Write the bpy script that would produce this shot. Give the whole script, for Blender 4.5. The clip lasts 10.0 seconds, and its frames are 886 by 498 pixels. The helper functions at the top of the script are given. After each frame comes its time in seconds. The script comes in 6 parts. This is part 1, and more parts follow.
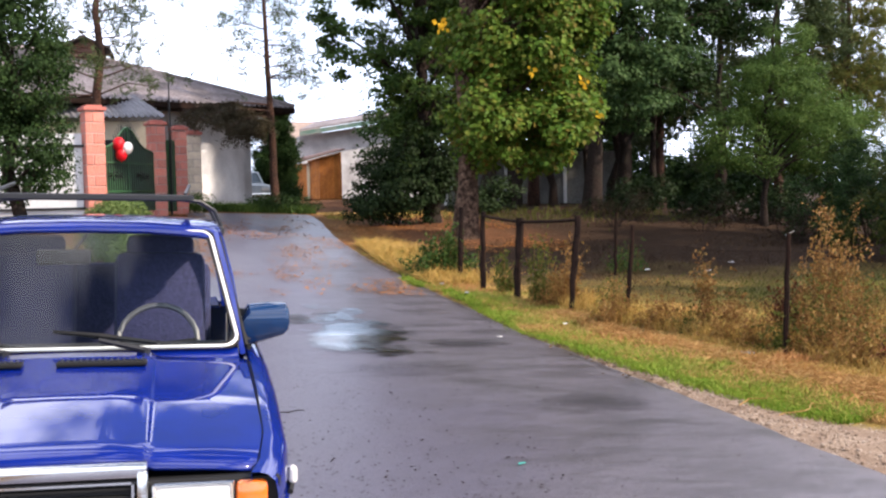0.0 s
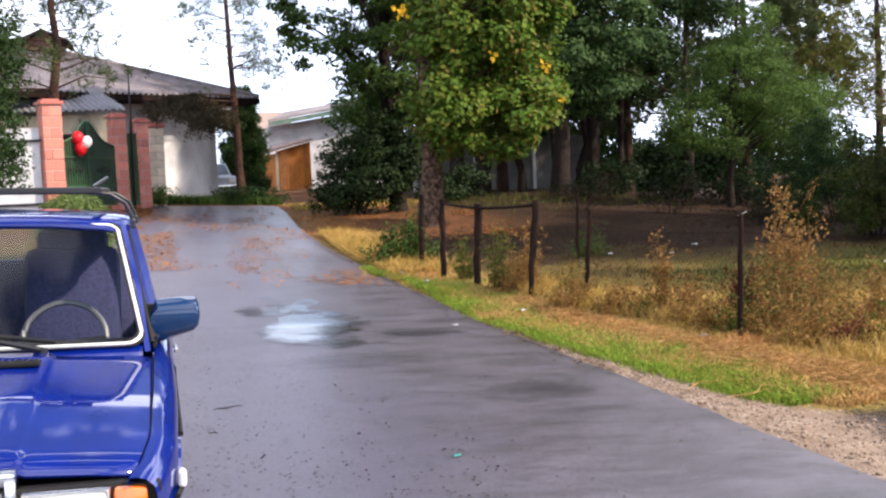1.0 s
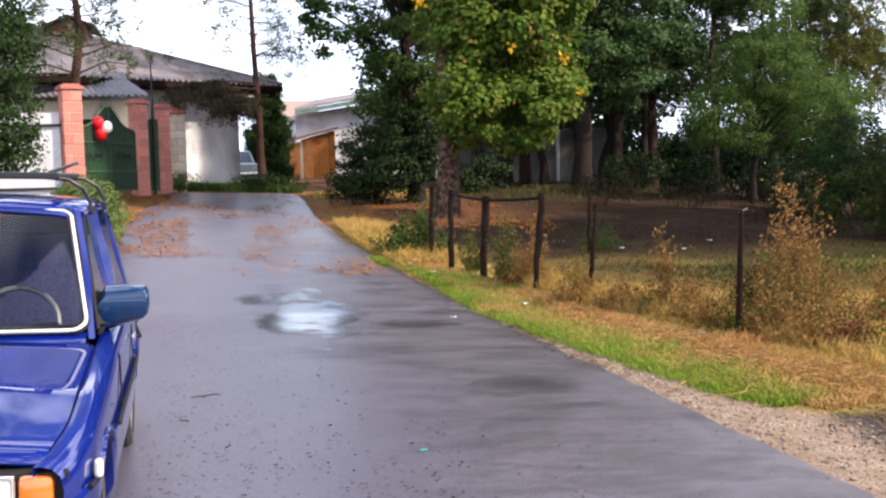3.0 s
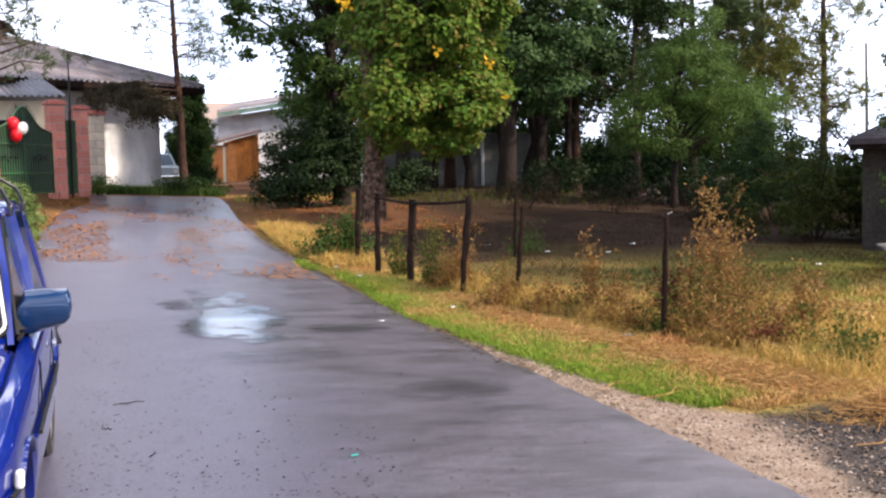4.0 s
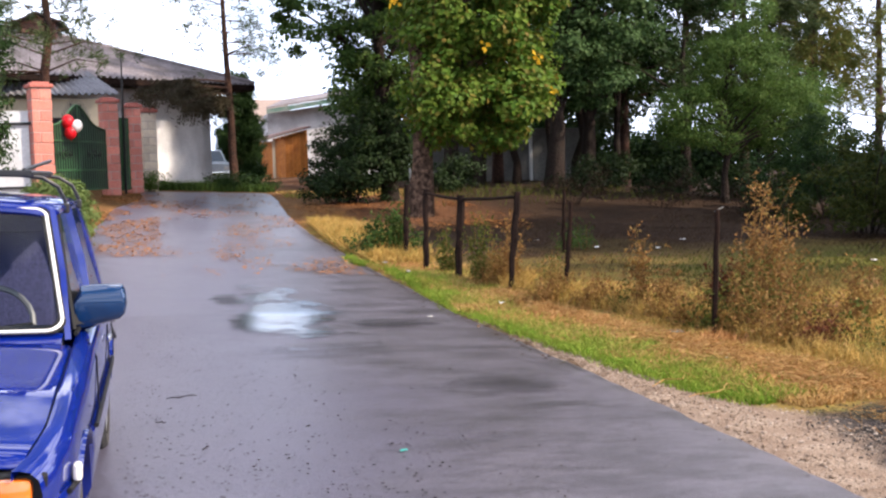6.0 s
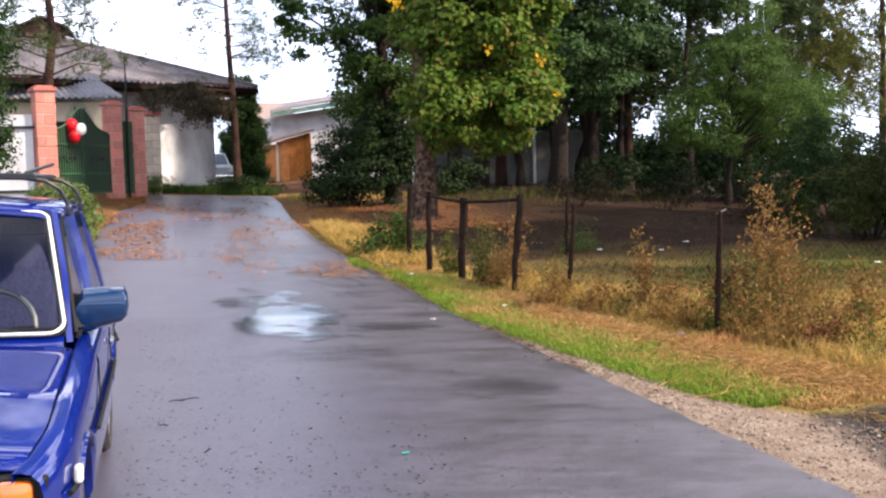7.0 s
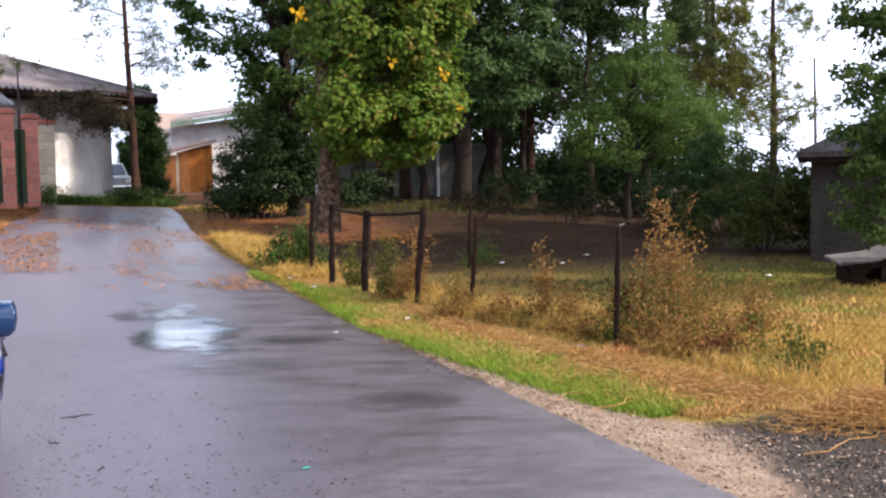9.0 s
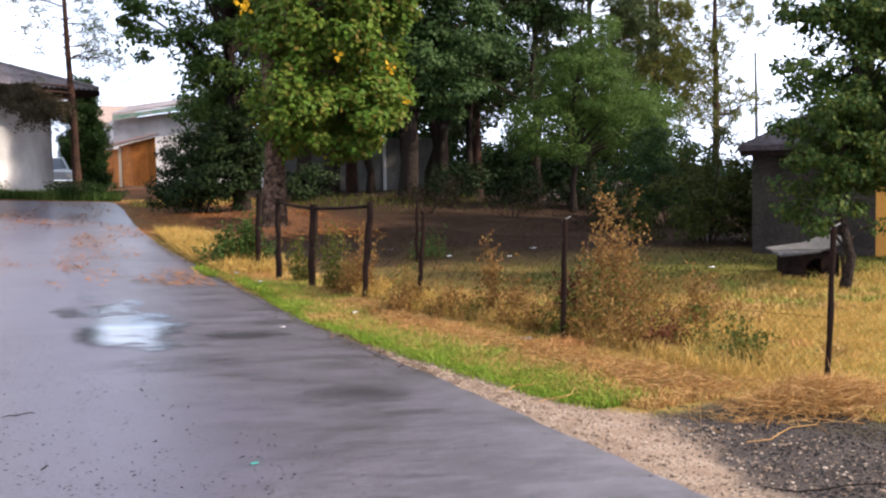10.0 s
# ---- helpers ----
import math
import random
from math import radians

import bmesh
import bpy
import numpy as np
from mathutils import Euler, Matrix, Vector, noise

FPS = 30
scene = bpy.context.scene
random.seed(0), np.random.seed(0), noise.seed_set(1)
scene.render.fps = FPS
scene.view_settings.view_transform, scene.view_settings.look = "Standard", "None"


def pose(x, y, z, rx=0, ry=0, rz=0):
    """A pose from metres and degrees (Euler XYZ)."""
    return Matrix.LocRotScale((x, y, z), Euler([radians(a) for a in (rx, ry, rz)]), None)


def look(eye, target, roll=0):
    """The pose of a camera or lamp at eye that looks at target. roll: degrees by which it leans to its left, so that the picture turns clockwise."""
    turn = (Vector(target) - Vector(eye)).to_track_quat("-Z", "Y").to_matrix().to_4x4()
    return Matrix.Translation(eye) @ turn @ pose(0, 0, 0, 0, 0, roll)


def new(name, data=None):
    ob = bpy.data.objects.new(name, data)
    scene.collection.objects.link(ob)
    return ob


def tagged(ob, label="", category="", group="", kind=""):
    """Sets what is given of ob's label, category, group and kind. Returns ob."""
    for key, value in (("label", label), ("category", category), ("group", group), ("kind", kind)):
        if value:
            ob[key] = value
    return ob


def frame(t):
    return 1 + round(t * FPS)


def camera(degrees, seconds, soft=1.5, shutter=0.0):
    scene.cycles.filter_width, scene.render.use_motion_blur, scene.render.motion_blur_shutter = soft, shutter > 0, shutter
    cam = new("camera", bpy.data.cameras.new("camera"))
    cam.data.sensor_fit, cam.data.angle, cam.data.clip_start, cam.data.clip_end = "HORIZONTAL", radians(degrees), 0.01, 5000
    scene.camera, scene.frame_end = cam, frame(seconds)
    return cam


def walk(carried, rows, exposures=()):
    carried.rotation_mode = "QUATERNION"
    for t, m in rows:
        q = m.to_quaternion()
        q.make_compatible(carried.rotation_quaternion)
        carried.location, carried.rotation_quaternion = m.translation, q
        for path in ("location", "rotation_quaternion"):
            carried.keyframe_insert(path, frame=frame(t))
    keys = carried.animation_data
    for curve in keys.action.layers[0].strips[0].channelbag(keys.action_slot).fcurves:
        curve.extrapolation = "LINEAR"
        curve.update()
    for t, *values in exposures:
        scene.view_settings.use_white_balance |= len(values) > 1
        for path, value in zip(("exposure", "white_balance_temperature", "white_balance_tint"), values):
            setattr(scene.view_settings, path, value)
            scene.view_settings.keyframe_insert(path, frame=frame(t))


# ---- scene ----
cam = camera(45.5, 10.0, soft=2.3)
PATH = [
    (0, (0.494, -3.452, 1.615), (0.976, -1.514, 1.505), -1.3),
    (0.5, (0.705, -3.453, 1.623), (1.185, -1.518, 1.471), -2.5),
    (1, (0.82, -3.357, 1.594), (1.341, -1.431, 1.46), -2.5),
    (1.5, (0.922, -3.317, 1.588), (1.426, -1.387, 1.444), -3.7),
    (2, (1.11, -3.366, 1.598), (1.585, -1.43, 1.438), -2.0),
    (2.2, (1.151, -3.376, 1.596), (1.579, -1.43, 1.431), -0.9),
    (3.3, (1.188, -3.355, 1.583), (1.693, -1.425, 1.441), -2.0),
    (3.5, (1.178, -3.335, 1.587), (1.746, -1.423, 1.447), -1.4),
    (4, (1.161, -3.308, 1.573), (1.764, -1.406, 1.428), -1.3),
    (4.5, (1.158, -3.305, 1.575), (1.75, -1.4, 1.424), -1.4),
    (5, (1.155, -3.304, 1.577), (1.724, -1.392, 1.432), -1.2),
    (5.5, (1.149, -3.308, 1.579), (1.68, -1.386, 1.426), -1.3),
    (7, (1.163, -3.32, 1.575), (1.672, -1.391, 1.429), -1.6),
    (7.5, (1.164, -3.316, 1.576), (1.674, -1.388, 1.427), -1.5),
    (8, (1.168, -3.317, 1.579), (1.683, -1.391, 1.423), -1.8),
    (8.5, (1.177, -3.326, 1.584), (1.758, -1.418, 1.442), -1.4),
    (9, (1.176, -3.317, 1.575), (1.859, -1.442, 1.449), -1.1),
    (9.5, (1.171, -3.311, 1.573), (1.907, -1.456, 1.45), -1.2),
    (10, (1.167, -3.32, 1.575), (1.943, -1.482, 1.435), -1.2),
]
walk(cam, [(t, look(eye, target, roll)) for t, eye, target, roll in PATH],
     [(0, 0.76, 6500, 19), (10, 0.76, 6500, 19)])

# ---- world, sun, exposure ----
SUN_EL, SUN_AZ = 38.0, 121.0   # azimuth clockwise from +y
world = bpy.data.worlds.new("world")
scene.world = world
world.use_nodes = True
wn = world.node_tree
wn.nodes.clear()
w_out = wn.nodes.new("ShaderNodeOutputWorld")
w_bg = wn.nodes.new("ShaderNodeBackground")
w_sky = wn.nodes.new("ShaderNodeTexSky")
w_sky.sky_type = 'NISHITA'
w_sky.sun_disc = False
w_sky.sun_elevation = radians(SUN_EL)
w_sky.sun_rotation = radians(SUN_AZ)
w_co = wn.nodes.new("ShaderNodeTexCoord")
w_map = wn.nodes.new("ShaderNodeMapping")
w_map.inputs["Scale"].default_value = (1.0, 1.0, 3.2)
w_map.inputs["Location"].default_value = (1.7, 0.4, 0.75)
w_no = wn.nodes.new("ShaderNodeTexNoise")
w_no.inputs["Scale"].default_value = 3.0
w_no.inputs["Detail"].default_value = 6.0
w_no.inputs["Roughness"].default_value = 0.55
w_ramp = wn.nodes.new("ShaderNodeValToRGB")
w_ramp.color_ramp.elements[0].position = 0.48
w_ramp.color_ramp.elements[1].position = 0.58
w_mix = wn.nodes.new("ShaderNodeMix")
w_mix.data_type = 'RGBA'
w_mix.inputs["B"].default_value = (21.0, 22.4, 24.5, 1)   # sunlit cloud
wn.links.new(w_co.outputs["Generated"], w_map.inputs["Vector"])
wn.links.new(w_map.outputs["Vector"], w_no.inputs["Vector"])
wn.links.new(w_no.outputs["Fac"], w_ramp.inputs["Fac"])
w_sep = wn.nodes.new("ShaderNodeSeparateXYZ")
wn.links.new(w_co.outputs["Generated"], w_sep.inputs["Vector"])
w_haze = wn.nodes.new("ShaderNodeMapRange")   # pale band of cloud low over the horizon
w_haze.interpolation_type = 'SMOOTHSTEP'
w_haze.inputs["From Min"].default_value = 0.10
w_haze.inputs["From Max"].default_value = 0.27
w_haze.inputs["To Min"].default_value = 0.72
w_haze.inputs["To Max"].default_value = 0.0
wn.links.new(w_sep.outputs["Z"], w_haze.inputs["Value"])
wn.links.new(w_ramp.outputs["Color"], w_mix.inputs["Factor"])
w_low = wn.nodes.new("ShaderNodeMix")
w_low.data_type = 'RGBA'
w_low.inputs["B"].default_value = (14.5, 17.6, 22.0, 1)
wn.links.new(w_haze.outputs["Result"], w_low.inputs["Factor"])
wn.links.new(w_mix.outputs["Result"], w_low.inputs["A"])
wn.links.new(w_sky.outputs["Color"], w_mix.inputs["A"])
wn.links.new(w_low.outputs["Result"], w_bg.inputs["Color"])
w_bg.inputs["Strength"].default_value = 0.095
wn.links.new(w_bg.outputs["Background"], w_out.inputs["Surface"])

sun = new("sun", bpy.data.lights.new("sun", 'SUN'))
sun.data.energy = 5.0
sun.data.angle = radians(2.0)
sun.data.color = (1.0, 0.89, 0.72)
_a, _e = radians(SUN_AZ), radians(SUN_EL)
sun.matrix_world = look((0, 0, 40), Vector((0, 0, 40)) - Vector((math.sin(_a) * math.cos(_e), math.cos(_a) * math.cos(_e), math.sin(_e))))

# ---- ground shape ----


def sstep(a, b, v):
    k = min(1.0, max(0.0, (v - a) / (b - a)))
    return k * k * (3 - 2 * k)


def ground_z(x, y):
    cross = -0.045 * min(max(x - 0.8, -2.0), 4.5)
    r = max(0.0, y - 9.0) * 0.062 if y < 28 else 1.18 + 0.012 * min(y - 28, 60)
    return cross + r * (1 - 0.92 * sstep(7, 24, x - 0.25 * (y - 10)))


# ---- materials ----


def material(name):
    m = bpy.data.materials.new(name)
    m.use_nodes = True
    nt = m.node_tree
    return m, nt, nt.nodes["Principled BSDF"], nt.nodes["Material Output"]


def noise_fac(nt, scale, detail=4.0, lo=0.35, hi=0.65, co=None, rough=0.55):
    n = nt.nodes.new("ShaderNodeTexNoise")
    n.inputs["Scale"].default_value = scale
    n.inputs["Detail"].default_value = detail
    n.inputs["Roughness"].default_value = rough
    if co is None:
        tc = nt.nodes.new("ShaderNodeTexCoord")
        co = tc.outputs["Object"]
    nt.links.new(co, n.inputs["Vector"])
    r = nt.nodes.new("ShaderNodeMapRange")
    r.inputs["From Min"].default_value = lo
    r.inputs["From Max"].default_value = hi
    nt.links.new(n.outputs["Fac"], r.inputs["Value"])
    return r.outputs["Result"]


def mix_rgb(nt, fac, a, b):
    m = nt.nodes.new("ShaderNodeMix")
    m.data_type = 'RGBA'
    for sock, v in (("A", a), ("B", b)):
        if isinstance(v, (tuple, list)):
            m.inputs[sock].default_value = (v[0], v[1], v[2], 1)
        else:
            nt.links.new(v, m.inputs[sock])
    if isinstance(fac, (int, float)):
        m.inputs["Factor"].default_value = fac
    else:
        nt.links.new(fac, m.inputs["Factor"])
    return m.outputs["Result"]


def math_node(nt, op, a, b=0.0, clamp=False):
    m = nt.nodes.new("ShaderNodeMath")
    m.operation = op
    m.use_clamp = clamp
    for i, v in enumerate((a, b)):
        if isinstance(v, (int, float)):
            m.inputs[i].default_value = v
        else:
            nt.links.new(v, m.inputs[i])
    return m.outputs[0]


def bump_to(nt, bsdf, height, strength=0.3, distance=0.01):
    b = nt.nodes.new("ShaderNodeBump")
    b.inputs["Strength"].default_value = strength
    b.inputs["Distance"].default_value = distance
    nt.links.new(height, b.inputs["Height"])
    nt.links.new(b.outputs["Normal"], bsdf.inputs["Normal"])


def surface(name, c1, c2, c3=None, big=1.5, small=18.0, rough=0.7, metal=0.0, bump=0.3, depth=0.006, vary=0.0, spec=0.5, rough2=None):
    """Two-scale procedural surface: c1 to c2 by fine grain, c3 by broad stains."""
    m, nt, b, out = material(name)
    f_small = noise_fac(nt, small, 5)
    col = mix_rgb(nt, f_small, c1, c2)
    f_big = noise_fac(nt, big, 4, 0.45, 0.7)
    if c3:
        col = mix_rgb(nt, f_big, col, c3)
    if vary:
        oi = nt.nodes.new("ShaderNodeObjectInfo")
        hs = nt.nodes.new("ShaderNodeHueSaturation")
        v = nt.nodes.new("ShaderNodeMapRange")
        v.inputs["To Min"].default_value = 1 - vary
        v.inputs["To Max"].default_value = 1 + vary
        nt.links.new(oi.outputs["Random"], v.inputs["Value"])
        nt.links.new(v.outputs["Result"], hs.inputs["Value"])
        nt.links.new(col, hs.inputs["Color"])
        col = hs.outputs["Color"]
    nt.links.new(col, b.inputs["Base Color"])
    b.inputs["Roughness"].default_value = rough
    if rough2 is not None:
        rr = nt.nodes.new("ShaderNodeMapRange")
        rr.inputs["To Min"].default_value = rough
        rr.inputs["To Max"].default_value = rough2
        nt.links.new(f_big, rr.inputs["Value"])
        nt.links.new(rr.outputs["Result"], b.inputs["Roughness"])
    b.inputs["Metallic"].default_value = metal
    b.inputs["Specular IOR Level"].default_value = spec
    if bump:
        bump_to(nt, b, f_small, bump, depth)
    return m


def leaf_material(name, cols, rough=0.55, trans=0.35):
    """Leaf colours by island, with some light passing through."""
    m, nt, b, out = material(name)
    g = nt.nodes.new("ShaderNodeNewGeometry")
    r = nt.nodes.new("ShaderNodeValToRGB")
    els = r.color_ramp.elements
    n = len(cols)
    els[0].position, els[0].color = 0.0, (*cols[0], 1)
    els[1].position, els[1].color = 1.0, (*cols[-1], 1)
    for i in range(1, n - 1):
        e = els.new(i / (n - 1))
        e.color = (*cols[i], 1)
    nt.links.new(g.outputs["Random Per Island"], r.inputs["Fac"])
    patch = noise_fac(nt, 0.7, 3, 0.35, 0.7)
    col = mix_rgb(nt, math_node(nt, 'MULTIPLY', patch, 0.45), r.outputs["Color"], cols[n // 2])
    nt.links.new(col, b.inputs["Base Color"])
    b.inputs["Roughness"].default_value = rough
    b.inputs["Specular IOR Level"].default_value = 0.09
    t = nt.nodes.new("ShaderNodeBsdfTranslucent")
    nt.links.new(col, t.inputs["Color"])
    mx = nt.nodes.new("ShaderNodeMixShader")
    mx.inputs["Fac"].default_value = trans
    nt.links.new(b.outputs["BSDF"], mx.inputs[1])
    nt.links.new(t.outputs["BSDF"], mx.inputs[2])
    nt.links.new(mx.outputs["Shader"], out.inputs["Surface"])
    return m


def plain(name, c, rough=0.5, metal=0.0, coat=0.0, spec=0.5):
    m, nt, b, out = material(name)
    f = noise_fac(nt, 9.0, 5)
    col = mix_rgb(nt, math_node(nt, 'MULTIPLY', f, 0.25), c, tuple(v * 0.72 for v in c))
    nt.links.new(col, b.inputs["Base Color"])
    b.inputs["Roughness"].default_value = rough
    b.inputs["Metallic"].default_value = metal
    b.inputs["Coat Weight"].default_value = coat
    b.inputs["Coat Roughness"].default_value = 0.04
    b.inputs["Specular IOR Level"].default_value = spec
    return m


def asphalt_material():
    """Wet worn asphalt: fine grit, the sky's bluish reflection painted into the left half, ragged dark worn patches on
    the verge half, a film of water over all.
    """
    m, nt, b, out = material("wet_asphalt")
    tc = nt.nodes.new("ShaderNodeTexCoord")
    co = tc.outputs["Object"]
    mp = nt.nodes.new("ShaderNodeMapping")
    mp.inputs["Scale"].default_value = (0.45, 1.25, 1.0)
    mp.inputs["Rotation"].default_value = (0, 0, radians(14))
    nt.links.new(co, mp.inputs["Vector"])
    bands = noise_fac(nt, 2.3, 9, 0.44, 0.66, mp.outputs["Vector"], 0.66)
    damp = noise_fac(nt, 0.45, 4, 0.25, 0.75)
    grit = noise_fac(nt, 120.0, 3, 0.3, 0.7)
    speck = noise_fac(nt, 38.0, 4, 0.50, 0.72, None, 0.7)
    sep = nt.nodes.new("ShaderNodeSeparateXYZ")
    nt.links.new(co, sep.inputs["Vector"])
    wob = math_node(nt, 'MULTIPLY', math_node(nt, 'SUBTRACT', noise_fac(nt, 0.8, 4, 0.2, 0.8), 0.5), 1.2)
    worn = nt.nodes.new("ShaderNodeMapRange")   # verge half: more worn, with less of the painted sky tint
    worn.interpolation_type = 'SMOOTHSTEP'
    worn.inputs["From Min"].default_value = 1.9
    worn.inputs["From Max"].default_value = 3.3
    worn.inputs["To Min"].default_value = 0.08
    worn.inputs["To Max"].default_value = 0.9
    nt.links.new(math_node(nt, 'ADD', sep.outputs["X"], wob), worn.inputs["Value"])
    w = worn.outputs["Result"]
    # violet-blue base imitates the sky reflected in the left half
    col = mix_rgb(nt, grit, (0.061, 0.057, 0.084), (0.118, 0.111, 0.158))
    col = mix_rgb(nt, math_node(nt, 'MULTIPLY', w, 0.75), col, mix_rgb(nt, grit, (0.064, 0.059, 0.072), (0.150, 0.138, 0.158)))
    col = mix_rgb(nt, math_node(nt, 'MULTIPLY', bands, w), col, (0.034, 0.031, 0.037))
    mo = nt.nodes.new("ShaderNodeMapping")
    mo.inputs["Scale"].default_value = (0.6, 1.6, 1.0)
    nt.links.new(co, mo.inputs["Vector"])
    mott = noise_fac(nt, 7.0, 8, 0.46, 0.66, mo.outputs["Vector"], 0.72)
    col = mix_rgb(nt, math_node(nt, 'MULTIPLY', mott, math_node(nt, 'ADD', math_node(nt, 'MULTIPLY', w, 0.5), 0.2)), col, (0.032, 0.030, 0.036))
    pale = noise_fac(nt, 55.0, 2, 0.66, 0.74)
    col = mix_rgb(nt, math_node(nt, 'MULTIPLY', pale, math_node(nt, 'MULTIPLY', w, 0.7)), col, (0.30, 0.28, 0.28))
    col = mix_rgb(nt, math_node(nt, 'MULTIPLY', speck, 0.6), col, (0.022, 0.020, 0.024))
    nt.links.new(col, b.inputs["Base Color"])
    rr = nt.nodes.new("ShaderNodeMapRange")
    rr.inputs["To Min"].default_value = 0.25
    rr.inputs["To Max"].default_value = 0.36
    nt.links.new(damp, rr.inputs["Value"])
    nt.links.new(math_node(nt, 'ADD', rr.outputs["Result"], math_node(nt, 'MULTIPLY', w, 0.06)), b.inputs["Roughness"])
    b.inputs["Coat Weight"].default_value = 0.15
    b.inputs["Coat Roughness"].default_value = 0.24
    bump_to(nt, b, math_node(nt, 'ADD', grit, speck), 0.3, 0.005)
    return m


def feathered(name, base, cx, cy, rx, ry, rough, most=1.0, scale=1.6, stretch=(1.0, 0.35), ior=1.45, coat=0.0, inner=0.25, ragged=0.9):
    """A wet film that thins out to nothing towards a ragged rim."""
    m, nt, b, out = material(name)
    tc = nt.nodes.new("ShaderNodeTexCoord")
    mp = nt.nodes.new("ShaderNodeMapping")
    mp.vector_type = 'TEXTURE'
    mp.inputs["Location"].default_value = (cx, cy, 0)
    mp.inputs["Scale"].default_value = (rx, ry, 1000.0)
    nt.links.new(tc.outputs["Object"], mp.inputs["Vector"])
    ln = nt.nodes.new("ShaderNodeVectorMath")
    ln.operation = 'LENGTH'
    nt.links.new(mp.outputs["Vector"], ln.inputs[0])
    st = nt.nodes.new("ShaderNodeMapping")
    st.inputs["Scale"].default_value = (stretch[0], stretch[1], 1)
    nt.links.new(tc.outputs["Object"], st.inputs["Vector"])
    n = noise_fac(nt, scale, 6, 0.25, 0.75, st.outputs["Vector"], 0.62)
    r = math_node(nt, 'ADD', ln.outputs["Value"], math_node(nt, 'MULTIPLY', math_node(nt, 'SUBTRACT', n, 0.5), ragged))
    mk = nt.nodes.new("ShaderNodeMapRange")
    mk.interpolation_type = 'SMOOTHSTEP'
    mk.inputs["From Min"].default_value = inner
    mk.inputs["From Max"].default_value = 0.85
    mk.inputs["To Min"].default_value = most
    mk.inputs["To Max"].default_value = 0.0
    nt.links.new(r, mk.inputs["Value"])
    b.inputs["Base Color"].default_value = (*base, 1)
    b.inputs["Roughness"].default_value = rough
    b.inputs["IOR"].default_value = ior
    b.inputs["Coat Weight"].default_value = coat
    b.inputs["Coat Roughness"].default_value = rough
    t = nt.nodes.new("ShaderNodeBsdfTransparent")
    mx = nt.nodes.new("ShaderNodeMixShader")
    nt.links.new(mk.outputs["Result"], mx.inputs["Fac"])
    nt.links.new(t.outputs["BSDF"], mx.inputs[1])
    nt.links.new(b.outputs["BSDF"], mx.inputs[2])
    nt.links.new(mx.outputs["Shader"], out.inputs["Surface"])
    return m


def ground_material():
    """Dry grass, bare leaf-strewn soil and gravel, laid out over the plot."""
    m, nt, b, out = material("ground")
    tc = nt.nodes.new("ShaderNodeTexCoord")
    co = tc.outputs["Object"]
    sep = nt.nodes.new("ShaderNodeSeparateXYZ")
    nt.links.new(co, sep.inputs["Vector"])
    X, Y = sep.outputs["X"], sep.outputs["Y"]
    wob = math_node(nt, 'MULTIPLY', math_node(nt, 'SUBTRACT', noise_fac(nt, 0.35, 4, 0.2, 0.8), 0.5), 4.0)
    wob2 = math_node(nt, 'MULTIPLY', math_node(nt, 'SUBTRACT', noise_fac(nt, 2.2, 4, 0.2, 0.8), 0.5), 0.9)

    def ramp(v, lo, hi):
        r = nt.nodes.new("ShaderNodeMapRange")
        r.interpolation_type = 'SMOOTHSTEP'
        r.inputs["From Min"].default_value = lo
        r.inputs["From Max"].default_value = hi
        nt.links.new(v, r.inputs["Value"])
        return r.outputs["Result"]
    fine = noise_fac(nt, 30.0, 5, 0.3, 0.7)
    mid = noise_fac(nt, 4.0, 5, 0.35, 0.65)
    straw = mix_rgb(nt, fine, (0.13, 0.07, 0.022), (0.32, 0.19, 0.055))
    straw = mix_rgb(nt, math_node(nt, 'MULTIPLY', mid, 0.6), straw, (0.17, 0.19, 0.045))
    # soil colour lowered to near black, tree shade included
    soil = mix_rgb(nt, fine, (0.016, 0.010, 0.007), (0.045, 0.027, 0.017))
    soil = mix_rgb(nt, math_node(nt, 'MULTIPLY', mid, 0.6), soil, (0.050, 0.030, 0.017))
    vor = nt.nodes.new("ShaderNodeTexVoronoi")
    vor.inputs["Scale"].default_value = 75.0
    nt.links.new(co, vor.inputs["Vector"])
    gravel = mix_rgb(nt, vor.outputs["Color"], (0.17, 0.125, 0.09), (0.40, 0.32, 0.25))
    gravel = mix_rgb(nt, mid, gravel, (0.21, 0.15, 0.11))
    cinder = mix_rgb(nt, fine, (0.010, 0.010, 0.011), (0.05, 0.048, 0.05))
    leafy = mix_rgb(nt, fine, (0.10, 0.045, 0.022), (0.23, 0.105, 0.05))
    green = mix_rgb(nt, fine, (0.045, 0.085, 0.015), (0.10, 0.16, 0.03))
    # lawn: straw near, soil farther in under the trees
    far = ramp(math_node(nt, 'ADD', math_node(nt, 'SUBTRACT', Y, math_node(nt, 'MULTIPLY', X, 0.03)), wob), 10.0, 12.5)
    lawn_right = ramp(math_node(nt, 'ADD', math_node(nt, 'ADD', X, math_node(nt, 'MULTIPLY', Y, -0.9)), wob), -2.5, 1.0)
    # olive: far grass with the shade painted in as a darker tone
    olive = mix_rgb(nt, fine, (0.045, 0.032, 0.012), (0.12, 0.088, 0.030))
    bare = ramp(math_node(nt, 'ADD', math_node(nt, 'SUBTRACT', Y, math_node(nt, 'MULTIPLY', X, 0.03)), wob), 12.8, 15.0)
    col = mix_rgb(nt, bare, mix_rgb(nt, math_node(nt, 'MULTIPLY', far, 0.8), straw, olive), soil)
    strip = math_node(nt, 'MULTIPLY', ramp(math_node(nt, 'ADD', Y, wob), 8.6, 9.6), math_node(nt, 'SUBTRACT', 1.0, ramp(math_node(nt, 'ADD', Y, wob), 12.0, 13.6)))
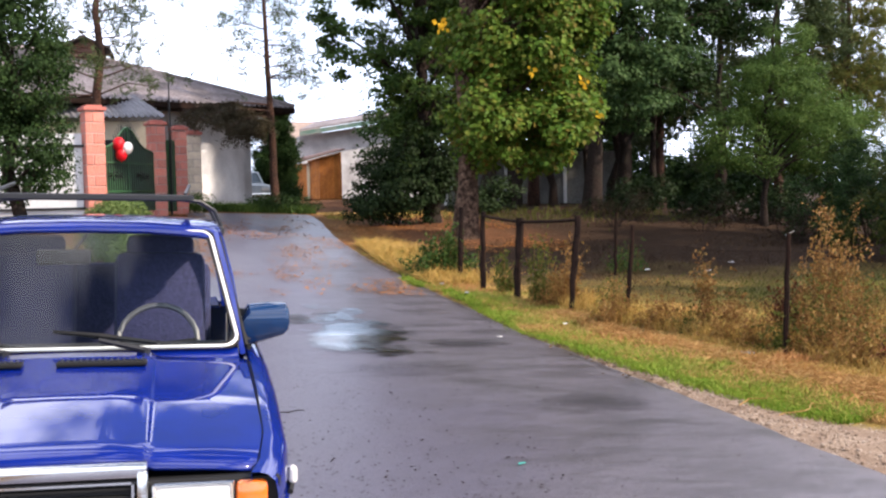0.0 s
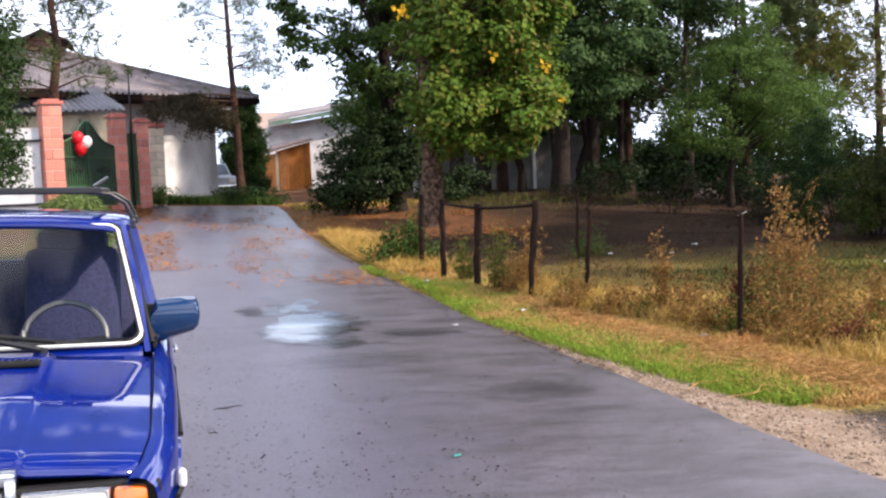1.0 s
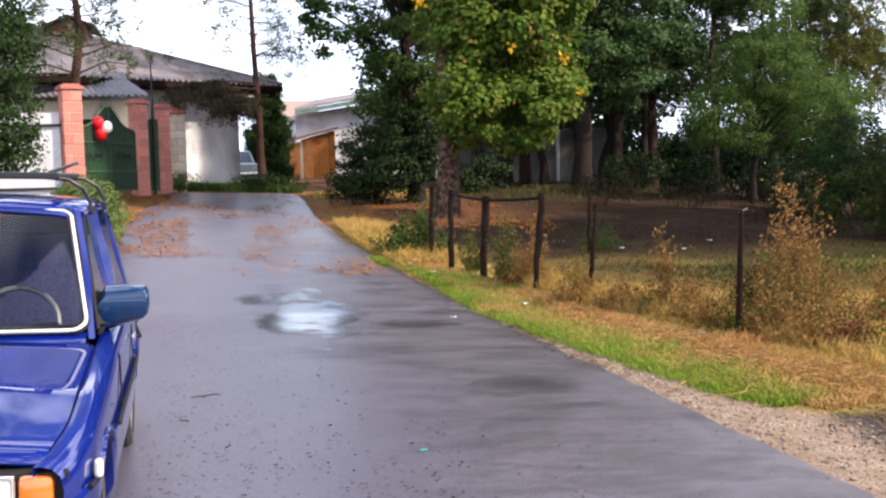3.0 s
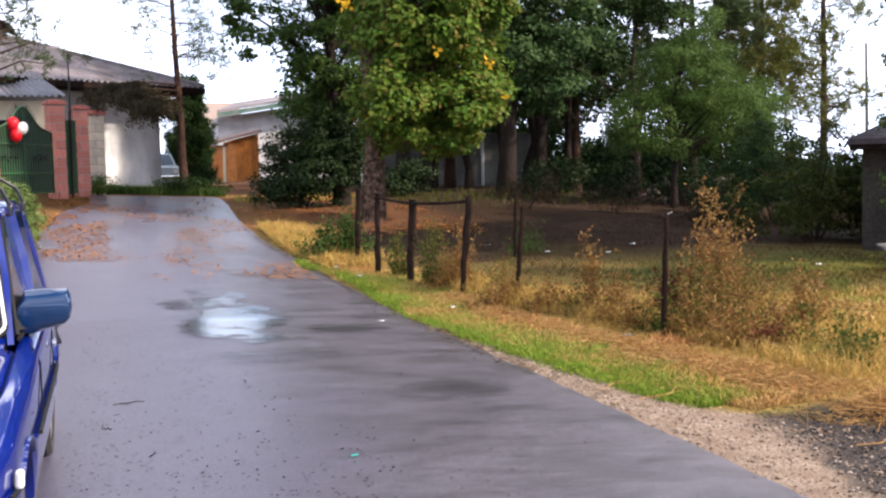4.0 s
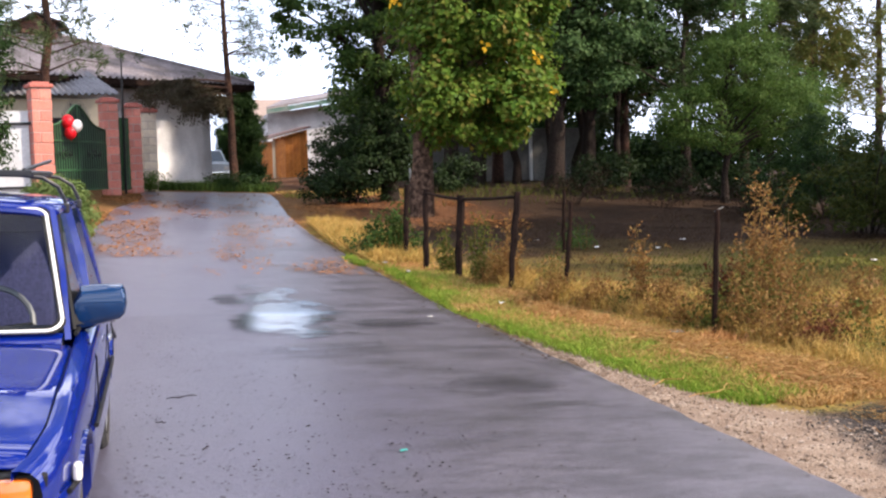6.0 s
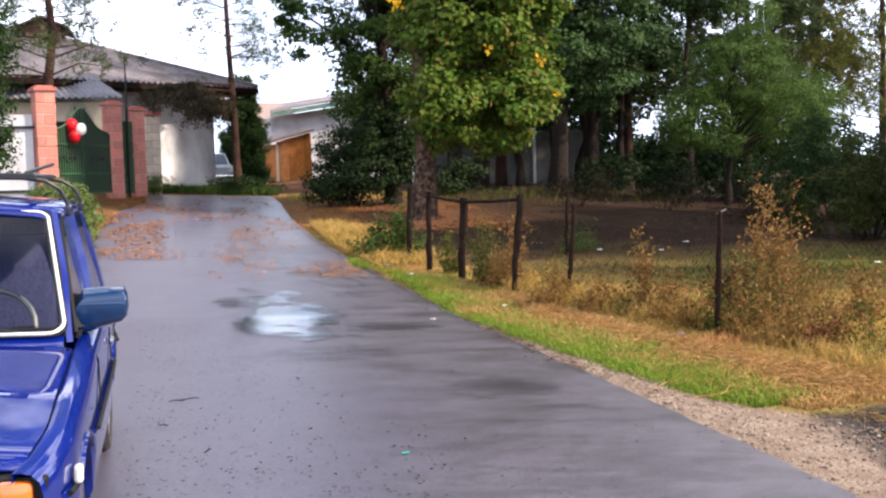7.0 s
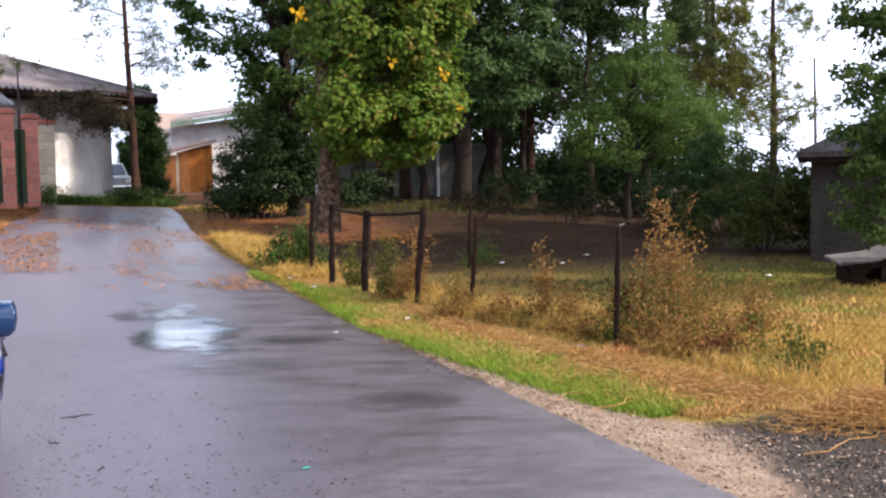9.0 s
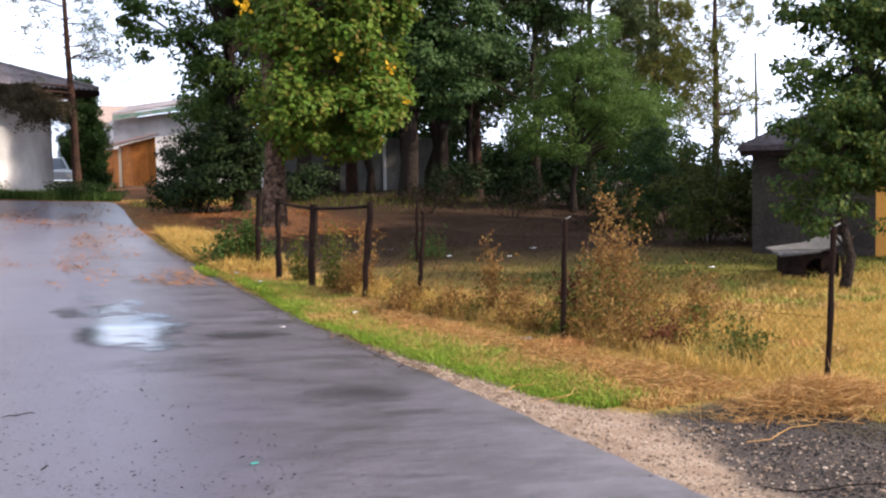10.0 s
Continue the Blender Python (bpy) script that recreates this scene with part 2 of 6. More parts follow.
    col = mix_rgb(nt, math_node(nt, 'MULTIPLY', math_node(nt, 'MULTIPLY', strip, lawn_right), 0.35), col, green)
    # dry verge along the lane's bend
    near = math_node(nt, 'SUBTRACT', 1.0, ramp(math_node(nt, 'ADD', X, math_node(nt, 'MULTIPLY', wob2, 0.8)), 5.1, 5.9))
    col = mix_rgb(nt, math_node(nt, 'MULTIPLY', near, 0.9), col, straw)
    # road-top leaf litter
    top = math_node(nt, 'MULTIPLY', ramp(math_node(nt, 'ADD', Y, wob2), 18.0, 20.5), math_node(nt, 'SUBTRACT', 1.0, ramp(math_node(nt, 'ADD', X, wob2), 7.5, 10.0)))
    col = mix_rgb(nt, math_node(nt, 'MULTIPLY', top, 0.75), col, leafy)
    # gravel shoulder, wider towards the front
    edge = math_node(nt, 'ADD', math_node(nt, 'ADD', X, math_node(nt, 'MULTIPLY', Y, 0.09)), math_node(nt, 'MULTIPLY', wob2, 0.25))
    gr = math_node(nt, 'MULTIPLY', math_node(nt, 'SUBTRACT', 1.0, ramp(math_node(nt, 'SUBTRACT', edge, math_node(nt, 'MULTIPLY', ramp(math_node(nt, 'SUBTRACT', 0.0, Y), -3.8, -2.0), 0.8)), 5.54, 5.68)), math_node(nt, 'SUBTRACT', 1.0, ramp(Y, 8.5, 10.5)))
    ci = math_node(nt, 'MULTIPLY', ramp(math_node(nt, 'ADD', math_node(nt, 'SUBTRACT', X, math_node(nt, 'MULTIPLY', Y, 0.26)), math_node(nt, 'MULTIPLY', wob2, 0.4)), 4.62, 4.86), math_node(nt, 'SUBTRACT', 1.0, ramp(math_node(nt, 'ADD', Y, math_node(nt, 'MULTIPLY', wob2, 0.5)), 3.1, 3.4)))
    col = mix_rgb(nt, gr, col, gravel)
    col = mix_rgb(nt, math_node(nt, 'MULTIPLY', ci, 0.85), col, cinder)
    lead = math_node(nt, 'SUBTRACT', 1.0, ramp(math_node(nt, 'ADD', X, wob2), -1.2, -0.2))
    col = mix_rgb(nt, math_node(nt, 'MULTIPLY', lead, 0.6), col, soil)
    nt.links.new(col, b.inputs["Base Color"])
    b.inputs["Roughness"].default_value = 0.9
    b.inputs["Specular IOR Level"].default_value = 0.06
    bump_to(nt, b, math_node(nt, 'ADD', fine, math_node(nt, 'MULTIPLY', vor.outputs["Distance"], 0.7)), 0.6, 0.02)
    return m


def corrugated_material():
    m, nt, b, out = material("weathered_roof_sheet")
    f = noise_fac(nt, 14.0, 5)
    s = noise_fac(nt, 1.3, 5, 0.4, 0.68)
    col = mix_rgb(nt, f, (0.16, 0.135, 0.14), (0.27, 0.24, 0.25))
    col = mix_rgb(nt, s, col, (0.10, 0.085, 0.08))
    nt.links.new(col, b.inputs["Base Color"])
    b.inputs["Roughness"].default_value = 0.75
    bump_to(nt, b, f, 0.3, 0.01)
    return m


def whitewash_material():
    m, nt, b, out = material("stained_whitewash")
    tc = nt.nodes.new("ShaderNodeTexCoord")
    mp = nt.nodes.new("ShaderNodeMapping")
    mp.inputs["Scale"].default_value = (1.2, 1.2, 0.6)
    nt.links.new(tc.outputs["Object"], mp.inputs["Vector"])
    runs = noise_fac(nt, 1.4, 5, 0.42, 0.72, mp.outputs["Vector"])
    f = noise_fac(nt, 22.0, 4)
    col = mix_rgb(nt, f, (0.66, 0.66, 0.67), (0.76, 0.76, 0.76))
    col = mix_rgb(nt, math_node(nt, 'MULTIPLY', runs, 0.55), col, (0.36, 0.355, 0.36))
    nt.links.new(col, b.inputs["Base Color"])
    b.inputs["Roughness"].default_value = 0.85
    bump_to(nt, b, f, 0.25, 0.008)
    return m


def glass_material(name, tint=(0.9, 0.95, 0.95)):
    m, nt, b, out = material(name)
    b.inputs["Base Color"].default_value = (*tint, 1)
    b.inputs["Roughness"].default_value = 0.01
    b.inputs["IOR"].default_value = 1.5
    t = nt.nodes.new("ShaderNodeBsdfTransparent")
    t.inputs["Color"].default_value = (*tint, 1)
    g = nt.nodes.new("ShaderNodeBsdfGlossy")
    g.inputs["Roughness"].default_value = 0.02
    lw = nt.nodes.new("ShaderNodeLayerWeight")
    lw.inputs["Blend"].default_value = 0.5
    fac = math_node(nt, 'ADD', math_node(nt, 'MULTIPLY', math_node(nt, 'POWER', lw.outputs["Facing"], 5.0), 0.9), 0.028, True)
    mx = nt.nodes.new("ShaderNodeMixShader")
    nt.links.new(fac, mx.inputs["Fac"])
    nt.links.new(t.outputs["BSDF"], mx.inputs[1])
    nt.links.new(g.outputs["BSDF"], mx.inputs[2])
    nt.links.new(mx.outputs["Shader"], out.inputs["Surface"])
    return m


def car_paint(name, c1, c2):
    m, nt, b, out = material(name)
    f = noise_fac(nt, 5.0, 5, 0.4, 0.7)
    nt.links.new(mix_rgb(nt, f, c1, c2), b.inputs["Base Color"])
    b.inputs["Roughness"].default_value = 0.35
    b.inputs["Specular IOR Level"].default_value = 0.02
    b.inputs["Coat Weight"].default_value = 1.0
    b.inputs["Coat Roughness"].default_value = 0.03
    b.inputs["Coat IOR"].default_value = 1.55
    w = noise_fac(nt, 3.0, 2)
    bump_to(nt, b, w, 0.03, 0.006)
    return m


ASPHALT, GROUND = asphalt_material(), ground_material()
ROOFSHEET, WHITEWASH = corrugated_material(), whitewash_material()
BARK = surface("dark_bark", (0.018, 0.013, 0.011), (0.05, 0.036, 0.03), (0.03, 0.025, 0.02), 3, 26, 0.9, bump=0.9, depth=0.03, spec=0.08)
BARK_PALE = surface("flaking_pale_bark", (0.030, 0.017, 0.012), (0.20, 0.13, 0.09), (0.022, 0.014, 0.010), 6, 11, 0.9, bump=0.9, depth=0.03, spec=0.08)
BARK_PINE = surface("red_pine_bark", (0.035, 0.022, 0.018), (0.10, 0.052, 0.036), (0.025, 0.018, 0.016), 2, 20, 0.9, bump=0.8, depth=0.03, spec=0.08)
LEAF_MAPLE = leaf_material("maple_leaves", [(0.03, 0.08, 0.012), (0.055, 0.13, 0.016), (0.085, 0.17, 0.02), (0.14, 0.20, 0.028), (0.05, 0.11, 0.014), (0.17, 0.11, 0.025), (0.07, 0.15, 0.018)])
LEAF_DARK = leaf_material("dark_leaves", [(0.010, 0.024, 0.008), (0.02, 0.044, 0.013), (0.03, 0.06, 0.018), (0.045, 0.08, 0.022)])
LEAF_BLUE = leaf_material("bluish_leaves", [(0.022, 0.048, 0.016), (0.042, 0.085, 0.028), (0.06, 0.11, 0.036), (0.085, 0.14, 0.046)])
LEAF_FINE = leaf_material("fine_green_leaves", [(0.030, 0.062, 0.014), (0.052, 0.105, 0.022), (0.078, 0.14, 0.03), (0.12, 0.17, 0.038)])
LEAF_OLIVE = leaf_material("olive_leaves", [(0.035, 0.048, 0.010), (0.06, 0.08, 0.016), (0.09, 0.105, 0.02), (0.13, 0.125, 0.028)])
NEEDLES = leaf_material("pine_needles", [(0.035, 0.055, 0.022), (0.055, 0.08, 0.03), (0.08, 0.10, 0.035)], trans=0.15)
NEEDLES_BROWN = leaf_material("brownish_needles", [(0.03, 0.028, 0.016), (0.05, 0.042, 0.024), (0.075, 0.058, 0.032)], trans=0.15)
NEEDLES_AUT = leaf_material("yellowing_needles", [(0.05, 0.08, 0.022), (0.09, 0.125, 0.03), (0.15, 0.16, 0.04), (0.18, 0.12, 0.04)], trans=0.25)
YELLOW_LEAF = leaf_material("yellow_leaves", [(0.55, 0.32, 0.02), (0.7, 0.45, 0.03)])
GRASS_GREEN = leaf_material("green_grass", [(0.09, 0.17, 0.016), (0.14, 0.25, 0.025), (0.20, 0.29, 0.035), (0.32, 0.29, 0.07)], trans=0.3)
GRASS_DRY = leaf_material("dry_grass", [(0.18, 0.10, 0.025), (0.38, 0.22, 0.05), (0.52, 0.32, 0.085), (0.60, 0.41, 0.14), (0.18, 0.19, 0.035), (0.30, 0.18, 0.05)], trans=0.3)
STRAW = leaf_material("straw", [(0.22, 0.10, 0.035), (0.36, 0.20, 0.07), (0.50, 0.33, 0.14)], trans=0.2)
WEED_BROWN = leaf_material("dry_weed_leaves", [(0.11, 0.05, 0.019), (0.20, 0.10, 0.034), (0.29, 0.165, 0.052), (0.14, 0.115, 0.032)], trans=0.25)
LITTER_LEAF = leaf_material("fallen_leaves", [(0.20, 0.07, 0.02), (0.38, 0.14, 0.035), (0.50, 0.22, 0.06), (0.25, 0.11, 0.04)], trans=0.1)
WOOD_DARK = surface("wet_dark_wood", (0.006, 0.004, 0.0035), (0.018, 0.011, 0.009), (0.028, 0.016, 0.012), 6, 40, 0.9, bump=0.6, depth=0.008, spec=0.08)
RUST = surface("rusty_iron", (0.010, 0.006, 0.005), (0.028, 0.014, 0.010), (0.008, 0.006, 0.005), 5, 40, 0.9, 0.0, bump=0.4, depth=0.003, spec=0.08)
BRICK_PINK = surface("pink_split_block", (0.50, 0.15, 0.11), (0.62, 0.24, 0.175), (0.52, 0.21, 0.165), 3, 30, 0.85, bump=0.7, depth=0.012, vary=0.15)
BRICK_CAP = surface("red_cap_block", (0.36, 0.10, 0.08), (0.46, 0.16, 0.12), None, 3, 30, 0.8, bump=0.5, depth=0.01)
BRICK_CREAM = surface("cream_split_block", (0.60, 0.50, 0.36), (0.72, 0.63, 0.48), (0.55, 0.46, 0.36), 3, 30, 0.85, bump=0.6, depth=0.012, vary=0.12)
MORTAR = surface("mortar", (0.32, 0.26, 0.23), (0.42, 0.36, 0.32), None, 3, 40, 0.9)
CREAM = surface("cream_plaster", (0.66, 0.56, 0.38), (0.74, 0.65, 0.47), (0.58, 0.49, 0.35), 1.2, 20, 0.85, bump=0.2)
GREEN_METAL = surface("dark_green_gate_paint", (0.022, 0.085, 0.032), (0.035, 0.12, 0.045), (0.03, 0.075, 0.036), 2, 20, 0.45, bump=0.1)
BLACK_METAL = plain("black_paint", (0.012, 0.012, 0.013), 0.4)
PALE_PANEL = surface("pale_ribbed_panel", (0.55, 0.56, 0.56), (0.66, 0.67, 0.67), (0.45, 0.45, 0.45), 1, 16, 0.6, bump=0.1)
SHED_WOOD = surface("orange_varnished_board", (0.50, 0.16, 0.025), (0.68, 0.26, 0.05), (0.42, 0.13, 0.025), 2, 16, 0.5, bump=0.3, vary=0.15)
SHED_ROOF = surface("brown_roof", (0.09, 0.04, 0.026), (0.15, 0.066, 0.042), None, 2, 16, 0.7)
GREEN_TRIM = surface("green_fascia", (0.06, 0.12, 0.095), (0.10, 0.17, 0.14), (0.2, 0.22, 0.2), 2, 16, 0.9, spec=0.08)
FENCE_GREY = surface("grey_concrete_panel", (0.13, 0.13, 0.12), (0.20, 0.20, 0.19), (0.09, 0.09, 0.085), 1, 18, 0.9, spec=0.08)
# grey plaster darkened to hold the shade of eaves and trees
OLD_WALL = surface("shade_darkened_plaster", (0.028, 0.024, 0.020), (0.058, 0.050, 0.042), (0.02, 0.017, 0.015), 1.2, 18, 0.9, bump=0.4, spec=0.08)
OCHRE = surface("ochre_painted_wall", (0.50, 0.22, 0.03), (0.60, 0.29, 0.05), (0.40, 0.18, 0.03), 1.1, 18, 0.8, bump=0.3)
DARK_VOID = plain("dark_inside", (0.010, 0.010, 0.011), 0.8)
DARK_ROOF = surface("old_dark_roof", (0.05, 0.042, 0.045), (0.10, 0.085, 0.09), (0.035, 0.03, 0.03), 1.5, 14, 0.85, spec=0.08)


def turf_material():
    """Mown verge: straw and green by patches, varied blade by blade."""
    m, nt, b, out = material("patchy_turf")
    g = nt.nodes.new("ShaderNodeNewGeometry")
    rnd = g.outputs["Random Per Island"]
    dry = mix_rgb(nt, rnd, (0.24, 0.13, 0.04), (0.55, 0.37, 0.13))
    grn = mix_rgb(nt, rnd, (0.10, 0.16, 0.02), (0.29, 0.31, 0.05))
    tan = mix_rgb(nt, rnd, (0.32, 0.14, 0.045), (0.52, 0.28, 0.11))
    col = mix_rgb(nt, noise_fac(nt, 0.9, 4, 0.46, 0.60), dry, grn)
    col = mix_rgb(nt, noise_fac(nt, 0.55, 4, 0.52, 0.64), col, tan)
    nt.links.new(col, b.inputs["Base Color"])
    b.inputs["Roughness"].default_value = 0.7
    b.inputs["Specular IOR Level"].default_value = 0.2
    return m


GRASS_MIX = turf_material()
LEAF_APPLE = leaf_material("apple_leaves", [(0.018, 0.042, 0.010), (0.035, 0.075, 0.016), (0.06, 0.10, 0.025), (0.13, 0.15, 0.03)])
# the olive leaves again, darkened in colour as if in shade
LEAF_OLIVE_SHADED = leaf_material("shaded_olive_leaves", [(0.020, 0.030, 0.007), (0.035, 0.050, 0.010), (0.055, 0.068, 0.014), (0.085, 0.088, 0.02)])
# dark copy of the leaf greens, with the trees' shade put into the colour
BUSH_SHADED = leaf_material("shade_darkened_leaves", [(0.006, 0.014, 0.005), (0.012, 0.024, 0.008), (0.02, 0.038, 0.012), (0.03, 0.05, 0.015)], trans=0.15)
# very dark brown that stands in for shade at the grove's edge
SHADE_BROWN = leaf_material("shade_brown_leaves", [(0.012, 0.008, 0.006), (0.025, 0.014, 0.009), (0.04, 0.021, 0.012), (0.022, 0.020, 0.010)], trans=0.15)
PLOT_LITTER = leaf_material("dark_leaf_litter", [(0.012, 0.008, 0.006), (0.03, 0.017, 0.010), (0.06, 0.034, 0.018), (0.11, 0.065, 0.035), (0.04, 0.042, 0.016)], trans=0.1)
RED_WEED = leaf_material("red_brown_weed_leaves", [(0.05, 0.016, 0.010), (0.10, 0.032, 0.016), (0.16, 0.05, 0.022)], trans=0.2)
LEAF_PALE = leaf_material("pale_weed_leaves", [(0.07, 0.12, 0.03), (0.12, 0.17, 0.05), (0.17, 0.22, 0.08)])
LEAF_MID = leaf_material("mid_green_leaves", [(0.018, 0.040, 0.010), (0.035, 0.072, 0.016), (0.055, 0.10, 0.022), (0.10, 0.15, 0.03)])

# ---- geometry helpers ----


class Geo:
    """Plain vertex and face lists that become one mesh."""

    def __init__(self):
        self.v, self.f = [], []

    def add(self, vs, fs):
        o = len(self.v)
        self.v.extend([tuple(p) for p in vs])
        self.f.extend([tuple(i + o for i in f) for f in fs])
        return self

    def box(self, c, s, m=None, bev=0.0):
        """A box of centre c and size s, its edges cut by bev."""
        hx, hy, hz = s[0] / 2, s[1] / 2, s[2] / 2
        if not bev:
            vs = [Vector((x, y, z)) for x in (-hx, hx) for y in (-hy, hy) for z in (-hz, hz)]
            fs = [(0, 1, 3, 2), (4, 6, 7, 5), (0, 4, 5, 1), (2, 3, 7, 6), (0, 2, 6, 4), (1, 5, 7, 3)]
        else:
            bm = bmesh.new()
            bmesh.ops.create_cube(bm, size=1.0, matrix=Matrix.Diagonal((s[0], s[1], s[2], 1)))
            bmesh.ops.bevel(bm, geom=bm.edges[:], offset=bev, segments=2, affect='EDGES', profile=0.5)
            bm.verts.index_update()
            vs = [v.co.copy() for v in bm.verts]
            fs = [tuple(v.index for v in f.verts) for f in bm.faces]
            bm.free()
        c = Vector(c)
        if m is not None:
            vs = [m @ v for v in vs]
        return self.add([v + c for v in vs], fs)

    def tube(self, pts, radii, n=8, cap=True):
        """A round bar through pts, with a radius at each."""
        pts = [Vector(p) for p in pts]
        if isinstance(radii, (int, float)):
            radii = [radii] * len(pts)
        rings = []
        up = Vector((0.31, 0.17, 0.93)).normalized()
        for i, p in enumerate(pts):
            d = (pts[min(i + 1, len(pts) - 1)] - pts[max(i - 1, 0)]).normalized()
            a = d.cross(up)
            if a.length < 0.05:
                a = d.cross(Vector((1, 0, 0)))
            a.normalize()
            b = d.cross(a)
            rings.append([p + (a * math.cos(k * math.tau / n) + b * math.sin(k * math.tau / n)) * radii[i] for k in range(n)])
        vs = [p for r in rings for p in r]
        fs = [(i * n + k, i * n + (k + 1) % n, (i + 1) * n + (k + 1) % n, (i + 1) * n + k) for i in range(len(pts) - 1) for k in range(n)]
        if cap:
            fs.append(tuple(range(n)))
            fs.append(tuple(range((len(pts) - 1) * n, len(pts) * n)))
        return self.add(vs, fs)

    def loft(self, rows, closed=False, cap=False):
        """A sheet through rows of as many points each."""
        n = len(rows[0])
        vs = [p for r in rows for p in r]
        fs = []
        for i in range(len(rows) - 1):
            for k in range(n if closed else n - 1):
                fs.append((i * n + k, i * n + (k + 1) % n, (i + 1) * n + (k + 1) % n, (i + 1) * n + k))
        if cap:
            fs.append(tuple(range(n)))
            fs.append(tuple(range((len(rows) - 1) * n, len(rows) * n)))
        return self.add(vs, fs)

    def slab(self, ring, thick, axis=(0, 0, 1)):
        """A flat plate with the outline ring, given thickness along axis."""
        a = Vector(axis) * thick
        n = len(ring)
        vs = [Vector(p) for p in ring] + [Vector(p) + a for p in ring]
        fs = [tuple(range(n)), tuple(range(n, 2 * n))] + [(k, (k + 1) % n, n + (k + 1) % n, n + k) for k in range(n)]
        return self.add(vs, fs)

    def ball(self, c, r, n=12, squash=(1, 1, 1)):
        rows = []
        for i in range(n + 1):
            a = math.pi * i / n
            rows.append([(c[0] + r * squash[0] * math.sin(a) * math.cos(k * math.tau / (2 * n)), c[1] + r * squash[1] * math.sin(a) * math.sin(k * math.tau / (2 * n)), c[2] + r * squash[2] * math.cos(a)) for k in range(2 * n)])
        return self.loft(rows, closed=True)

    def mesh(self, name, mat, smooth=False, angle=40):
        me = bpy.data.meshes.new(name)
        me.from_pydata(self.v, [], self.f)
        bm = bmesh.new()
        bm.from_mesh(me)
        bmesh.ops.remove_doubles(bm, verts=bm.verts[:], dist=0.0002)
        bmesh.ops.recalc_face_normals(bm, faces=bm.faces[:])
        if smooth:
            lim = radians(angle)
            for f in bm.faces:
                f.smooth = True
            for e in bm.edges:
                if len(e.link_faces) == 2 and e.calc_face_angle(0.0) > lim:
                    e.smooth = False
        bm.to_mesh(me)
        bm.free()
        me.materials.append(mat)
        return me


def part(name, geo, mat, parent=None, label="", smooth=False, angle=40):
    me = geo if isinstance(geo, bpy.types.Mesh) else geo.mesh(name, mat, smooth, angle)
    ob = new(name, me)
    if parent is not None:
        ob.parent = parent
    return tagged(ob, label)


def thing(name, m, label, category, group="", kind=""):
    ob = new(name)
    ob.empty_display_size = 0.2
    ob.matrix_world = m
    return tagged(ob, label, category, group, kind)


def leaf_mesh(name, pos, size, mat, rng, aspect=0.6, stand=0.0, up=None, fold=0.25, face=None):
    """Many small leaves, each a folded four-cornered blade, at pos (n, 3). stand: how far they point upwards."""
    n = len(pos)
    d = rng.normal(size=(n, 3))
    if up is not None:
        d = up + d * (1 - stand)
    else:
        d[:, 2] += stand * 2
    d /= np.linalg.norm(d, axis=1)[:, None] + 1e-9
    s = rng.normal(size=(n, 3))
    s -= (s * d).sum(1)[:, None] * d
    s /= np.linalg.norm(s, axis=1)[:, None] + 1e-9
    nn = np.cross(d, s)
    if face is not None:   # blades lie in layers, facing out of their clump and hanging a little
        nn = face + rng.normal(size=(n, 3)) * 0.45
        nn /= np.linalg.norm(nn, axis=1)[:, None] + 1e-9
        d[:, 2] -= 0.4
        d -= (d * nn).sum(1)[:, None] * nn
        d /= np.linalg.norm(d, axis=1)[:, None] + 1e-9
        s = np.cross(nn, d)
    L = (size * rng.uniform(0.6, 1.3, n))[:, None]
    W = L * aspect * 0.5
    v = np.empty((n, 4, 3))
    v[:, 0] = pos
    v[:, 1] = pos + d * L * 0.45 + s * W + nn * W * fold
    v[:, 2] = pos + d * L
    v[:, 3] = pos + d * L * 0.45 - s * W + nn * W * fold
    idx = np.arange(n)[:, None] * 4
    tri = np.concatenate([idx + [0, 1, 2], idx + [0, 2, 3]], axis=1).reshape(-1)
    me = bpy.data.meshes.new(name)
    me.vertices.add(n * 4)
    me.vertices.foreach_set("co", v.reshape(-1).astype(np.float32))
    me.loops.add(n * 6)
    me.loops.foreach_set("vertex_index", tri.astype(np.int32))
    me.polygons.add(n * 2)
    me.polygons.foreach_set("loop_start", np.arange(0, n * 6, 3).astype(np.int32))
    me.polygons.foreach_set("loop_total", np.full(n * 2, 3, np.int32))
    me.update(calc_edges=True)
    me.validate()
    me.materials.append(mat)
    return me


def crown_points(blobs, clumps, per, spread, rng, shell=0.55):
    """Leaf places in loose clumps through a set of ellipsoids (cx, cy, cz, rx, ry, rz)."""
    blobs = np.array(blobs, float)
    vol = blobs[:, 3] * blobs[:, 4] * blobs[:, 5]
    pick = rng.choice(len(blobs), clumps, p=vol / vol.sum())
    d = rng.normal(size=(clumps, 3))
    d /= np.linalg.norm(d, axis=1)[:, None]
    r = rng.uniform(shell ** 3, 1.0, clumps) ** (1 / 3) * rng.uniform(0.85, 1.12, clumps)
    cen = blobs[pick, :3] + d * r[:, None] * blobs[pick, 3:]
    k = rng.poisson(per, clumps) + 2
    at = np.repeat(cen, k, axis=0)
    big = np.repeat(rng.uniform(0.65, 1.35, clumps), k)[:, None]
    off = rng.normal(size=at.shape)
    off /= np.linalg.norm(off, axis=1)[:, None]
    off *= rng.uniform(0.35, 1.0, len(at))[:, None] ** 0.6
    pts = at + off * spread * big * np.array([1.5, 1.5, 0.85]) + rng.normal(size=at.shape) * spread * 0.12
    out = np.repeat(d, k, axis=0)
    face = off * 0.9 + out * 0.35 + np.array([0, 0, 0.55])
    return pts, cen, face


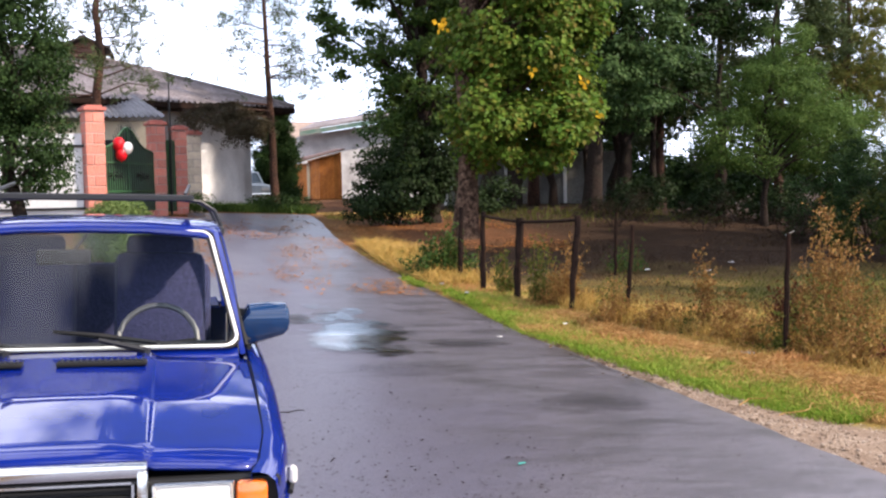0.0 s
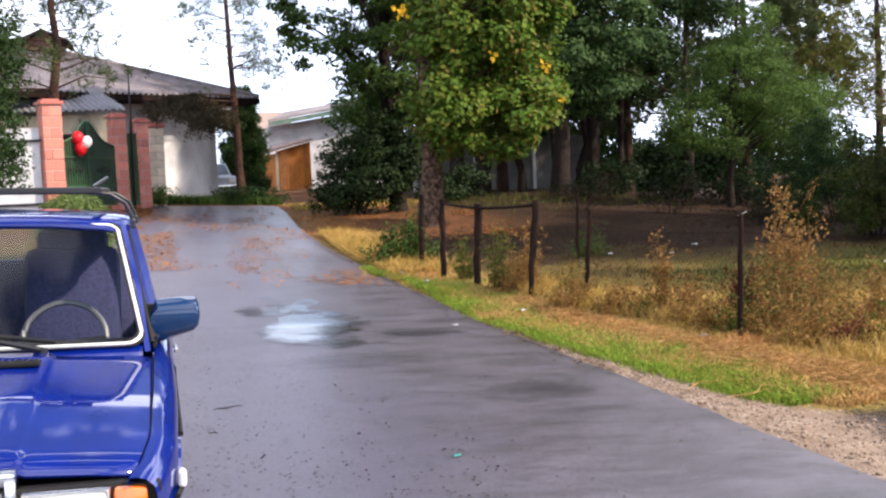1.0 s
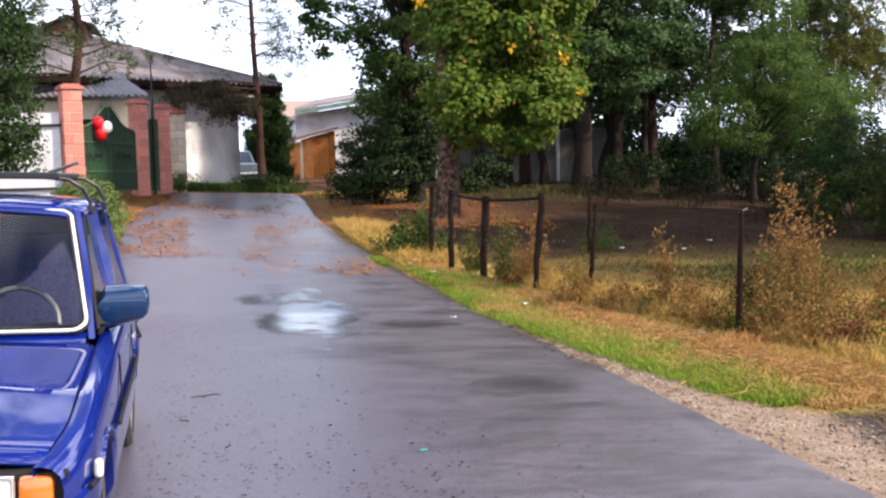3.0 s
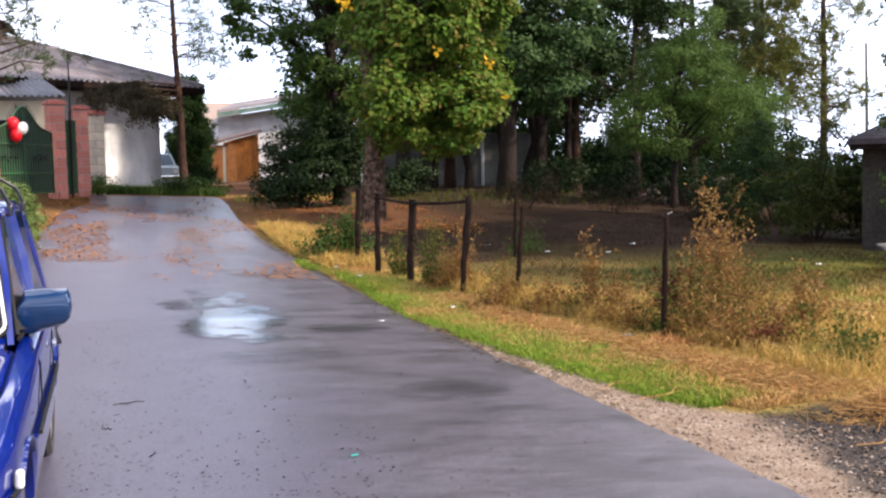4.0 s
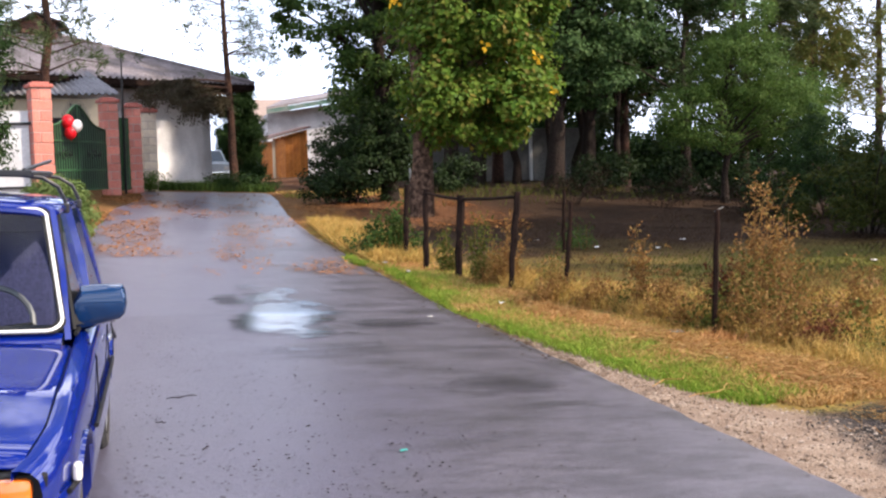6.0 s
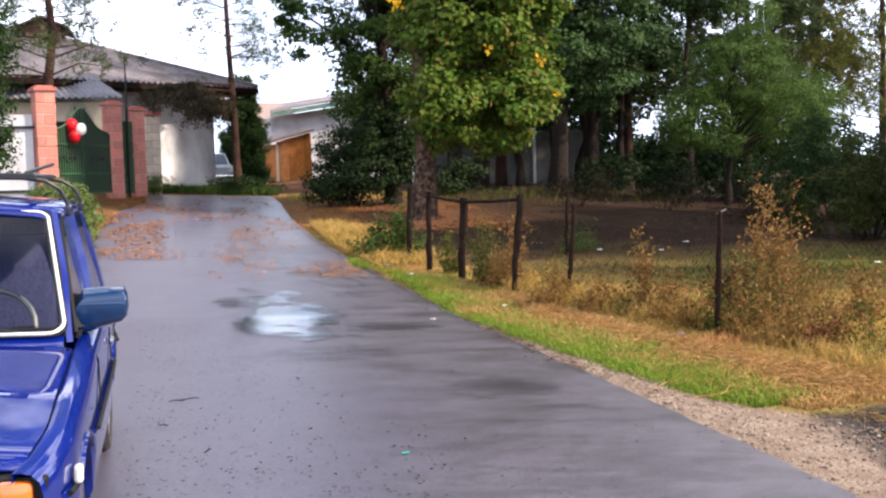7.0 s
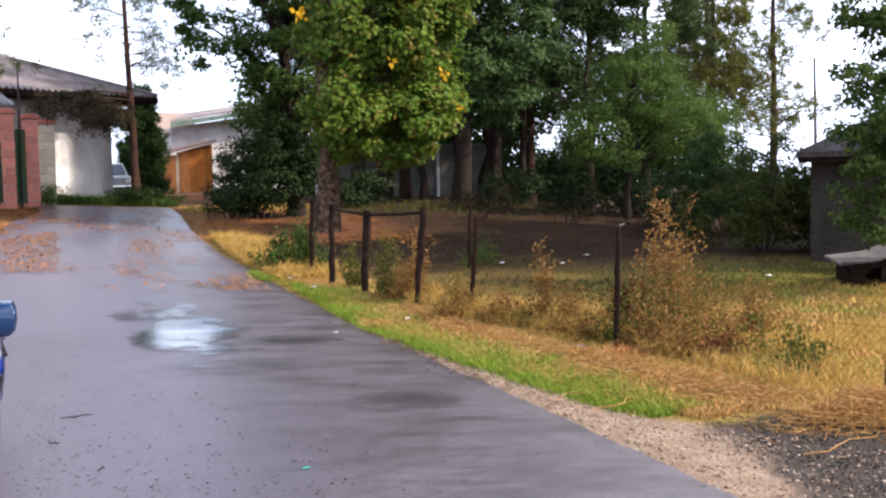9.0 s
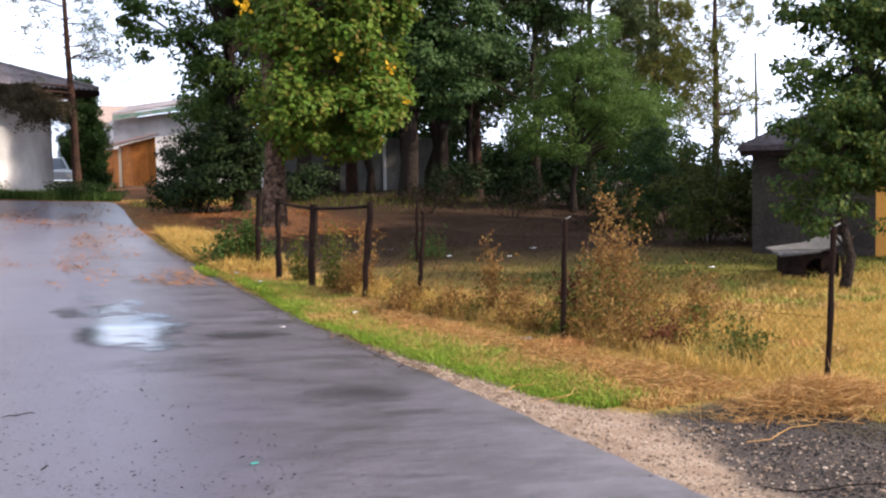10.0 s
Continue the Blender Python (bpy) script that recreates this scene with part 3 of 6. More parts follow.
def trunk_geo(base, top, r0, r1, rng, limbs=(), bend=0.15, n=9, root=1.35):
    g = Geo()
    base, top = Vector(base), Vector(top)
    k = 7
    pts, rad = [], []
    for i in range(k + 1):
        t = i / k
        p = base.lerp(top, t) + Vector((rng.normal(), rng.normal(), 0)) * bend * (0 if i == 0 else 1) * 0.5
        pts.append(p)
        rad.append((r0 + (r1 - r0) * t) * (root if i == 0 else 1.0))
    g.tube(pts, rad, n)
    for tip in limbs:
        tip = Vector(tip)
        h = min(0.95, max(0.12, (tip.z - base.z) / max(0.1, top.z - base.z) * rng.uniform(0.5, 0.85)))
        i = int(h * k)
        st = pts[i].lerp(pts[min(i + 1, k)], h * k - i)
        mid = st.lerp(tip, 0.5) + Vector((rng.normal() * 0.15, rng.normal() * 0.15, 0.1 + abs(rng.normal()) * 0.12)) * (tip - st).length * 0.5
        rr = max(0.012, (r0 + (r1 - r0) * h) * 0.42)
        g.tube([st, st.lerp(mid, 0.55), mid, mid.lerp(tip, 0.55), tip], [rr, rr * 0.8, rr * 0.6, rr * 0.42, rr * 0.2], 5)
    return g


def leafy_tree(name, base, height, r0, blobs, clumps, per, size, mat, seed, label, bark=None, spread=0.3, limbs=26, lean=(0, 0), aspect=0.6, shell=0.5, group="", extra=None):
    """A broadleaf tree: tapered trunk with limbs and a crown of separate leaves."""
    rng = np.random.default_rng(seed)
    bx, by = base
    bz = ground_z(bx, by)
    t = thing(name, pose(bx, by, bz), label, "tree", group)
    pts, cen, face = crown_points(blobs, clumps, per, spread, rng, shell)
    tips = [cen[i] for i in rng.choice(len(cen), min(limbs, len(cen)), replace=False)]
    part("trunk", trunk_geo((0, 0, -0.15), (lean[0], lean[1], height), r0, r0 * 0.3, rng, tips), bark or BARK, t, smooth=True, angle=80)
    part("crown", leaf_mesh("crown", pts, size, mat, rng, aspect, face=face), mat, t)
    if extra:
        extra(t, rng)
    return t


def pine_tree(name, base, height, r0, tiers, seed, label, mat=None, first=0.35, reach=2.2, dens=1.0, lean=(0, 0), bark=None, group="", size=0.17):
    """A pine or spruce: straight trunk, whorls of drooping boughs with tufts of needles."""
    rng = np.random.default_rng(seed)
    bx, by = base
    t = thing(name, pose(bx, by, ground_z(bx, by)), label, "tree", group)
    g = Geo()
    k = 9
    ln = Vector((lean[0], lean[1], height))
    spine = [Vector((0, 0, -0.15))] + [ln * (i / k) + Vector((rng.normal(), rng.normal(), 0)) * 0.04 for i in range(1, k + 1)]
    g.tube(spine, [r0 * (1.25 if i == 0 else 1 - 0.85 * i / k) for i in range(k + 1)], 9)
    needles, dirs = [], []
    for i in range(tiers):
        h = first + (1 - first) * (i + rng.uniform(0.1, 0.8)) / tiers
        p = ln * h
        for j in range(int(rng.integers(2, 5))):
            a = rng.uniform(0, math.tau)
            L = reach * (0.25 + 0.9 * (1 - h) ** 0.7) * rng.uniform(0.55, 1.15)
            tip = p + Vector((math.cos(a) * L, math.sin(a) * L, L * rng.uniform(-0.28, 0.22)))
            mid = p.lerp(tip, 0.5) + Vector((0, 0, 0.12 * L))
            rr = max(0.012, r0 * 0.22 * (1.1 - h))
            g.tube([p, mid, tip], [rr, rr * 0.7, rr * 0.25], 5)
            m = int(max(3, L * 9 * dens))
            for q in range(m):
                u = 0.35 + 0.65 * rng.uniform() ** 0.7
                c = (p.lerp(mid, u * 2) if u < 0.5 else mid.lerp(tip, u * 2 - 1)) + Vector(rng.normal(size=3)) * 0.16 * L ** 0.5
                c.z -= abs(rng.normal()) * 0.06
                kk = int(10 + 8 * dens)
                needles.append(np.array(c) + rng.normal(size=(kk, 3)) * 0.05)
                o = np.array((tip - p).normalized())
                dirs.append(np.tile(o * 0.6 + np.array([0, 0, 0.25]), (kk, 1)))
    part("trunk", g, bark or BARK_PINE, t, smooth=True, angle=80)
    pos, up = np.concatenate(needles), np.concatenate(dirs)
    mat = mat or NEEDLES
    part("crown", leaf_mesh("crown", pos, size, mat, rng, 0.16, stand=0.35, up=up), mat, t)
    return t


def shrub(name, base, blobs, clumps, per, size, mat, seed, label, category="shrub", spread=0.18, aspect=0.5, stems=10, group="", stem_mat=None):
    """A bush: thin stems from the ground, leaves in clumps."""
    rng = np.random.default_rng(seed)
    bx, by = base
    t = thing(name, pose(bx, by, ground_z(bx, by)), label, category, group)
    pts, cen, face = crown_points(blobs, clumps, per, spread, rng, 0.3)
    up = pts[:, 2] > 0.02
    pts, face = pts[up], face[up]
    g = Geo()
    for i in rng.choice(len(cen), min(stems, len(cen)), replace=False):
        tip = Vector(cen[i])
        r = max(0.006, 0.012 * tip.z)
        g.tube([(tip.x * 0.2, tip.y * 0.2, -0.05), (tip.x * 0.5, tip.y * 0.5, tip.z * 0.55), tip], [r, r * 0.7, r * 0.3], 5)
    part("stem", g, stem_mat or BARK, t, smooth=True)["kind"] = "stuff"
    part("leaves", leaf_mesh("leaves", pts, size, mat, rng, aspect, face=face), mat, t)
    return t


def blades(name, pos, length, width, mat, rng, label, category="grass", lean=0.45, flat=False):
    """Grass stuff: a bent blade at each place."""
    n = len(pos)
    d = rng.normal(size=(n, 3)) * lean
    d[:, 2] = (0.05 if flat else 1.0) * rng.uniform(0.6, 1.2, n)
    d /= np.linalg.norm(d, axis=1)[:, None]
    side = np.cross(d, rng.normal(size=(n, 3)))
    side /= np.linalg.norm(side, axis=1)[:, None] + 1e-9
    L = (length * rng.uniform(0.45, 1.3, n))[:, None]
    bendv = rng.normal(size=(n, 3)) * 0.25
    bendv[:, 2] = -np.abs(bendv[:, 2]) * (0.2 if flat else 1.0)
    v = np.empty((n, 5, 3))
    v[:, 0] = pos - side * width
    v[:, 1] = pos + side * width
    m = pos + d * L * 0.55
    v[:, 2] = m + side * width * 0.8
    v[:, 3] = m - side * width * 0.8
    v[:, 4] = pos + d * L + bendv * L
    v[:, :, 2] = np.maximum(v[:, :, 2], pos[:, None, 2] - 0.01)
    i = np.arange(n)[:, None] * 5
    tri = np.concatenate([i + [0, 1, 2], i + [0, 2, 3], i + [3, 2, 4]], axis=1).reshape(-1)
    me = bpy.data.meshes.new(name)
    me.vertices.add(n * 5)
    me.vertices.foreach_set("co", v.reshape(-1).astype(np.float32))
    me.loops.add(n * 9)
    me.loops.foreach_set("vertex_index", tri.astype(np.int32))
    me.polygons.add(n * 3)
    me.polygons.foreach_set("loop_start", np.arange(0, n * 9, 3).astype(np.int32))
    me.polygons.foreach_set("loop_total", np.full(n * 3, 3, np.int32))
    me.update(calc_edges=True)
    me.materials.append(mat)
    return tagged(new(name, me), label, category, kind="stuff")


def soil_z(x, y):
    """Height of the soil sheet itself, with its small bumps; the verge stands a little proud."""
    z = ground_z(x, y) + 0.035 * noise.noise((x * 0.8, y * 0.8, 1)) + 0.02 * noise.noise((x * 2.4, y * 2.4, 4))
    return z + 0.05 * sstep(5.0, 5.8, x) * (1 - sstep(12, 14, y)) - 0.045 - 0.04 * (1 - sstep(0.0, 0.5, x - road_right(y))) * (y < 24)


def on_ground(xy, dz=0.0):
    return np.array([(x, y, (ground_z(x, y) if y < 27.3 and road_left(y) < x < road_right(y) else soil_z(x, y) + 0.01) + dz) for x, y in xy])


# ---- ground and road ----


def road_right(y):
    """The worn right edge of the asphalt."""
    return 4.65 - 0.09 * sstep(6.5, 10.5, y) - 0.54 * sstep(8.0, 18.0, y) + 0.25 * sstep(20, 27, y) + 0.045 * noise.noise((y * 0.9, 3.1, 0)) + 0.03 * noise.noise((y * 4.0, 7.1, 0))


def road_left(y):
    return -0.45 + 0.45 * sstep(10, 18, y) + 0.75 * sstep(20, 27, y) + 0.12 * noise.noise((y * 0.7, 9.4, 0)) + 0.05 * noise.noise((y * 3.0, 2.4, 0))


def build_ground():
    def axis(lo, hi, fine_lo, fine_hi, step):
        a, s, v = [], step, fine_lo
        while v > lo:
            s *= 1.35
            v -= s
            a.append(v)
        a = a[::-1] + list(np.arange(fine_lo, fine_hi, step))
        s, v = step, fine_hi
        while v < hi:
            a.append(v)
            s *= 1.3
            v += s
        return a + [hi]
    xs, ys = axis(-400, 500, -5, 20, 0.25), axis(-300, 900, -3, 34, 0.25)
    rows = []
    for y in ys:
        row = []
        for x in xs:
            off = road_left(y) + 0.15 < x < road_right(y) - 0.1 and y < 27.3
            row.append((x, y, soil_z(x, y) - (0.075 if off else 0.0)))
        rows.append(row)
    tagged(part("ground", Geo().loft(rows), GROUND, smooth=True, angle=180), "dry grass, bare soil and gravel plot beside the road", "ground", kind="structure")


def build_road():
    rows = []
    y = -9.0
    while y <= 27.6:
        a, b = road_left(y), road_right(y)
        row = [(a, y, ground_z(a, y) - 0.09)]
        for i in range(25):
            x = a + (b - a) * i / 24
            dip = road_dip(x, y)
            edge = -0.02 if i in (0, 24) else 0
            row.append((x, y, ground_z(x, y) + dip + edge))
        row.append((b, y, ground_z(b, y) - 0.09))
        rows.append(row)
        y += 0.2
    tagged(part("road", Geo().loft(rows), ASPHALT, smooth=True, angle=60), "wet worn grey asphalt lane with dark damp bands", "road", kind="structure")


def road_dip(x, y):
    return 0.012 * noise.noise((x * 0.5, y * 0.35, 2)) + 0.004 * noise.noise((x * 2, y * 2, 5))


def road_film(name, cx, cy, rx, ry, mat, lift):
    """A thin sheet lying on the road's own shape."""
    rows = []
    for j in range(25):
        y = cy + ry * (j / 12 - 1)
        rows.append([(cx + rx * (i / 10 - 1), y, ground_z(cx + rx * (i / 10 - 1), y) + road_dip(cx + rx * (i / 10 - 1), y) + lift) for i in range(21)])
    return part(name, Geo().loft(rows), mat, smooth=True, angle=80)


build_ground()
build_road()
tagged(road_film("puddle", 2.5, 8.95, 0.85, 2.6, feathered("puddle_water", (0.02, 0.02, 0.022), 2.44, 8.95, 0.72, 2.4, 0.17, 1.0, 2.4, (0.7, 0.75), 1.85, 1.0, 0.30, 1.2), 0.012), "shallow rain puddle shining on the asphalt", "puddle")
for cx, cy, rx, ry, k, lab in ((1.92, 10.1, 0.30, 0.65, 0.55, "dark damp patch beside the puddle"), (3.6, 8.1, 0.95, 0.50, 0.5, "dark damp streak across the asphalt"), (3.75, 4.5, 0.85, 0.75, 0.3, "dark worn patch near the road edge"), (2.6, 6.3, 1.1, 0.7, 0.15, "faint dark worn patch of asphalt")):
    tagged(road_film("asphalt_patch", cx, cy, rx, ry, feathered("damp_asphalt", (0.020, 0.019, 0.022), cx, cy, rx * 0.9, ry * 0.9, 0.42, k, 3.2, (0.8, 1.6)), 0.008), lab, "road patch", kind="structure")

# ---- gate, pillars and walls at the top of the lane ----


def build_pillar(name, x, y, top, w, mat, capmat, label, group, courses=11, yaw=0.0, cap=True):
    z0 = ground_z(x, y) - 0.1
    h = top - z0
    t = thing(name, pose(x, y, z0, 0, 0, yaw), label, "pillar", group)
    part("core", Geo().box((0, 0, h / 2 - 0.03), (w - 0.03, w - 0.03, h - 0.08)), MORTAR, t)
    hc = (h - (0.14 if cap else 0.0)) / courses
    long = Geo().box((0, 0, 0), (w * 0.62 - 0.012, w, hc - 0.014), bev=0.014).mesh("block", mat)
    short = Geo().box((0, 0, 0), (w * 0.38 - 0.012, w, hc - 0.014), bev=0.014).mesh("block", mat)
    for i in range(courses):
        s = 1 if i % 2 else -1
        for me, ox in ((long, -0.19 * w * s), (short, 0.31 * w * s)):
            b = new("block", me)
            b.parent = t
            turn = 90 if i % 2 else 0
            b.matrix_basis = pose(0, 0, hc * (i + 0.5), 0, 0, turn) @ pose(ox, 0.004 * ((i * 7) % 3 - 1), 0)
    if cap:
        part("cap", Geo().box((0, 0, h - 0.07), (w + 0.09, w + 0.09, 0.09), bev=0.02).box((0, 0, h), (w - 0.06, w - 0.06, 0.05), bev=0.015), capmat, t, "darker red cap block")
    return t


P1, P2, P3, P4 = (-1.47, 23.5), (-0.06, 26.8), (0.55, 27.8), (0.93, 29.0)
GYAW = math.degrees(math.atan2(P2[1] - P1[1], P2[0] - P1[0]))
build_pillar("gate_pillar", *P1, 3.84, 0.46, BRICK_PINK, BRICK_CAP, "pink split-block gate pillar with red cap", "gate pillars", yaw=20)
build_pillar("gate_pillar", *P2, 3.70, 0.42, BRICK_PINK, BRICK_CAP, "pink split-block gate pillar beside the narrow wicket", "gate pillars", yaw=20)
build_pillar("gate_pillar", *P3, 3.62, 0.36, BRICK_PINK, BRICK_CAP, "slim pink split-block pillar beside the narrow wicket", "gate pillars", yaw=20)
build_pillar("wall_pier", *P4, 3.55, 0.42, BRICK_CREAM, BRICK_CAP, "cream split-block pier with a red cap", "", courses=10, yaw=20)


def build_gate():
    a, b = Vector((*P1, 0)), Vector((*P2, 0))
    z0 = ground_z(*P2) + 0.02
    u = (b - a).normalized()
    L = (b - a).length - 0.46
    t = thing("metal_gate", Matrix.Translation(a + u * 0.23 + Vector((0, 0, z0))) @ pose(0, 0, 0, 0, 0, GYAW), "dark green sheet-metal double gate with scrolled arched top", "gate")

    def top(x):
        k = x / L
        return 1.55 + 0.62 * math.sin(math.pi * k) ** 1.3 + 0.10 * math.cos(k * math.tau * 2)
    for s in (0, 1):
        x0, x1 = (0.03, L / 2 - 0.015) if s == 0 else (L / 2 + 0.015, L - 0.03)
        leaf = part("gate_leaf", Geo().slab([(x0, 0, 0.1), (x1, 0, 0.1)] + [(x1 + (x0 - x1) * i / 14, 0, top(x1 + (x0 - x1) * i / 14)) for i in range(15)], 0.012, (0, 1, 0)), GREEN_METAL, t)
        g = Geo()
        g.tube([(x0 + (x1 - x0) * i / 14, -0.02, top(x0 + (x1 - x0) * i / 14)) for i in range(15)], 0.028, 6)
        for zz in (0.12, 0.62, 1.35):
            g.box(((x0 + x1) / 2, -0.022, zz), (x1 - x0, 0.03, 0.045))
        for xx in (x0, x1):
            g.box((xx, -0.022, (0.1 + top(xx)) / 2), (0.045, 0.03, top(xx) - 0.1))
        part("frame", g, GREEN_METAL, leaf)
        n = 12
        for i in range(n):
            xx = x0 + (x1 - x0) * (i + 0.5) / n
            part("bar", Geo().tube([(xx, -0.026, 0.14), (xx, -0.026, top(xx) - 0.03)], 0.013, 6), BLACK_METAL, leaf)
        g = Geo()
        for cx, cz, r in (((x0 + x1) / 2, 1.0, 0.16), ((x0 + x1) / 2 + 0.3, 1.0, 0.10), ((x0 + x1) / 2 - 0.3, 1.0, 0.10)):
            g.tube([(cx + r * (1 - i / 22) * math.cos(i * 0.5), -0.045, cz + r * (1 - i / 22) * math.sin(i * 0.5)) for i in range(18)], 0.012, 5)
        part("scroll", g, BLACK_METAL, leaf, "black wrought-iron scrolls")
    g = Geo()
    for i in range(15):
        x = L * (0.28 + 0.44 * i / 14)
        g.tube([(x, 0, top(x)), (x + (i - 7) * 0.006, 0, top(x) + 0.16 + 0.10 * math.sin(math.pi * i / 14))], [0.012, 0.005], 5)
    for s in (-1, 1):
        g.tube([(L / 2 + s * (0.14 + 0.5 * i / 12 + 0.08 * math.sin(i)), 0, top(L / 2) - 0.02 - 0.03 * i + 0.12 * math.sin(i * 0.7)) for i in range(13)], 0.012, 5)
    part("crest", g, BLACK_METAL, t, "black iron spikes along the crest")
    # wicket
    c, d = Vector((*P2, 0)), Vector((*P3, 0))
    w = (d - c).length - 0.36
    yaw = math.degrees(math.atan2(d.y - c.y, d.x - c.x))
    t2 = thing("wicket_gate", Matrix.Translation(c + (d - c).normalized() * 0.2 + Vector((0, 0, z0))) @ pose(0, 0, 0, 0, 0, yaw), "narrow dark green metal wicket between the pillars", "gate")
    part("gate_leaf", Geo().box((w / 2, 0, 1.05), (w, 0.03, 2.0)), GREEN_METAL, t2)
    g = Geo()
    for xx in (0.02, w - 0.02):
        g.box((xx, -0.03, 1.1), (0.04, 0.04, 2.2))
    for i in range(5):
        g.tube([(0.06 + (w - 0.12) * i / 4, -0.03, 0.2), (0.06 + (w - 0.12) * i / 4, -0.03, 2.3)], [0.012, 0.008], 5)
    part("bars", g, BLACK_METAL, t2)


build_gate()


def build_balloons():
    red = plain("red_balloon_skin", (0.62, 0.010, 0.018), 0.4, coat=0.1, spec=0.25)
    white = plain("white_balloon_skin", (0.85, 0.84, 0.82), 0.4, coat=0.1)
    u = Vector((P2[0] - P1[0], P2[1] - P1[1], 0)).normalized()
    base = Vector((-0.86, 24.45, -0.27))
    for (ox, oz, mat, r, lab) in ((-0.06, 3.24, red, 0.17, "red balloon tied to the gate"), (-0.01, 2.98, red, 0.16, "red balloon hanging low on the gate"), (0.14, 3.14, white, 0.15, "white balloon tied to the gate")):
        g = Geo().ball((0, 0, 0), r, 12, (0.92, 0.92, 1.08))
        g.tube([(0, 0, -r * 1.02), (0, 0, -r * 1.2)], [0.012, 0.025], 6)
        b = part("balloon", g, mat, smooth=True, angle=80)
        b.matrix_world = pose(base.x + ox, base.y + 0.05 * (oz - 3), oz + base.z, 0, 120 * ox, 0)
        tagged(b, lab, "balloon", "balloons on the gate")


build_balloons()


def build_side_fence():
    """Pale ribbed panel fence running from the first pillar towards the front."""
    t = thing("panel_fence", pose(P1[0] - 0.25, P1[1] - 0.1, ground_z(*P1), 0, 0, 178), "pale ribbed sheet fence beside the gate pillar", "fence")
    g = Geo()
    for i in range(16):
        x0 = i * 0.32
        g.loft([[(x0, 0, z), (x0 + 0.2, 0, z), (x0 + 0.22, -0.04, z), (x0 + 0.30, -0.04, z), (x0 + 0.32, 0, z)] for z in (0.05, 2.2)])
        g.loft([[(x0, 0.012, z), (x0 + 0.32, 0.012, z)] for z in (0.05, 2.2)])
    part("sheet", g, PALE_PANEL, t)
    part("rail", Geo().box((2.5, 0.04, 1.9), (5.1, 0.05, 0.06)).box((2.5, 0.04, 0.4), (5.1, 0.05, 0.06)), BLACK_METAL, t)


build_side_fence()


def corrugated(p00, p01, p10, p11, pitch, amp, along):
    """A waved sheet between four corners; ribs run from the 0 row to the 1 row; along: rib count."""
    p00, p01, p10, p11 = [Vector(p) for p in (p00, p01, p10, p11)]
    nrm = (p01 - p00).cross(p10 - p00).normalized()
    if nrm.z < 0:
        nrm.negate()
    m = along * 6
    rows = []
    for j in range(9):
        v = j / 8
        row = []
        for i in range(m + 1):
            u = i / m
            p = p00.lerp(p01, u).lerp(p10.lerp(p11, u), v)
            row.append(p + nrm * (amp * math.cos(u * along * math.tau) + 0.012 * (j % 2)))
        rows.append(row)
    g = Geo().loft(rows)
    g.loft([[p - nrm * 0.02 for p in r] for r in rows])
    return g


def build_house():
    """Long whitewashed house with a low hipped roof of wavy sheets."""
    u, n = Vector((0.835, 0.55, 0)), Vector((-0.55, 0.835, 0))
    corner = Vector((2.98, 33.8, 0))
    t = thing("house", Matrix.Identity(4), "whitewashed house with a grey wavy-sheet hipped roof", "house")
    zb, zt = 0.6, 4.44
    W, D = 12.0, 8.0
    a, b = corner - u * W, corner
    ring = [a, b, b + n * D, a + n * D]
    g = Geo()
    th = 0.35
    for i in range(4):
        p, q = ring[i], ring[(i + 1) % 4]
        d = (q - p).normalized()
        inn = Vector((-d.y, d.x, 0)) * th
        g.slab([p + Vector((0, 0, zb)), q + Vector((0, 0, zb)), q + Vector((0, 0, zt)), p + Vector((0, 0, zt))], 1.0, inn)
    part("wall", g, WHITEWASH, t)
    # roof
    o = 1.15
    ze = 4.60
    e0, e1 = a - u * o - n * o, b + u * (o - 0.1) - n * o
    e2, e3 = b + u * (o - 0.1) + n * (D + o), a - u * o + n * (D + o)
    hw = (D + 2 * o) / 2
    rh = 1.95
    r0 = e0 + u * hw + n * hw + Vector((0, 0, ze + rh))
    r1 = e1 - u * hw + n * hw + Vector((0, 0, ze + rh))
    up = Vector((0, 0, ze))
    roof = part("roof", corrugated(e0 + up, e1 + up, r0, r1, 0.15, 0.035, 70), ROOFSHEET, t, smooth=True, angle=60)
    part("roof_end", corrugated(e1 + up, e2 + up, r1, r1 + Vector((0.01, 0.01, 0)), 0.15, 0.03, 50), ROOFSHEET, roof, smooth=True, angle=60)
    part("roof_back", corrugated(e2 + up, e3 + up, r1, r0, 0.15, 0.03, 30), ROOFSHEET, roof, smooth=True, angle=60)
    part("hip_ridge", Geo().tube([e1 + up + Vector((0, 0, 0.04)), r1 + Vector((0, 0, 0.05)), r0 + Vector((0, 0, 0.05))], 0.09, 8), ROOFSHEET, roof, smooth=True)
    dz = Vector((0, 0, -0.20))
    part("soffit", Geo().slab([p + Vector((0, 0, ze - 0.22)) for p in (e0 + n * 0.1, e1 + n * 0.1, e2, e3)], 0.05), WOOD_DARK, t, "dark boarded eaves")
    g = Geo()
    for p, q in ((e0, e1), (e1, e2)):
        g.slab([p + up + dz, q + up + dz, q + up - Vector((0, 0, 0.03)), p + up - Vector((0, 0, 0.03))], 0.03, (q - p).normalized().cross(Vector((0, 0, 1))))
    part("fascia", g, WOOD_DARK, t)


build_house()


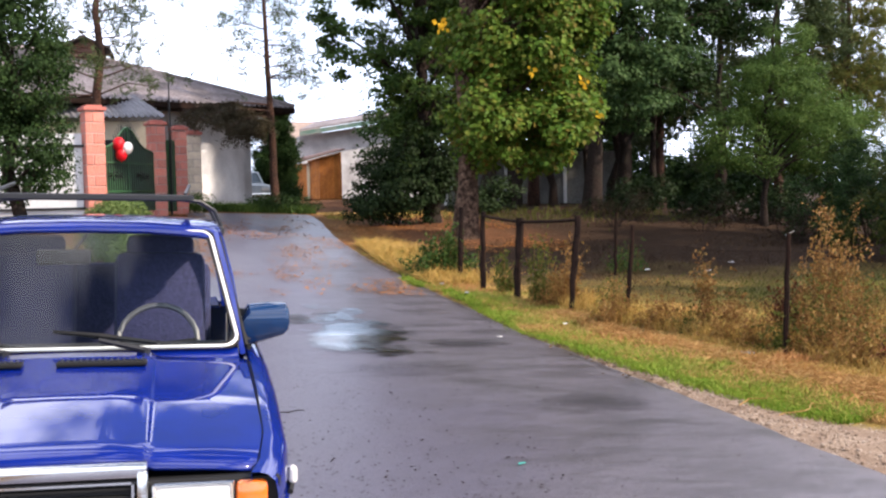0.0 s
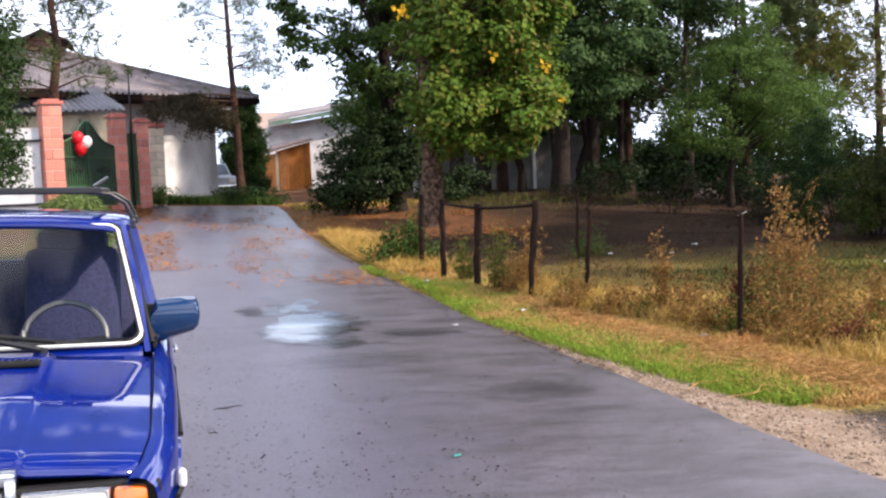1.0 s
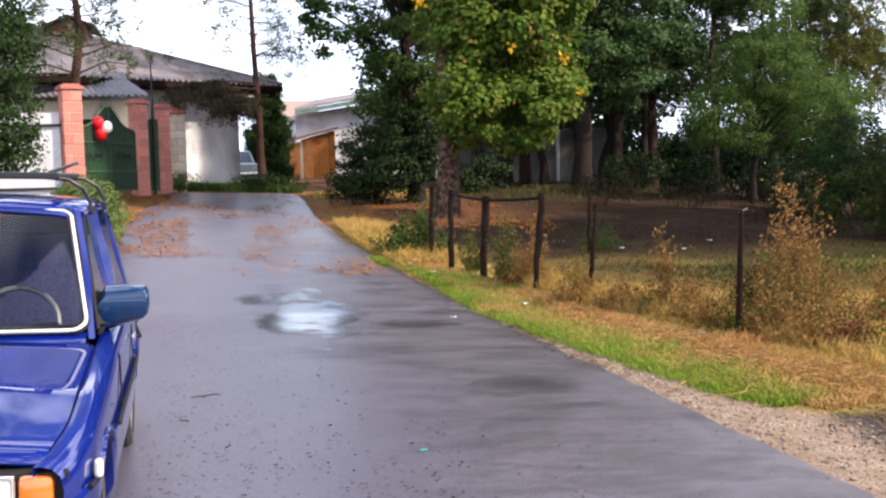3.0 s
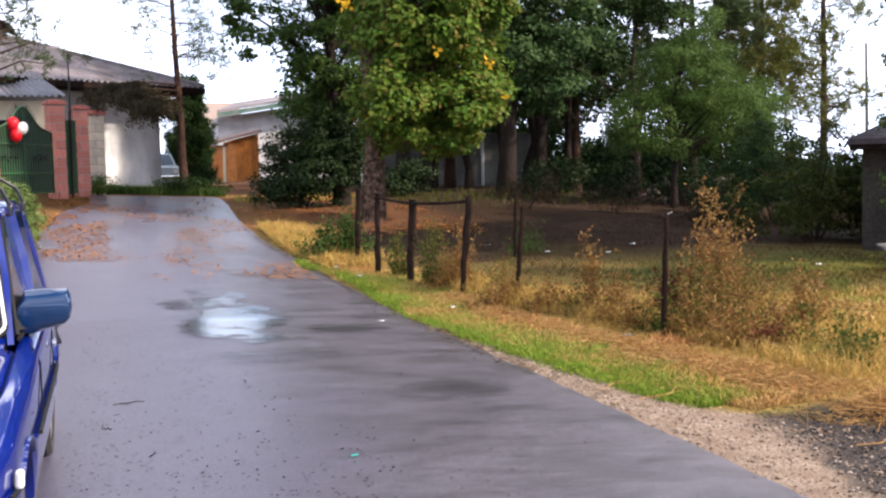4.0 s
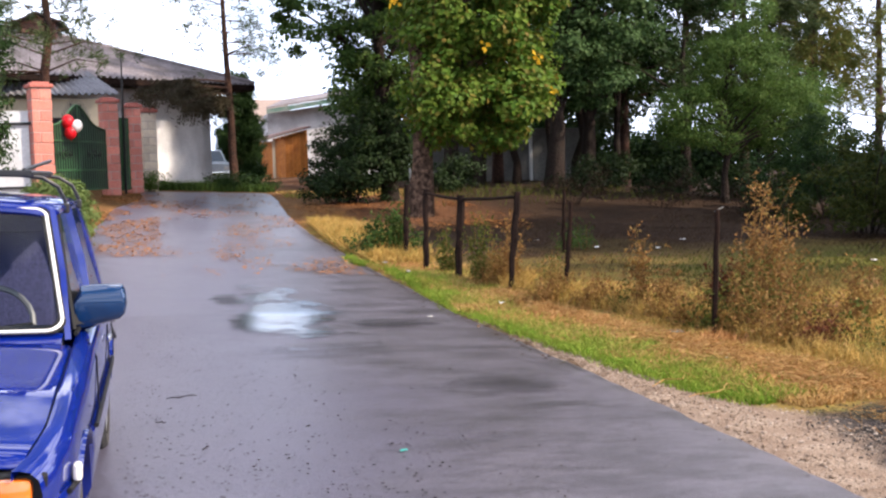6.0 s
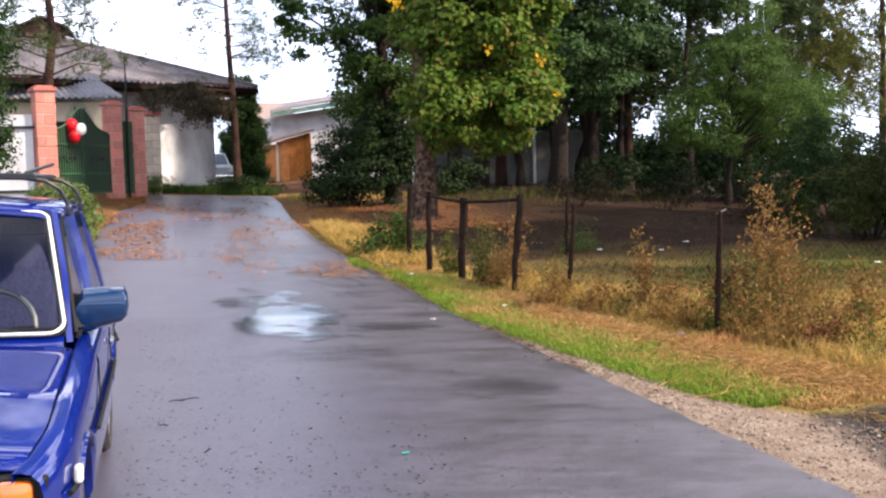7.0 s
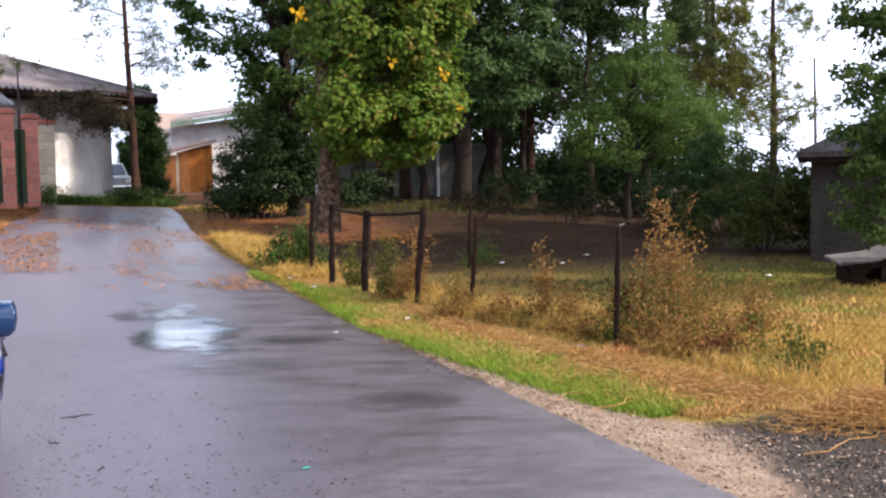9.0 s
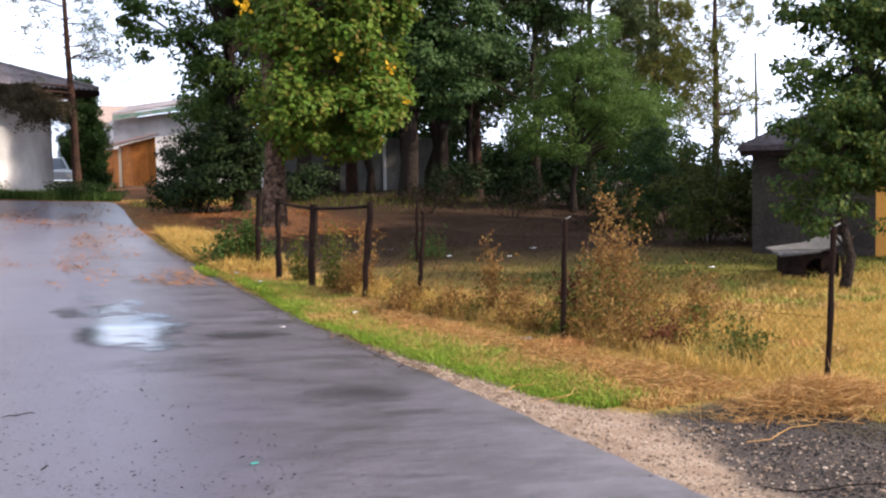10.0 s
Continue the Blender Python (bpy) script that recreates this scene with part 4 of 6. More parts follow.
def build_dormer():
    """Small dark gabled roof room standing on the house roof."""
    t = thing("roof_dormer", pose(-2.4, 34.0, 5.0), "dark brown boarded gable dormer on the house roof", "dormer")
    part("wall", Geo().box((0, 1.2, 0.85), (1.1, 2.4, 1.7)), SHED_ROOF, t)
    part("gable", Geo().slab([(-0.55, -0.01, 1.65), (0.55, -0.01, 1.65), (0.0, -0.01, 1.92)], 0.05, (0, 1, 0)), SHED_ROOF, t)
    for s in (1, -1):
        part("roof_side", Geo().slab([(0, -0.3, 1.98), (s * 0.85, -0.3, 1.60), (s * 0.85, 2.6, 1.60), (0, 2.6, 1.98)], 0.06), DARK_ROOF, t)
    part("window", Geo().box((0.1, -0.01, 1.0), (0.4, 0.04, 0.5), bev=0.01), DARK_VOID, t)


build_dormer()
mast = thing("metal_mast", pose(0.30, 27.25, ground_z(0.3, 27.25)), "thin dark metal pipe standing beside the wicket", "pole")
part("shaft", Geo().tube([(0, 0, -0.1), (0.02, 0, 2.0), (0.03, 0, 3.85)], [0.035, 0.03, 0.02], 7), BLACK_METAL, mast, smooth=True)
part("arm", Geo().tube([(0.03, 0, 3.8), (0.16, 0, 3.9)], 0.012, 5), BLACK_METAL, mast)


def build_annex():
    """Cream porch behind the gate with its own small wavy roof."""
    t = thing("porch", Matrix.Identity(4), "cream plastered porch behind the gate with light wavy roof", "building")
    y0 = 29.3
    g = Geo()
    g.box((-2.0, y0 + 0.4, 2.4), (3.9, 0.3, 3.0))
    part("wall", g, CREAM, t)
    light = surface("light_wavy_sheet", (0.17, 0.17, 0.19), (0.26, 0.26, 0.28), (0.13, 0.125, 0.13), 1.5, 16, 0.6)
    part("roof", corrugated((-4.2, y0 - 0.35, 3.98), (0.18, y0 - 0.35, 4.0), (-4.2, y0 + 0.9, 4.75), (-0.75, y0 + 0.9, 4.75), 0.15, 0.03, 24), light, t, smooth=True, angle=60)
    part("window", Geo().box((-1.35, y0 + 0.23, 3.1), (0.9, 0.05, 0.5), bev=0.01), DARK_VOID, t, "dark window pane")


build_annex()


def build_shed():
    """Small orange board shed, two sides in view, with a brown sloping roof."""
    t = thing("garden_shed", pose(6.80, 45.0, 1.35), "small orange varnished board shed with brown roof", "shed")
    n = 6
    right = Vector((1.08, 0.35, 0)) / n
    left = Vector((-1.0, 0.55, 0)) / n
    for i in range(n):
        for d, h0, h1 in ((right, 1.92, 2.18), (left, 1.92, 1.62)):
            p, q = d * (i + 0.03), d * (i + 0.97)
            h = h0 + (h1 - h0) * (i + 0.5) / n
            th = Vector((0, 0, 1)).cross(d).normalized() * 0.03
            if d is left and i in (3, 4):
                continue
            part("board", Geo().slab([p, q, q + Vector((0, 0, h)), p + Vector((0, 0, h))], 1.0, th), SHED_WOOD, t)
    p, q = left * 3.0, left * 5.0
    part("door", Geo().slab([p, q, q + Vector((0, 0, 1.66)), p + Vector((0, 0, 1.66))], 1.0, (0, 0.04, 0)), SHED_WOOD, t)
    part("door_post", Geo().box(left * 2.95 + Vector((0, -0.05, 0.85)), (0.12, 0.10, 1.7), bev=0.01), CREAM, t, "pale door post")
    part("back_wall", Geo().box((0.05, 2.3, 0.85), (2.0, 0.06, 1.7)), SHED_WOOD, t)
    part("roof", Geo().slab([(-1.25, 0.35, 1.62), (0.0, -0.35, 1.96), (1.20, 0.05, 2.26), (1.20, 2.5, 2.36), (-1.25, 2.5, 1.8)], 0.06), SHED_ROOF, t)


build_shed()


OLD_WHITE = surface("old_white_plaster", (0.42, 0.42, 0.43), (0.54, 0.54, 0.54), (0.30, 0.29, 0.29), 0.9, 14, 0.85, spec=0.1)


def build_far_house():
    t = thing("far_house", pose(6.0, 54.0, 1.4), "white far house with green-trimmed low roof", "house")
    part("wall", Geo().slab([(1.0, 0.5, -0.1), (8.4, 0.5, -0.1), (8.4, 0.5, 4.45), (1.0, 0.5, 3.35)], 7.0, (0, 1, 0)), OLD_WHITE, t)
    part("low_wing", Geo().box((0.55, 5, 1.2), (1.9, 5, 2.6)), OLD_WHITE, t)
    part("roof", Geo().slab([(0.9, -0.4, 3.58), (9.2, -0.4, 4.85), (9.0, 3.2, 5.2), (2.3, 3.2, 4.25)], 0.10), ROOFSHEET, t)
    part("fascia", Geo().slab([(0.9, -0.45, 3.32), (9.2, -0.45, 4.6), (9.2, -0.45, 4.84), (0.9, -0.45, 3.56)], 0.05, (0, 1, 0)), GREEN_TRIM, t, "green fascia board")
    part("wing_roof", Geo().slab([(-0.9, 1.8, 3.0), (2.6, 1.8, 3.0), (2.6, 5, 4.35), (-0.4, 5, 4.35)], 0.10), surface("faded_roof_sheet", (0.22, 0.16, 0.13), (0.32, 0.25, 0.21), None, 2, 16, 0.8), t)
    part("window", Geo().box((0.3, 2.48, 1.8), (0.8, 0.06, 0.8), bev=0.02), plain("pale_curtain", (0.6, 0.6, 0.6), 0.6), t)


build_far_house()


def build_back_fence():
    t = thing("concrete_fence", pose(10.6, 36.5, ground_z(10, 36) - 0.1), "grey concrete panel fence behind the trees", "fence")
    pan = Geo().box((0, 0, 1.05), (2.3, 0.08, 2.1), bev=0.02).mesh("panel", FENCE_GREY)
    post = Geo().box((0, 0, 1.1), (0.12, 0.16, 2.25), bev=0.02).mesh("post", PALE_PANEL)
    for i in range(3):
        o = new("panel", pan)
        o.parent = t
        o.matrix_basis = Matrix.Translation((1.25 + i * 2.45, 0, 0))
        o = new("post", post)
        o.parent = t
        o.matrix_basis = Matrix.Translation((i * 2.45, -0.05, 0))


build_back_fence()


def build_right_house():
    """Low old outbuilding past the lawn, plastered grey, then ochre."""
    t = thing("outbuilding", pose(14.5, 13.0, -0.25, 0, 0, -40), "old outbuilding, grey wall darkened for shade, ochre wall, dark roof", "building")
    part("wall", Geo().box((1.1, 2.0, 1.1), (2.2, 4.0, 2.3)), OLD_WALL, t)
    part("ochre_wall", Geo().box((5.2, 1.8, 1.1), (6.0, 3.6, 2.3)), OCHRE, t, "ochre painted wall")
    part("roof", Geo().slab([(-0.25, -0.35, 2.16), (8.5, -0.35, 2.16), (8.5, 2.0, 2.95), (1.3, 2.0, 2.95)], 0.10), DARK_ROOF, t)
    part("roof_end", Geo().slab([(-0.25, -0.35, 2.16), (-0.25, 4.35, 2.16), (1.3, 2.0, 2.95)], 0.10), DARK_ROOF, t)
    part("roof_back", Geo().slab([(-0.25, 4.35, 2.16), (8.5, 4.35, 2.16), (8.5, 2.0, 2.95), (1.3, 2.0, 2.95)], 0.10), DARK_ROOF, t)
    part("eave_board", Geo().box((4.1, -0.17, 2.12), (8.6, 0.3, 0.12)), WOOD_DARK, t)


build_right_house()


def build_kennel():
    t = thing("dog_kennel", pose(13.15, 10.0, ground_z(13, 10) - 0.05, 0, 0, -24) @ Matrix.Scale(0.76, 4), "small weathered wooden kennel with grey sloping roof", "kennel")
    g = Geo()
    g.box((-0.5, 0, 0.30), (0.05, 0.8, 0.5)).box((0.5, 0, 0.30), (0.05, 0.8, 0.5)).box((0, 0.38, 0.30), (1.0, 0.05, 0.5)).box((0, 0, 0.06), (1.0, 0.8, 0.06))
    g.box((-0.33, -0.38, 0.30), (0.35, 0.04, 0.5)).box((0.33, -0.38, 0.30), (0.35, 0.04, 0.5)).box((0, -0.38, 0.50), (0.32, 0.04, 0.1))
    part("box", g, WOOD_DARK, t)
    part("floor", Geo().box((0, 0, 0.11), (0.9, 0.7, 0.03)), WOOD_DARK, t)
    grey = surface("pale_roof_board", (0.075, 0.072, 0.068), (0.13, 0.124, 0.118), (0.055, 0.05, 0.047), 3, 30, 0.8)
    part("roof", Geo().slab([(-0.72, -0.55, 0.50), (0.05, -0.55, 0.58), (0.05, 0.55, 0.68), (-0.72, 0.55, 0.60)], 0.04), grey, t)
    part("roof_slope", Geo().slab([(0.05, -0.55, 0.58), (0.68, -0.55, 0.80), (0.68, 0.55, 0.90), (0.05, 0.55, 0.68)], 0.04), grey, t)
    for x in (-0.62, 0.6):
        part("leg", Geo().box((x, -0.42, 0.25), (0.06, 0.06, 0.55), m=Matrix.Rotation(radians(8 if x < 0 else -4), 3, 'Y')), WOOD_DARK, t)


build_kennel()

# pole far off
pole = thing("utility_pole", pose(36.8, 40.0, 0.0), "thin bare wooden pole behind the outbuilding", "pole")
part("shaft", Geo().tube([(0, 0, -0.3), (0.03, 0, 3.5), (-0.05, 0, 7.4)], [0.11, 0.09, 0.07], 8), FENCE_GREY, pole, smooth=True)

# ---- field fence ----


def build_post(x, y, h, lean_x, lean_y, r, mat, label, seed, hook=False):
    rng = np.random.default_rng(seed)
    t = thing("fence_post", pose(x, y, ground_z(x, y) - 0.05), label, "fence post", "old fence posts")
    k = 6
    pts = [(lean_x * h * i / k + rng.normal() * 0.008, lean_y * h * i / k + rng.normal() * 0.008, h * i / k * 1.02) for i in range(k + 1)]
    g = Geo()
    g.tube(pts, [r * rng.uniform(0.85, 1.15) for _ in pts], 7)
    part("shaft", g, mat, t, smooth=True, angle=50)
    if hook:
        p = pts[-1]
        part("hook", Geo().tube([(p[0] - 0.03, p[1], p[2] - 0.02), (p[0] + 0.01, p[1], p[2] - 0.005), (p[0] + 0.07, p[1], p[2] + 0.02)], 0.007, 5), FENCE_GREY, t)
    return t


POSTS = [
    (5.21, 14.27, 1.22, 0.03, 0, 0.048), (5.2, 12.82, 1.25, 0.01, 0, 0.045), (5.4, 11.72, 1.24, 0.06, 0, 0.058),
    (5.82, 10.53, 1.36, 0.09, 0, 0.046), (6.29, 9.71, 1.28, 0.09, 0, 0.03), (6.58, 6.32, 1.32, 0.035, 0, 0.028), (7.25, 3.21, 1.33, 0.04, 0, 0.025)]
for i, (x, y, h, lx, ly, r) in enumerate(POSTS):
    metal = i >= 4
    build_post(x, y, h, lx, ly, r, RUST if metal else WOOD_DARK, "thin rusty metal fence post in dry weeds" if metal else "rough dark leaning wooden fence post", 40 + i, hook=i in (5, 6))
build_post(7.9, 13.8, 1.1, 0.02, 0, 0.03, RUST, "thin rusty metal fence post far in the plot", 60)

wire = thing("fence_rail", Matrix.Identity(4), "thin dark rail joining the old fence posts", "fence")
def post_top(i, f=0.97):
    x, y, h, lx, ly, r = POSTS[i]
    return Vector((x + lx * h * f, y, ground_z(x, y) - 0.05 + h * f))
for a, b in ((1, 2), (2, 3)):
    p, q = post_top(a), post_top(b)
    part("rail", Geo().tube([p, p.lerp(q, 0.5) + Vector((0, 0, -0.01)), q], 0.024, 6), WOOD_DARK, wire, smooth=True)


def build_mesh_fence():
    """Sagging chain-link between the metal posts: two sets of slanting wires and the line wires."""
    t = thing("wire_fence", Matrix.Identity(4), "sagging rusty wire mesh between the old posts", "fence")
    for a in range(3, 6):
        p, q = post_top(a, 0.88), post_top(a + 1, 0.88)
        p0, q0 = post_top(a, 0.06), post_top(a + 1, 0.06)

        def at(u, v):
            return p0.lerp(p, v).lerp(q0.lerp(q, v), u) - Vector((0, 0, 0.06 * math.sin(math.pi * u) * v))
        for v in (0.0, 0.5, 1.0):
            part("line_wire", Geo().tube([at(k / 8, v) for k in range(9)], 0.0022, 3), RUST, t)
        L, H = (q0 - p0).length, (p - p0).length
        n = int(L / 0.075)
        slant = H / L
        g = Geo()
        for i in range(-int(n * slant), n):
            u0 = i / n
            for s in (1, -1):
                lo, hi = max(0.0, -u0 / slant), min(1.0, (1 - u0) / slant)
                if hi - lo > 0.02:
                    uu = [u0 + slant * (lo + (hi - lo) * k / 5) for k in range(6)]
                    vv = [lo + (hi - lo) * k / 5 for k in range(6)]
                    g.tube([at(u if s > 0 else 1 - u, v) for u, v in zip(uu, vv)], 0.0008, 3, cap=False)
        part("netting", g, RUST, t)["kind"] = "stuff"


build_mesh_fence()

# ---- the blue saloon ----
PAINT = car_paint("deep_blue_paint", (0.0007, 0.009, 0.125), (0.001, 0.012, 0.165))
PAINT_TEAL = car_paint("teal_blue_paint", (0.002, 0.020, 0.070), (0.003, 0.028, 0.09))
CHROME = plain("worn_chrome", (0.72, 0.72, 0.70), 0.16, 1.0)
RUBBER = plain("black_rubber", (0.010, 0.010, 0.010), 0.6, spec=0.2)
TYRE = surface("tyre_rubber", (0.014, 0.014, 0.014), (0.03, 0.03, 0.03), (0.05, 0.045, 0.04), 4, 40, 0.85)
GLASS = glass_material("car_glass")
LAMP_GLASS = plain("headlamp_glass", (0.62, 0.60, 0.55), 0.12, 0.0, 1.0)
AMBER = plain("amber_lens", (0.75, 0.16, 0.015), 0.15, 0.0, 1.0)
SEAT = surface("dark_seat_cloth", (0.017, 0.018, 0.055), (0.030, 0.031, 0.088), None, 3, 60, 0.9)
WHITE_LENS = plain("white_lens", (0.75, 0.74, 0.70), 0.25, 0.0, 0.8)


def lerp_table(tab, v):
    for (a, fa), (b, fb) in zip(tab, tab[1:]):
        if v <= b:
            k = (v - a) / (b - a)
            k = min(1, max(0, k))
            return fa + (fb - fa) * k
    return tab[-1][1]


HALF = [(0.0, 0.765), (0.12, 0.80), (0.35, 0.832), (0.9, 0.845), (2.6, 0.845), (3.6, 0.825), (4.12, 0.775)]
BELT = [(0.0, 0.735), (0.1, 0.748), (0.7, 0.835), (1.36, 0.905), (2.0, 0.935), (3.6, 0.94), (3.9, 0.925), (4.12, 0.88)]
WHEELS = (0.74, 3.18)


def car_bottom(y):
    z = 0.21
    for c in WHEELS:
        d = abs(y - c)
        if d < 0.37:
            z = max(z, 0.29 + math.sqrt(0.37 ** 2 - d * d))
    return z


def build_wheel(t, x, y):
    s = 1 if x > 0 else -1
    g = Geo()
    prof = [(0.20, -0.08), (0.265, -0.085), (0.29, -0.06), (0.295, 0.0), (0.29, 0.06), (0.265, 0.085), (0.20, 0.08)]
    rows = []
    for k in range(33):
        a = k * math.tau / 32
        rows.append([(x + s * w, y + r * math.cos(a), 0.295 + r * math.sin(a)) for r, w in prof])
    tyre = part("tyre", g.loft(rows), TYRE, None, smooth=True)
    w = new("wheel")
    w.parent = t
    tyre.parent = w
    g = Geo()
    rows = []
    for k in range(25):
        a = k * math.tau / 24
        rows.append([(x + s * w2, y + r * math.cos(a), 0.295 + r * math.sin(a)) for r, w2 in ((0.205, 0.075), (0.18, 0.06), (0.15, 0.02), (0.08, 0.035), (0.06, 0.07), (0.001, 0.075))])
    part("rim", g.loft(rows), plain("steel_rim", (0.35, 0.35, 0.36), 0.4, 0.8), w, smooth=True)


def build_car():
    t = thing("blue_saloon", pose(0, 0, 0, 0, 2.0, 0), "old deep blue saloon car parked on the lane", "car")
    # side shell: each side from sill to belt, with wheel arches
    ys = sorted(set([0.0, 0.04, 0.12, 4.0, 4.12] + [round(0.2 + i * 0.08, 3) for i in range(48)] + [c + d for c in WHEELS for d in (-0.37, -0.36, -0.33, 0.33, 0.36, 0.37)]))
    for s in (1, -1):
        rows = []
        for y in ys:
            w, zb, b = lerp_table(HALF, y), car_bottom(y), lerp_table(BELT, y)
            row = []
            for k, (dx, z) in enumerate(((-0.10, 0.19), (-0.055, 0.24), (-0.018, 0.36), (-0.004, 0.52), (0.0, 0.60), (-0.012, 0.615), (-0.010, b - 0.075), (-0.020, b - 0.030), (-0.045, b - 0.006), (-0.075, b + 0.002), (-0.098, b + 0.002), (-0.099, b - 0.03))):
                z = max(z, zb + 0.004 * k) if z < 0.75 else max(z, zb)
                row.append((s * (w + dx), y, z))
            rows.append(row)
        part("side_panel", Geo().loft(rows), PAINT, t, smooth=True, angle=35)
    # nose, tail and inner panels
    for y, wd, zt in ((0.11, 0.76, 0.70), (4.10, 0.77, 0.87)):
        part("end_panel", Geo().box((0, y, (0.28 + zt) / 2), (wd * 2 - 0.02, 0.04, zt - 0.28)), PAINT, t)
    part("boot_lid", Geo().box((0, 3.85, 0.915), (1.40, 0.62, 0.03), bev=0.01), PAINT, t)
    body = part("bulkhead", Geo().box((0, 1.43, 0.90), (1.36, 0.14, 0.03)), PAINT, t)
    part("underbody", Geo().box((0, 2.06, 0.34), (1.30, 3.9, 0.26)).box((0, 0.74, 0.58), (1.2, 1.1, 0.22)), DARK_VOID, t)
    # door gaps and mouldings
    for s in (1, -1):
        gg = Geo()
        for y in (1.42, 2.42, 3.12):
            w = lerp_table(HALF, y)
            part("door_gap", Geo().tube([(s * (w - 0.05), y, 0.26), (s * (w + 0.001), y, 0.58), (s * (w - 0.009), y, 0.84), (s * (w - 0.045), y + 0.01, 0.915)], 0.004, 4), RUBBER, body)
        gg = Geo()
        for y0, y1 in ((0.2, 0.36), (1.12, 2.8), (3.56, 4.0)):
            gg.tube([(s * (lerp_table(HALF, y0 + (y1 - y0) * i / 8) + 0.004), y0 + (y1 - y0) * i / 8, 0.61) for i in range(9)], 0.010, 6)
        part("side_moulding", gg, RUBBER, body, "thin black side strip")
        for y in (2.28, 3.0):
            w = lerp_table(HALF, y)
            part("door_handle", Geo().box((s * (w + 0.008), y, 0.80), (0.022, 0.13, 0.028), bev=0.008), CHROME, body, "chrome door handle")
        w = lerp_table(HALF, 0.303)
        part("side_repeater", Geo().box((s * (w + 0.008), 0.303, 0.646), (0.03, 0.045, 0.062), bev=0.012), WHITE_LENS, body, "white side repeater lamp")
    # bonnet
    g = Geo()
    rows = []
    xs = [-0.745, -0.73, -0.55, -0.36, -0.338, -0.322, -0.15, 0, 0.15, 0.322, 0.338, 0.36, 0.55, 0.73, 0.745]
    for i in range(17):
        y = 0.075 + (1.335 - 0.075) * i / 16
        b = lerp_table(BELT, y)
        row = []
        for x in xs:
            ax = abs(x)
            w = lerp_table(HALF, y) - 0.104
            xx = min(ax, w)
            z = b + 0.004 + 0.030 * (1 - (ax / 0.745) ** 2)
            if ax < 0.33:
                z += 0.016
            elif ax < 0.35:
                z += 0.008
            if ax > 0.74:
                z -= 0.012
            if i == 0:
                z -= 0.022
            row.append((math.copysign(xx, x) if x else 0, y, z))
        rows.append(row)
    hood = part("bonnet", g.loft(rows), PAINT, t, smooth=True, angle=28)
    so = hood.modifiers.new("thick", 'SOLIDIFY')
    so.thickness = 0.012
    # dark channel between bonnet and wings
    for s in (1, -1):
        gg = Geo()
        gg.loft([[(s * (lerp_table(HALF, y) - 0.112), y, lerp_table(BELT, y) - 0.012), (s * (lerp_table(HALF, y) - 0.09), y, lerp_table(BELT, y) - 0.012)] for y in [0.06 + 0.1 * i for i in range(14)]])
        part("bonnet_gap", gg, RUBBER, t)
    # scuttle and vents
    part("scuttle", Geo().slab([(-0.70, 1.335, 0.915), (0.70, 1.335, 0.915), (0.70, 1.44, 0.945), (-0.70, 1.44, 0.945)], -0.02), PAINT, t)
    for x in (-0.36, 0.13):
        v = part("air_vent", Geo().box((x, 1.12, 0.938), (0.36, 0.07, 0.02), bev=0.006), RUBBER, t, "black air intake grille")
        gs = Geo()
        for i in range(14):
            gs.box((x - 0.16 + i * 0.0246, 1.12, 0.949), (0.008, 0.06, 0.008))
        part("slats", gs, BLACK_METAL, v)
    # windscreen
    A0, A1 = Vector((0.70, 1.395, 0.957)), Vector((0.600, 1.965, 1.462))

    def screen_ring(inset):
        out = []
        for cx, cz in ((1, 0), (1, 1), (-1, 1), (-1, 0)):
            base = A0.lerp(A1, cz)
            for k in range(6):
                a = {(1, 0): -90, (1, 1): 0, (-1, 1): 90, (-1, 0): 180}[(cx, cz)] + 90 * k / 5
                r = 0.06
                u = cx * (base.x - inset - r) + r * math.cos(radians(a))
                v = r * math.sin(radians(a)) + (0.745 - inset - r if cz else inset + r)
                q = A0.lerp(A1, v / 0.745)
                out.append(Vector((u, q.y + 0.02 - 0.05 * (1 - (u / 0.7) ** 2), q.z)))
        return out
    outer, inner, mid = screen_ring(-0.012), screen_ring(0.022), screen_ring(0.004)
    grid = []
    for i in range(7):
        q = A0.lerp(A1, i / 6)
        grid.append([(q.x * k / 6, q.y + 0.025 - 0.05 * (1 - (q.x * k / 6 / 0.7) ** 2), q.z) for k in range(-6, 7)])
    part("windscreen", Geo().loft(grid), GLASS, t, smooth=True, angle=80).visible_shadow = False
    part("windscreen_trim", Geo().tube(mid + [mid[0]], 0.0085, 6, cap=False), WHITE_LENS, t, "bright windscreen trim strip", smooth=True)
    part("windscreen_seal", Geo().loft([outer + [outer[0]], inner + [inner[0]]]), RUBBER, t)
    # roof
    rows = []
    for y, z, w in ((1.93, 1.445, 0.585), (1.98, 1.475, 0.60), (2.1, 1.495, 0.615), (2.5, 1.51, 0.625), (3.0, 1.505, 0.62), (3.25, 1.485, 0.605), (3.33, 1.45, 0.59)):
        rows.append([(w * x, y, z + dz) for x, dz in ((-1.06, -0.055), (-1.05, -0.03), (-1.0, -0.012), (-0.9, 0.0), (-0.5, 0.018), (0, 0.024), (0.5, 0.018), (0.9, 0.0), (1.0, -0.012), (1.05, -0.03), (1.06, -0.055))])
    roof = part("roof", Geo().loft(rows), PAINT, t, smooth=True, angle=40)
    roof.modifiers.new("thick", 'SOLIDIFY').thickness = 0.02
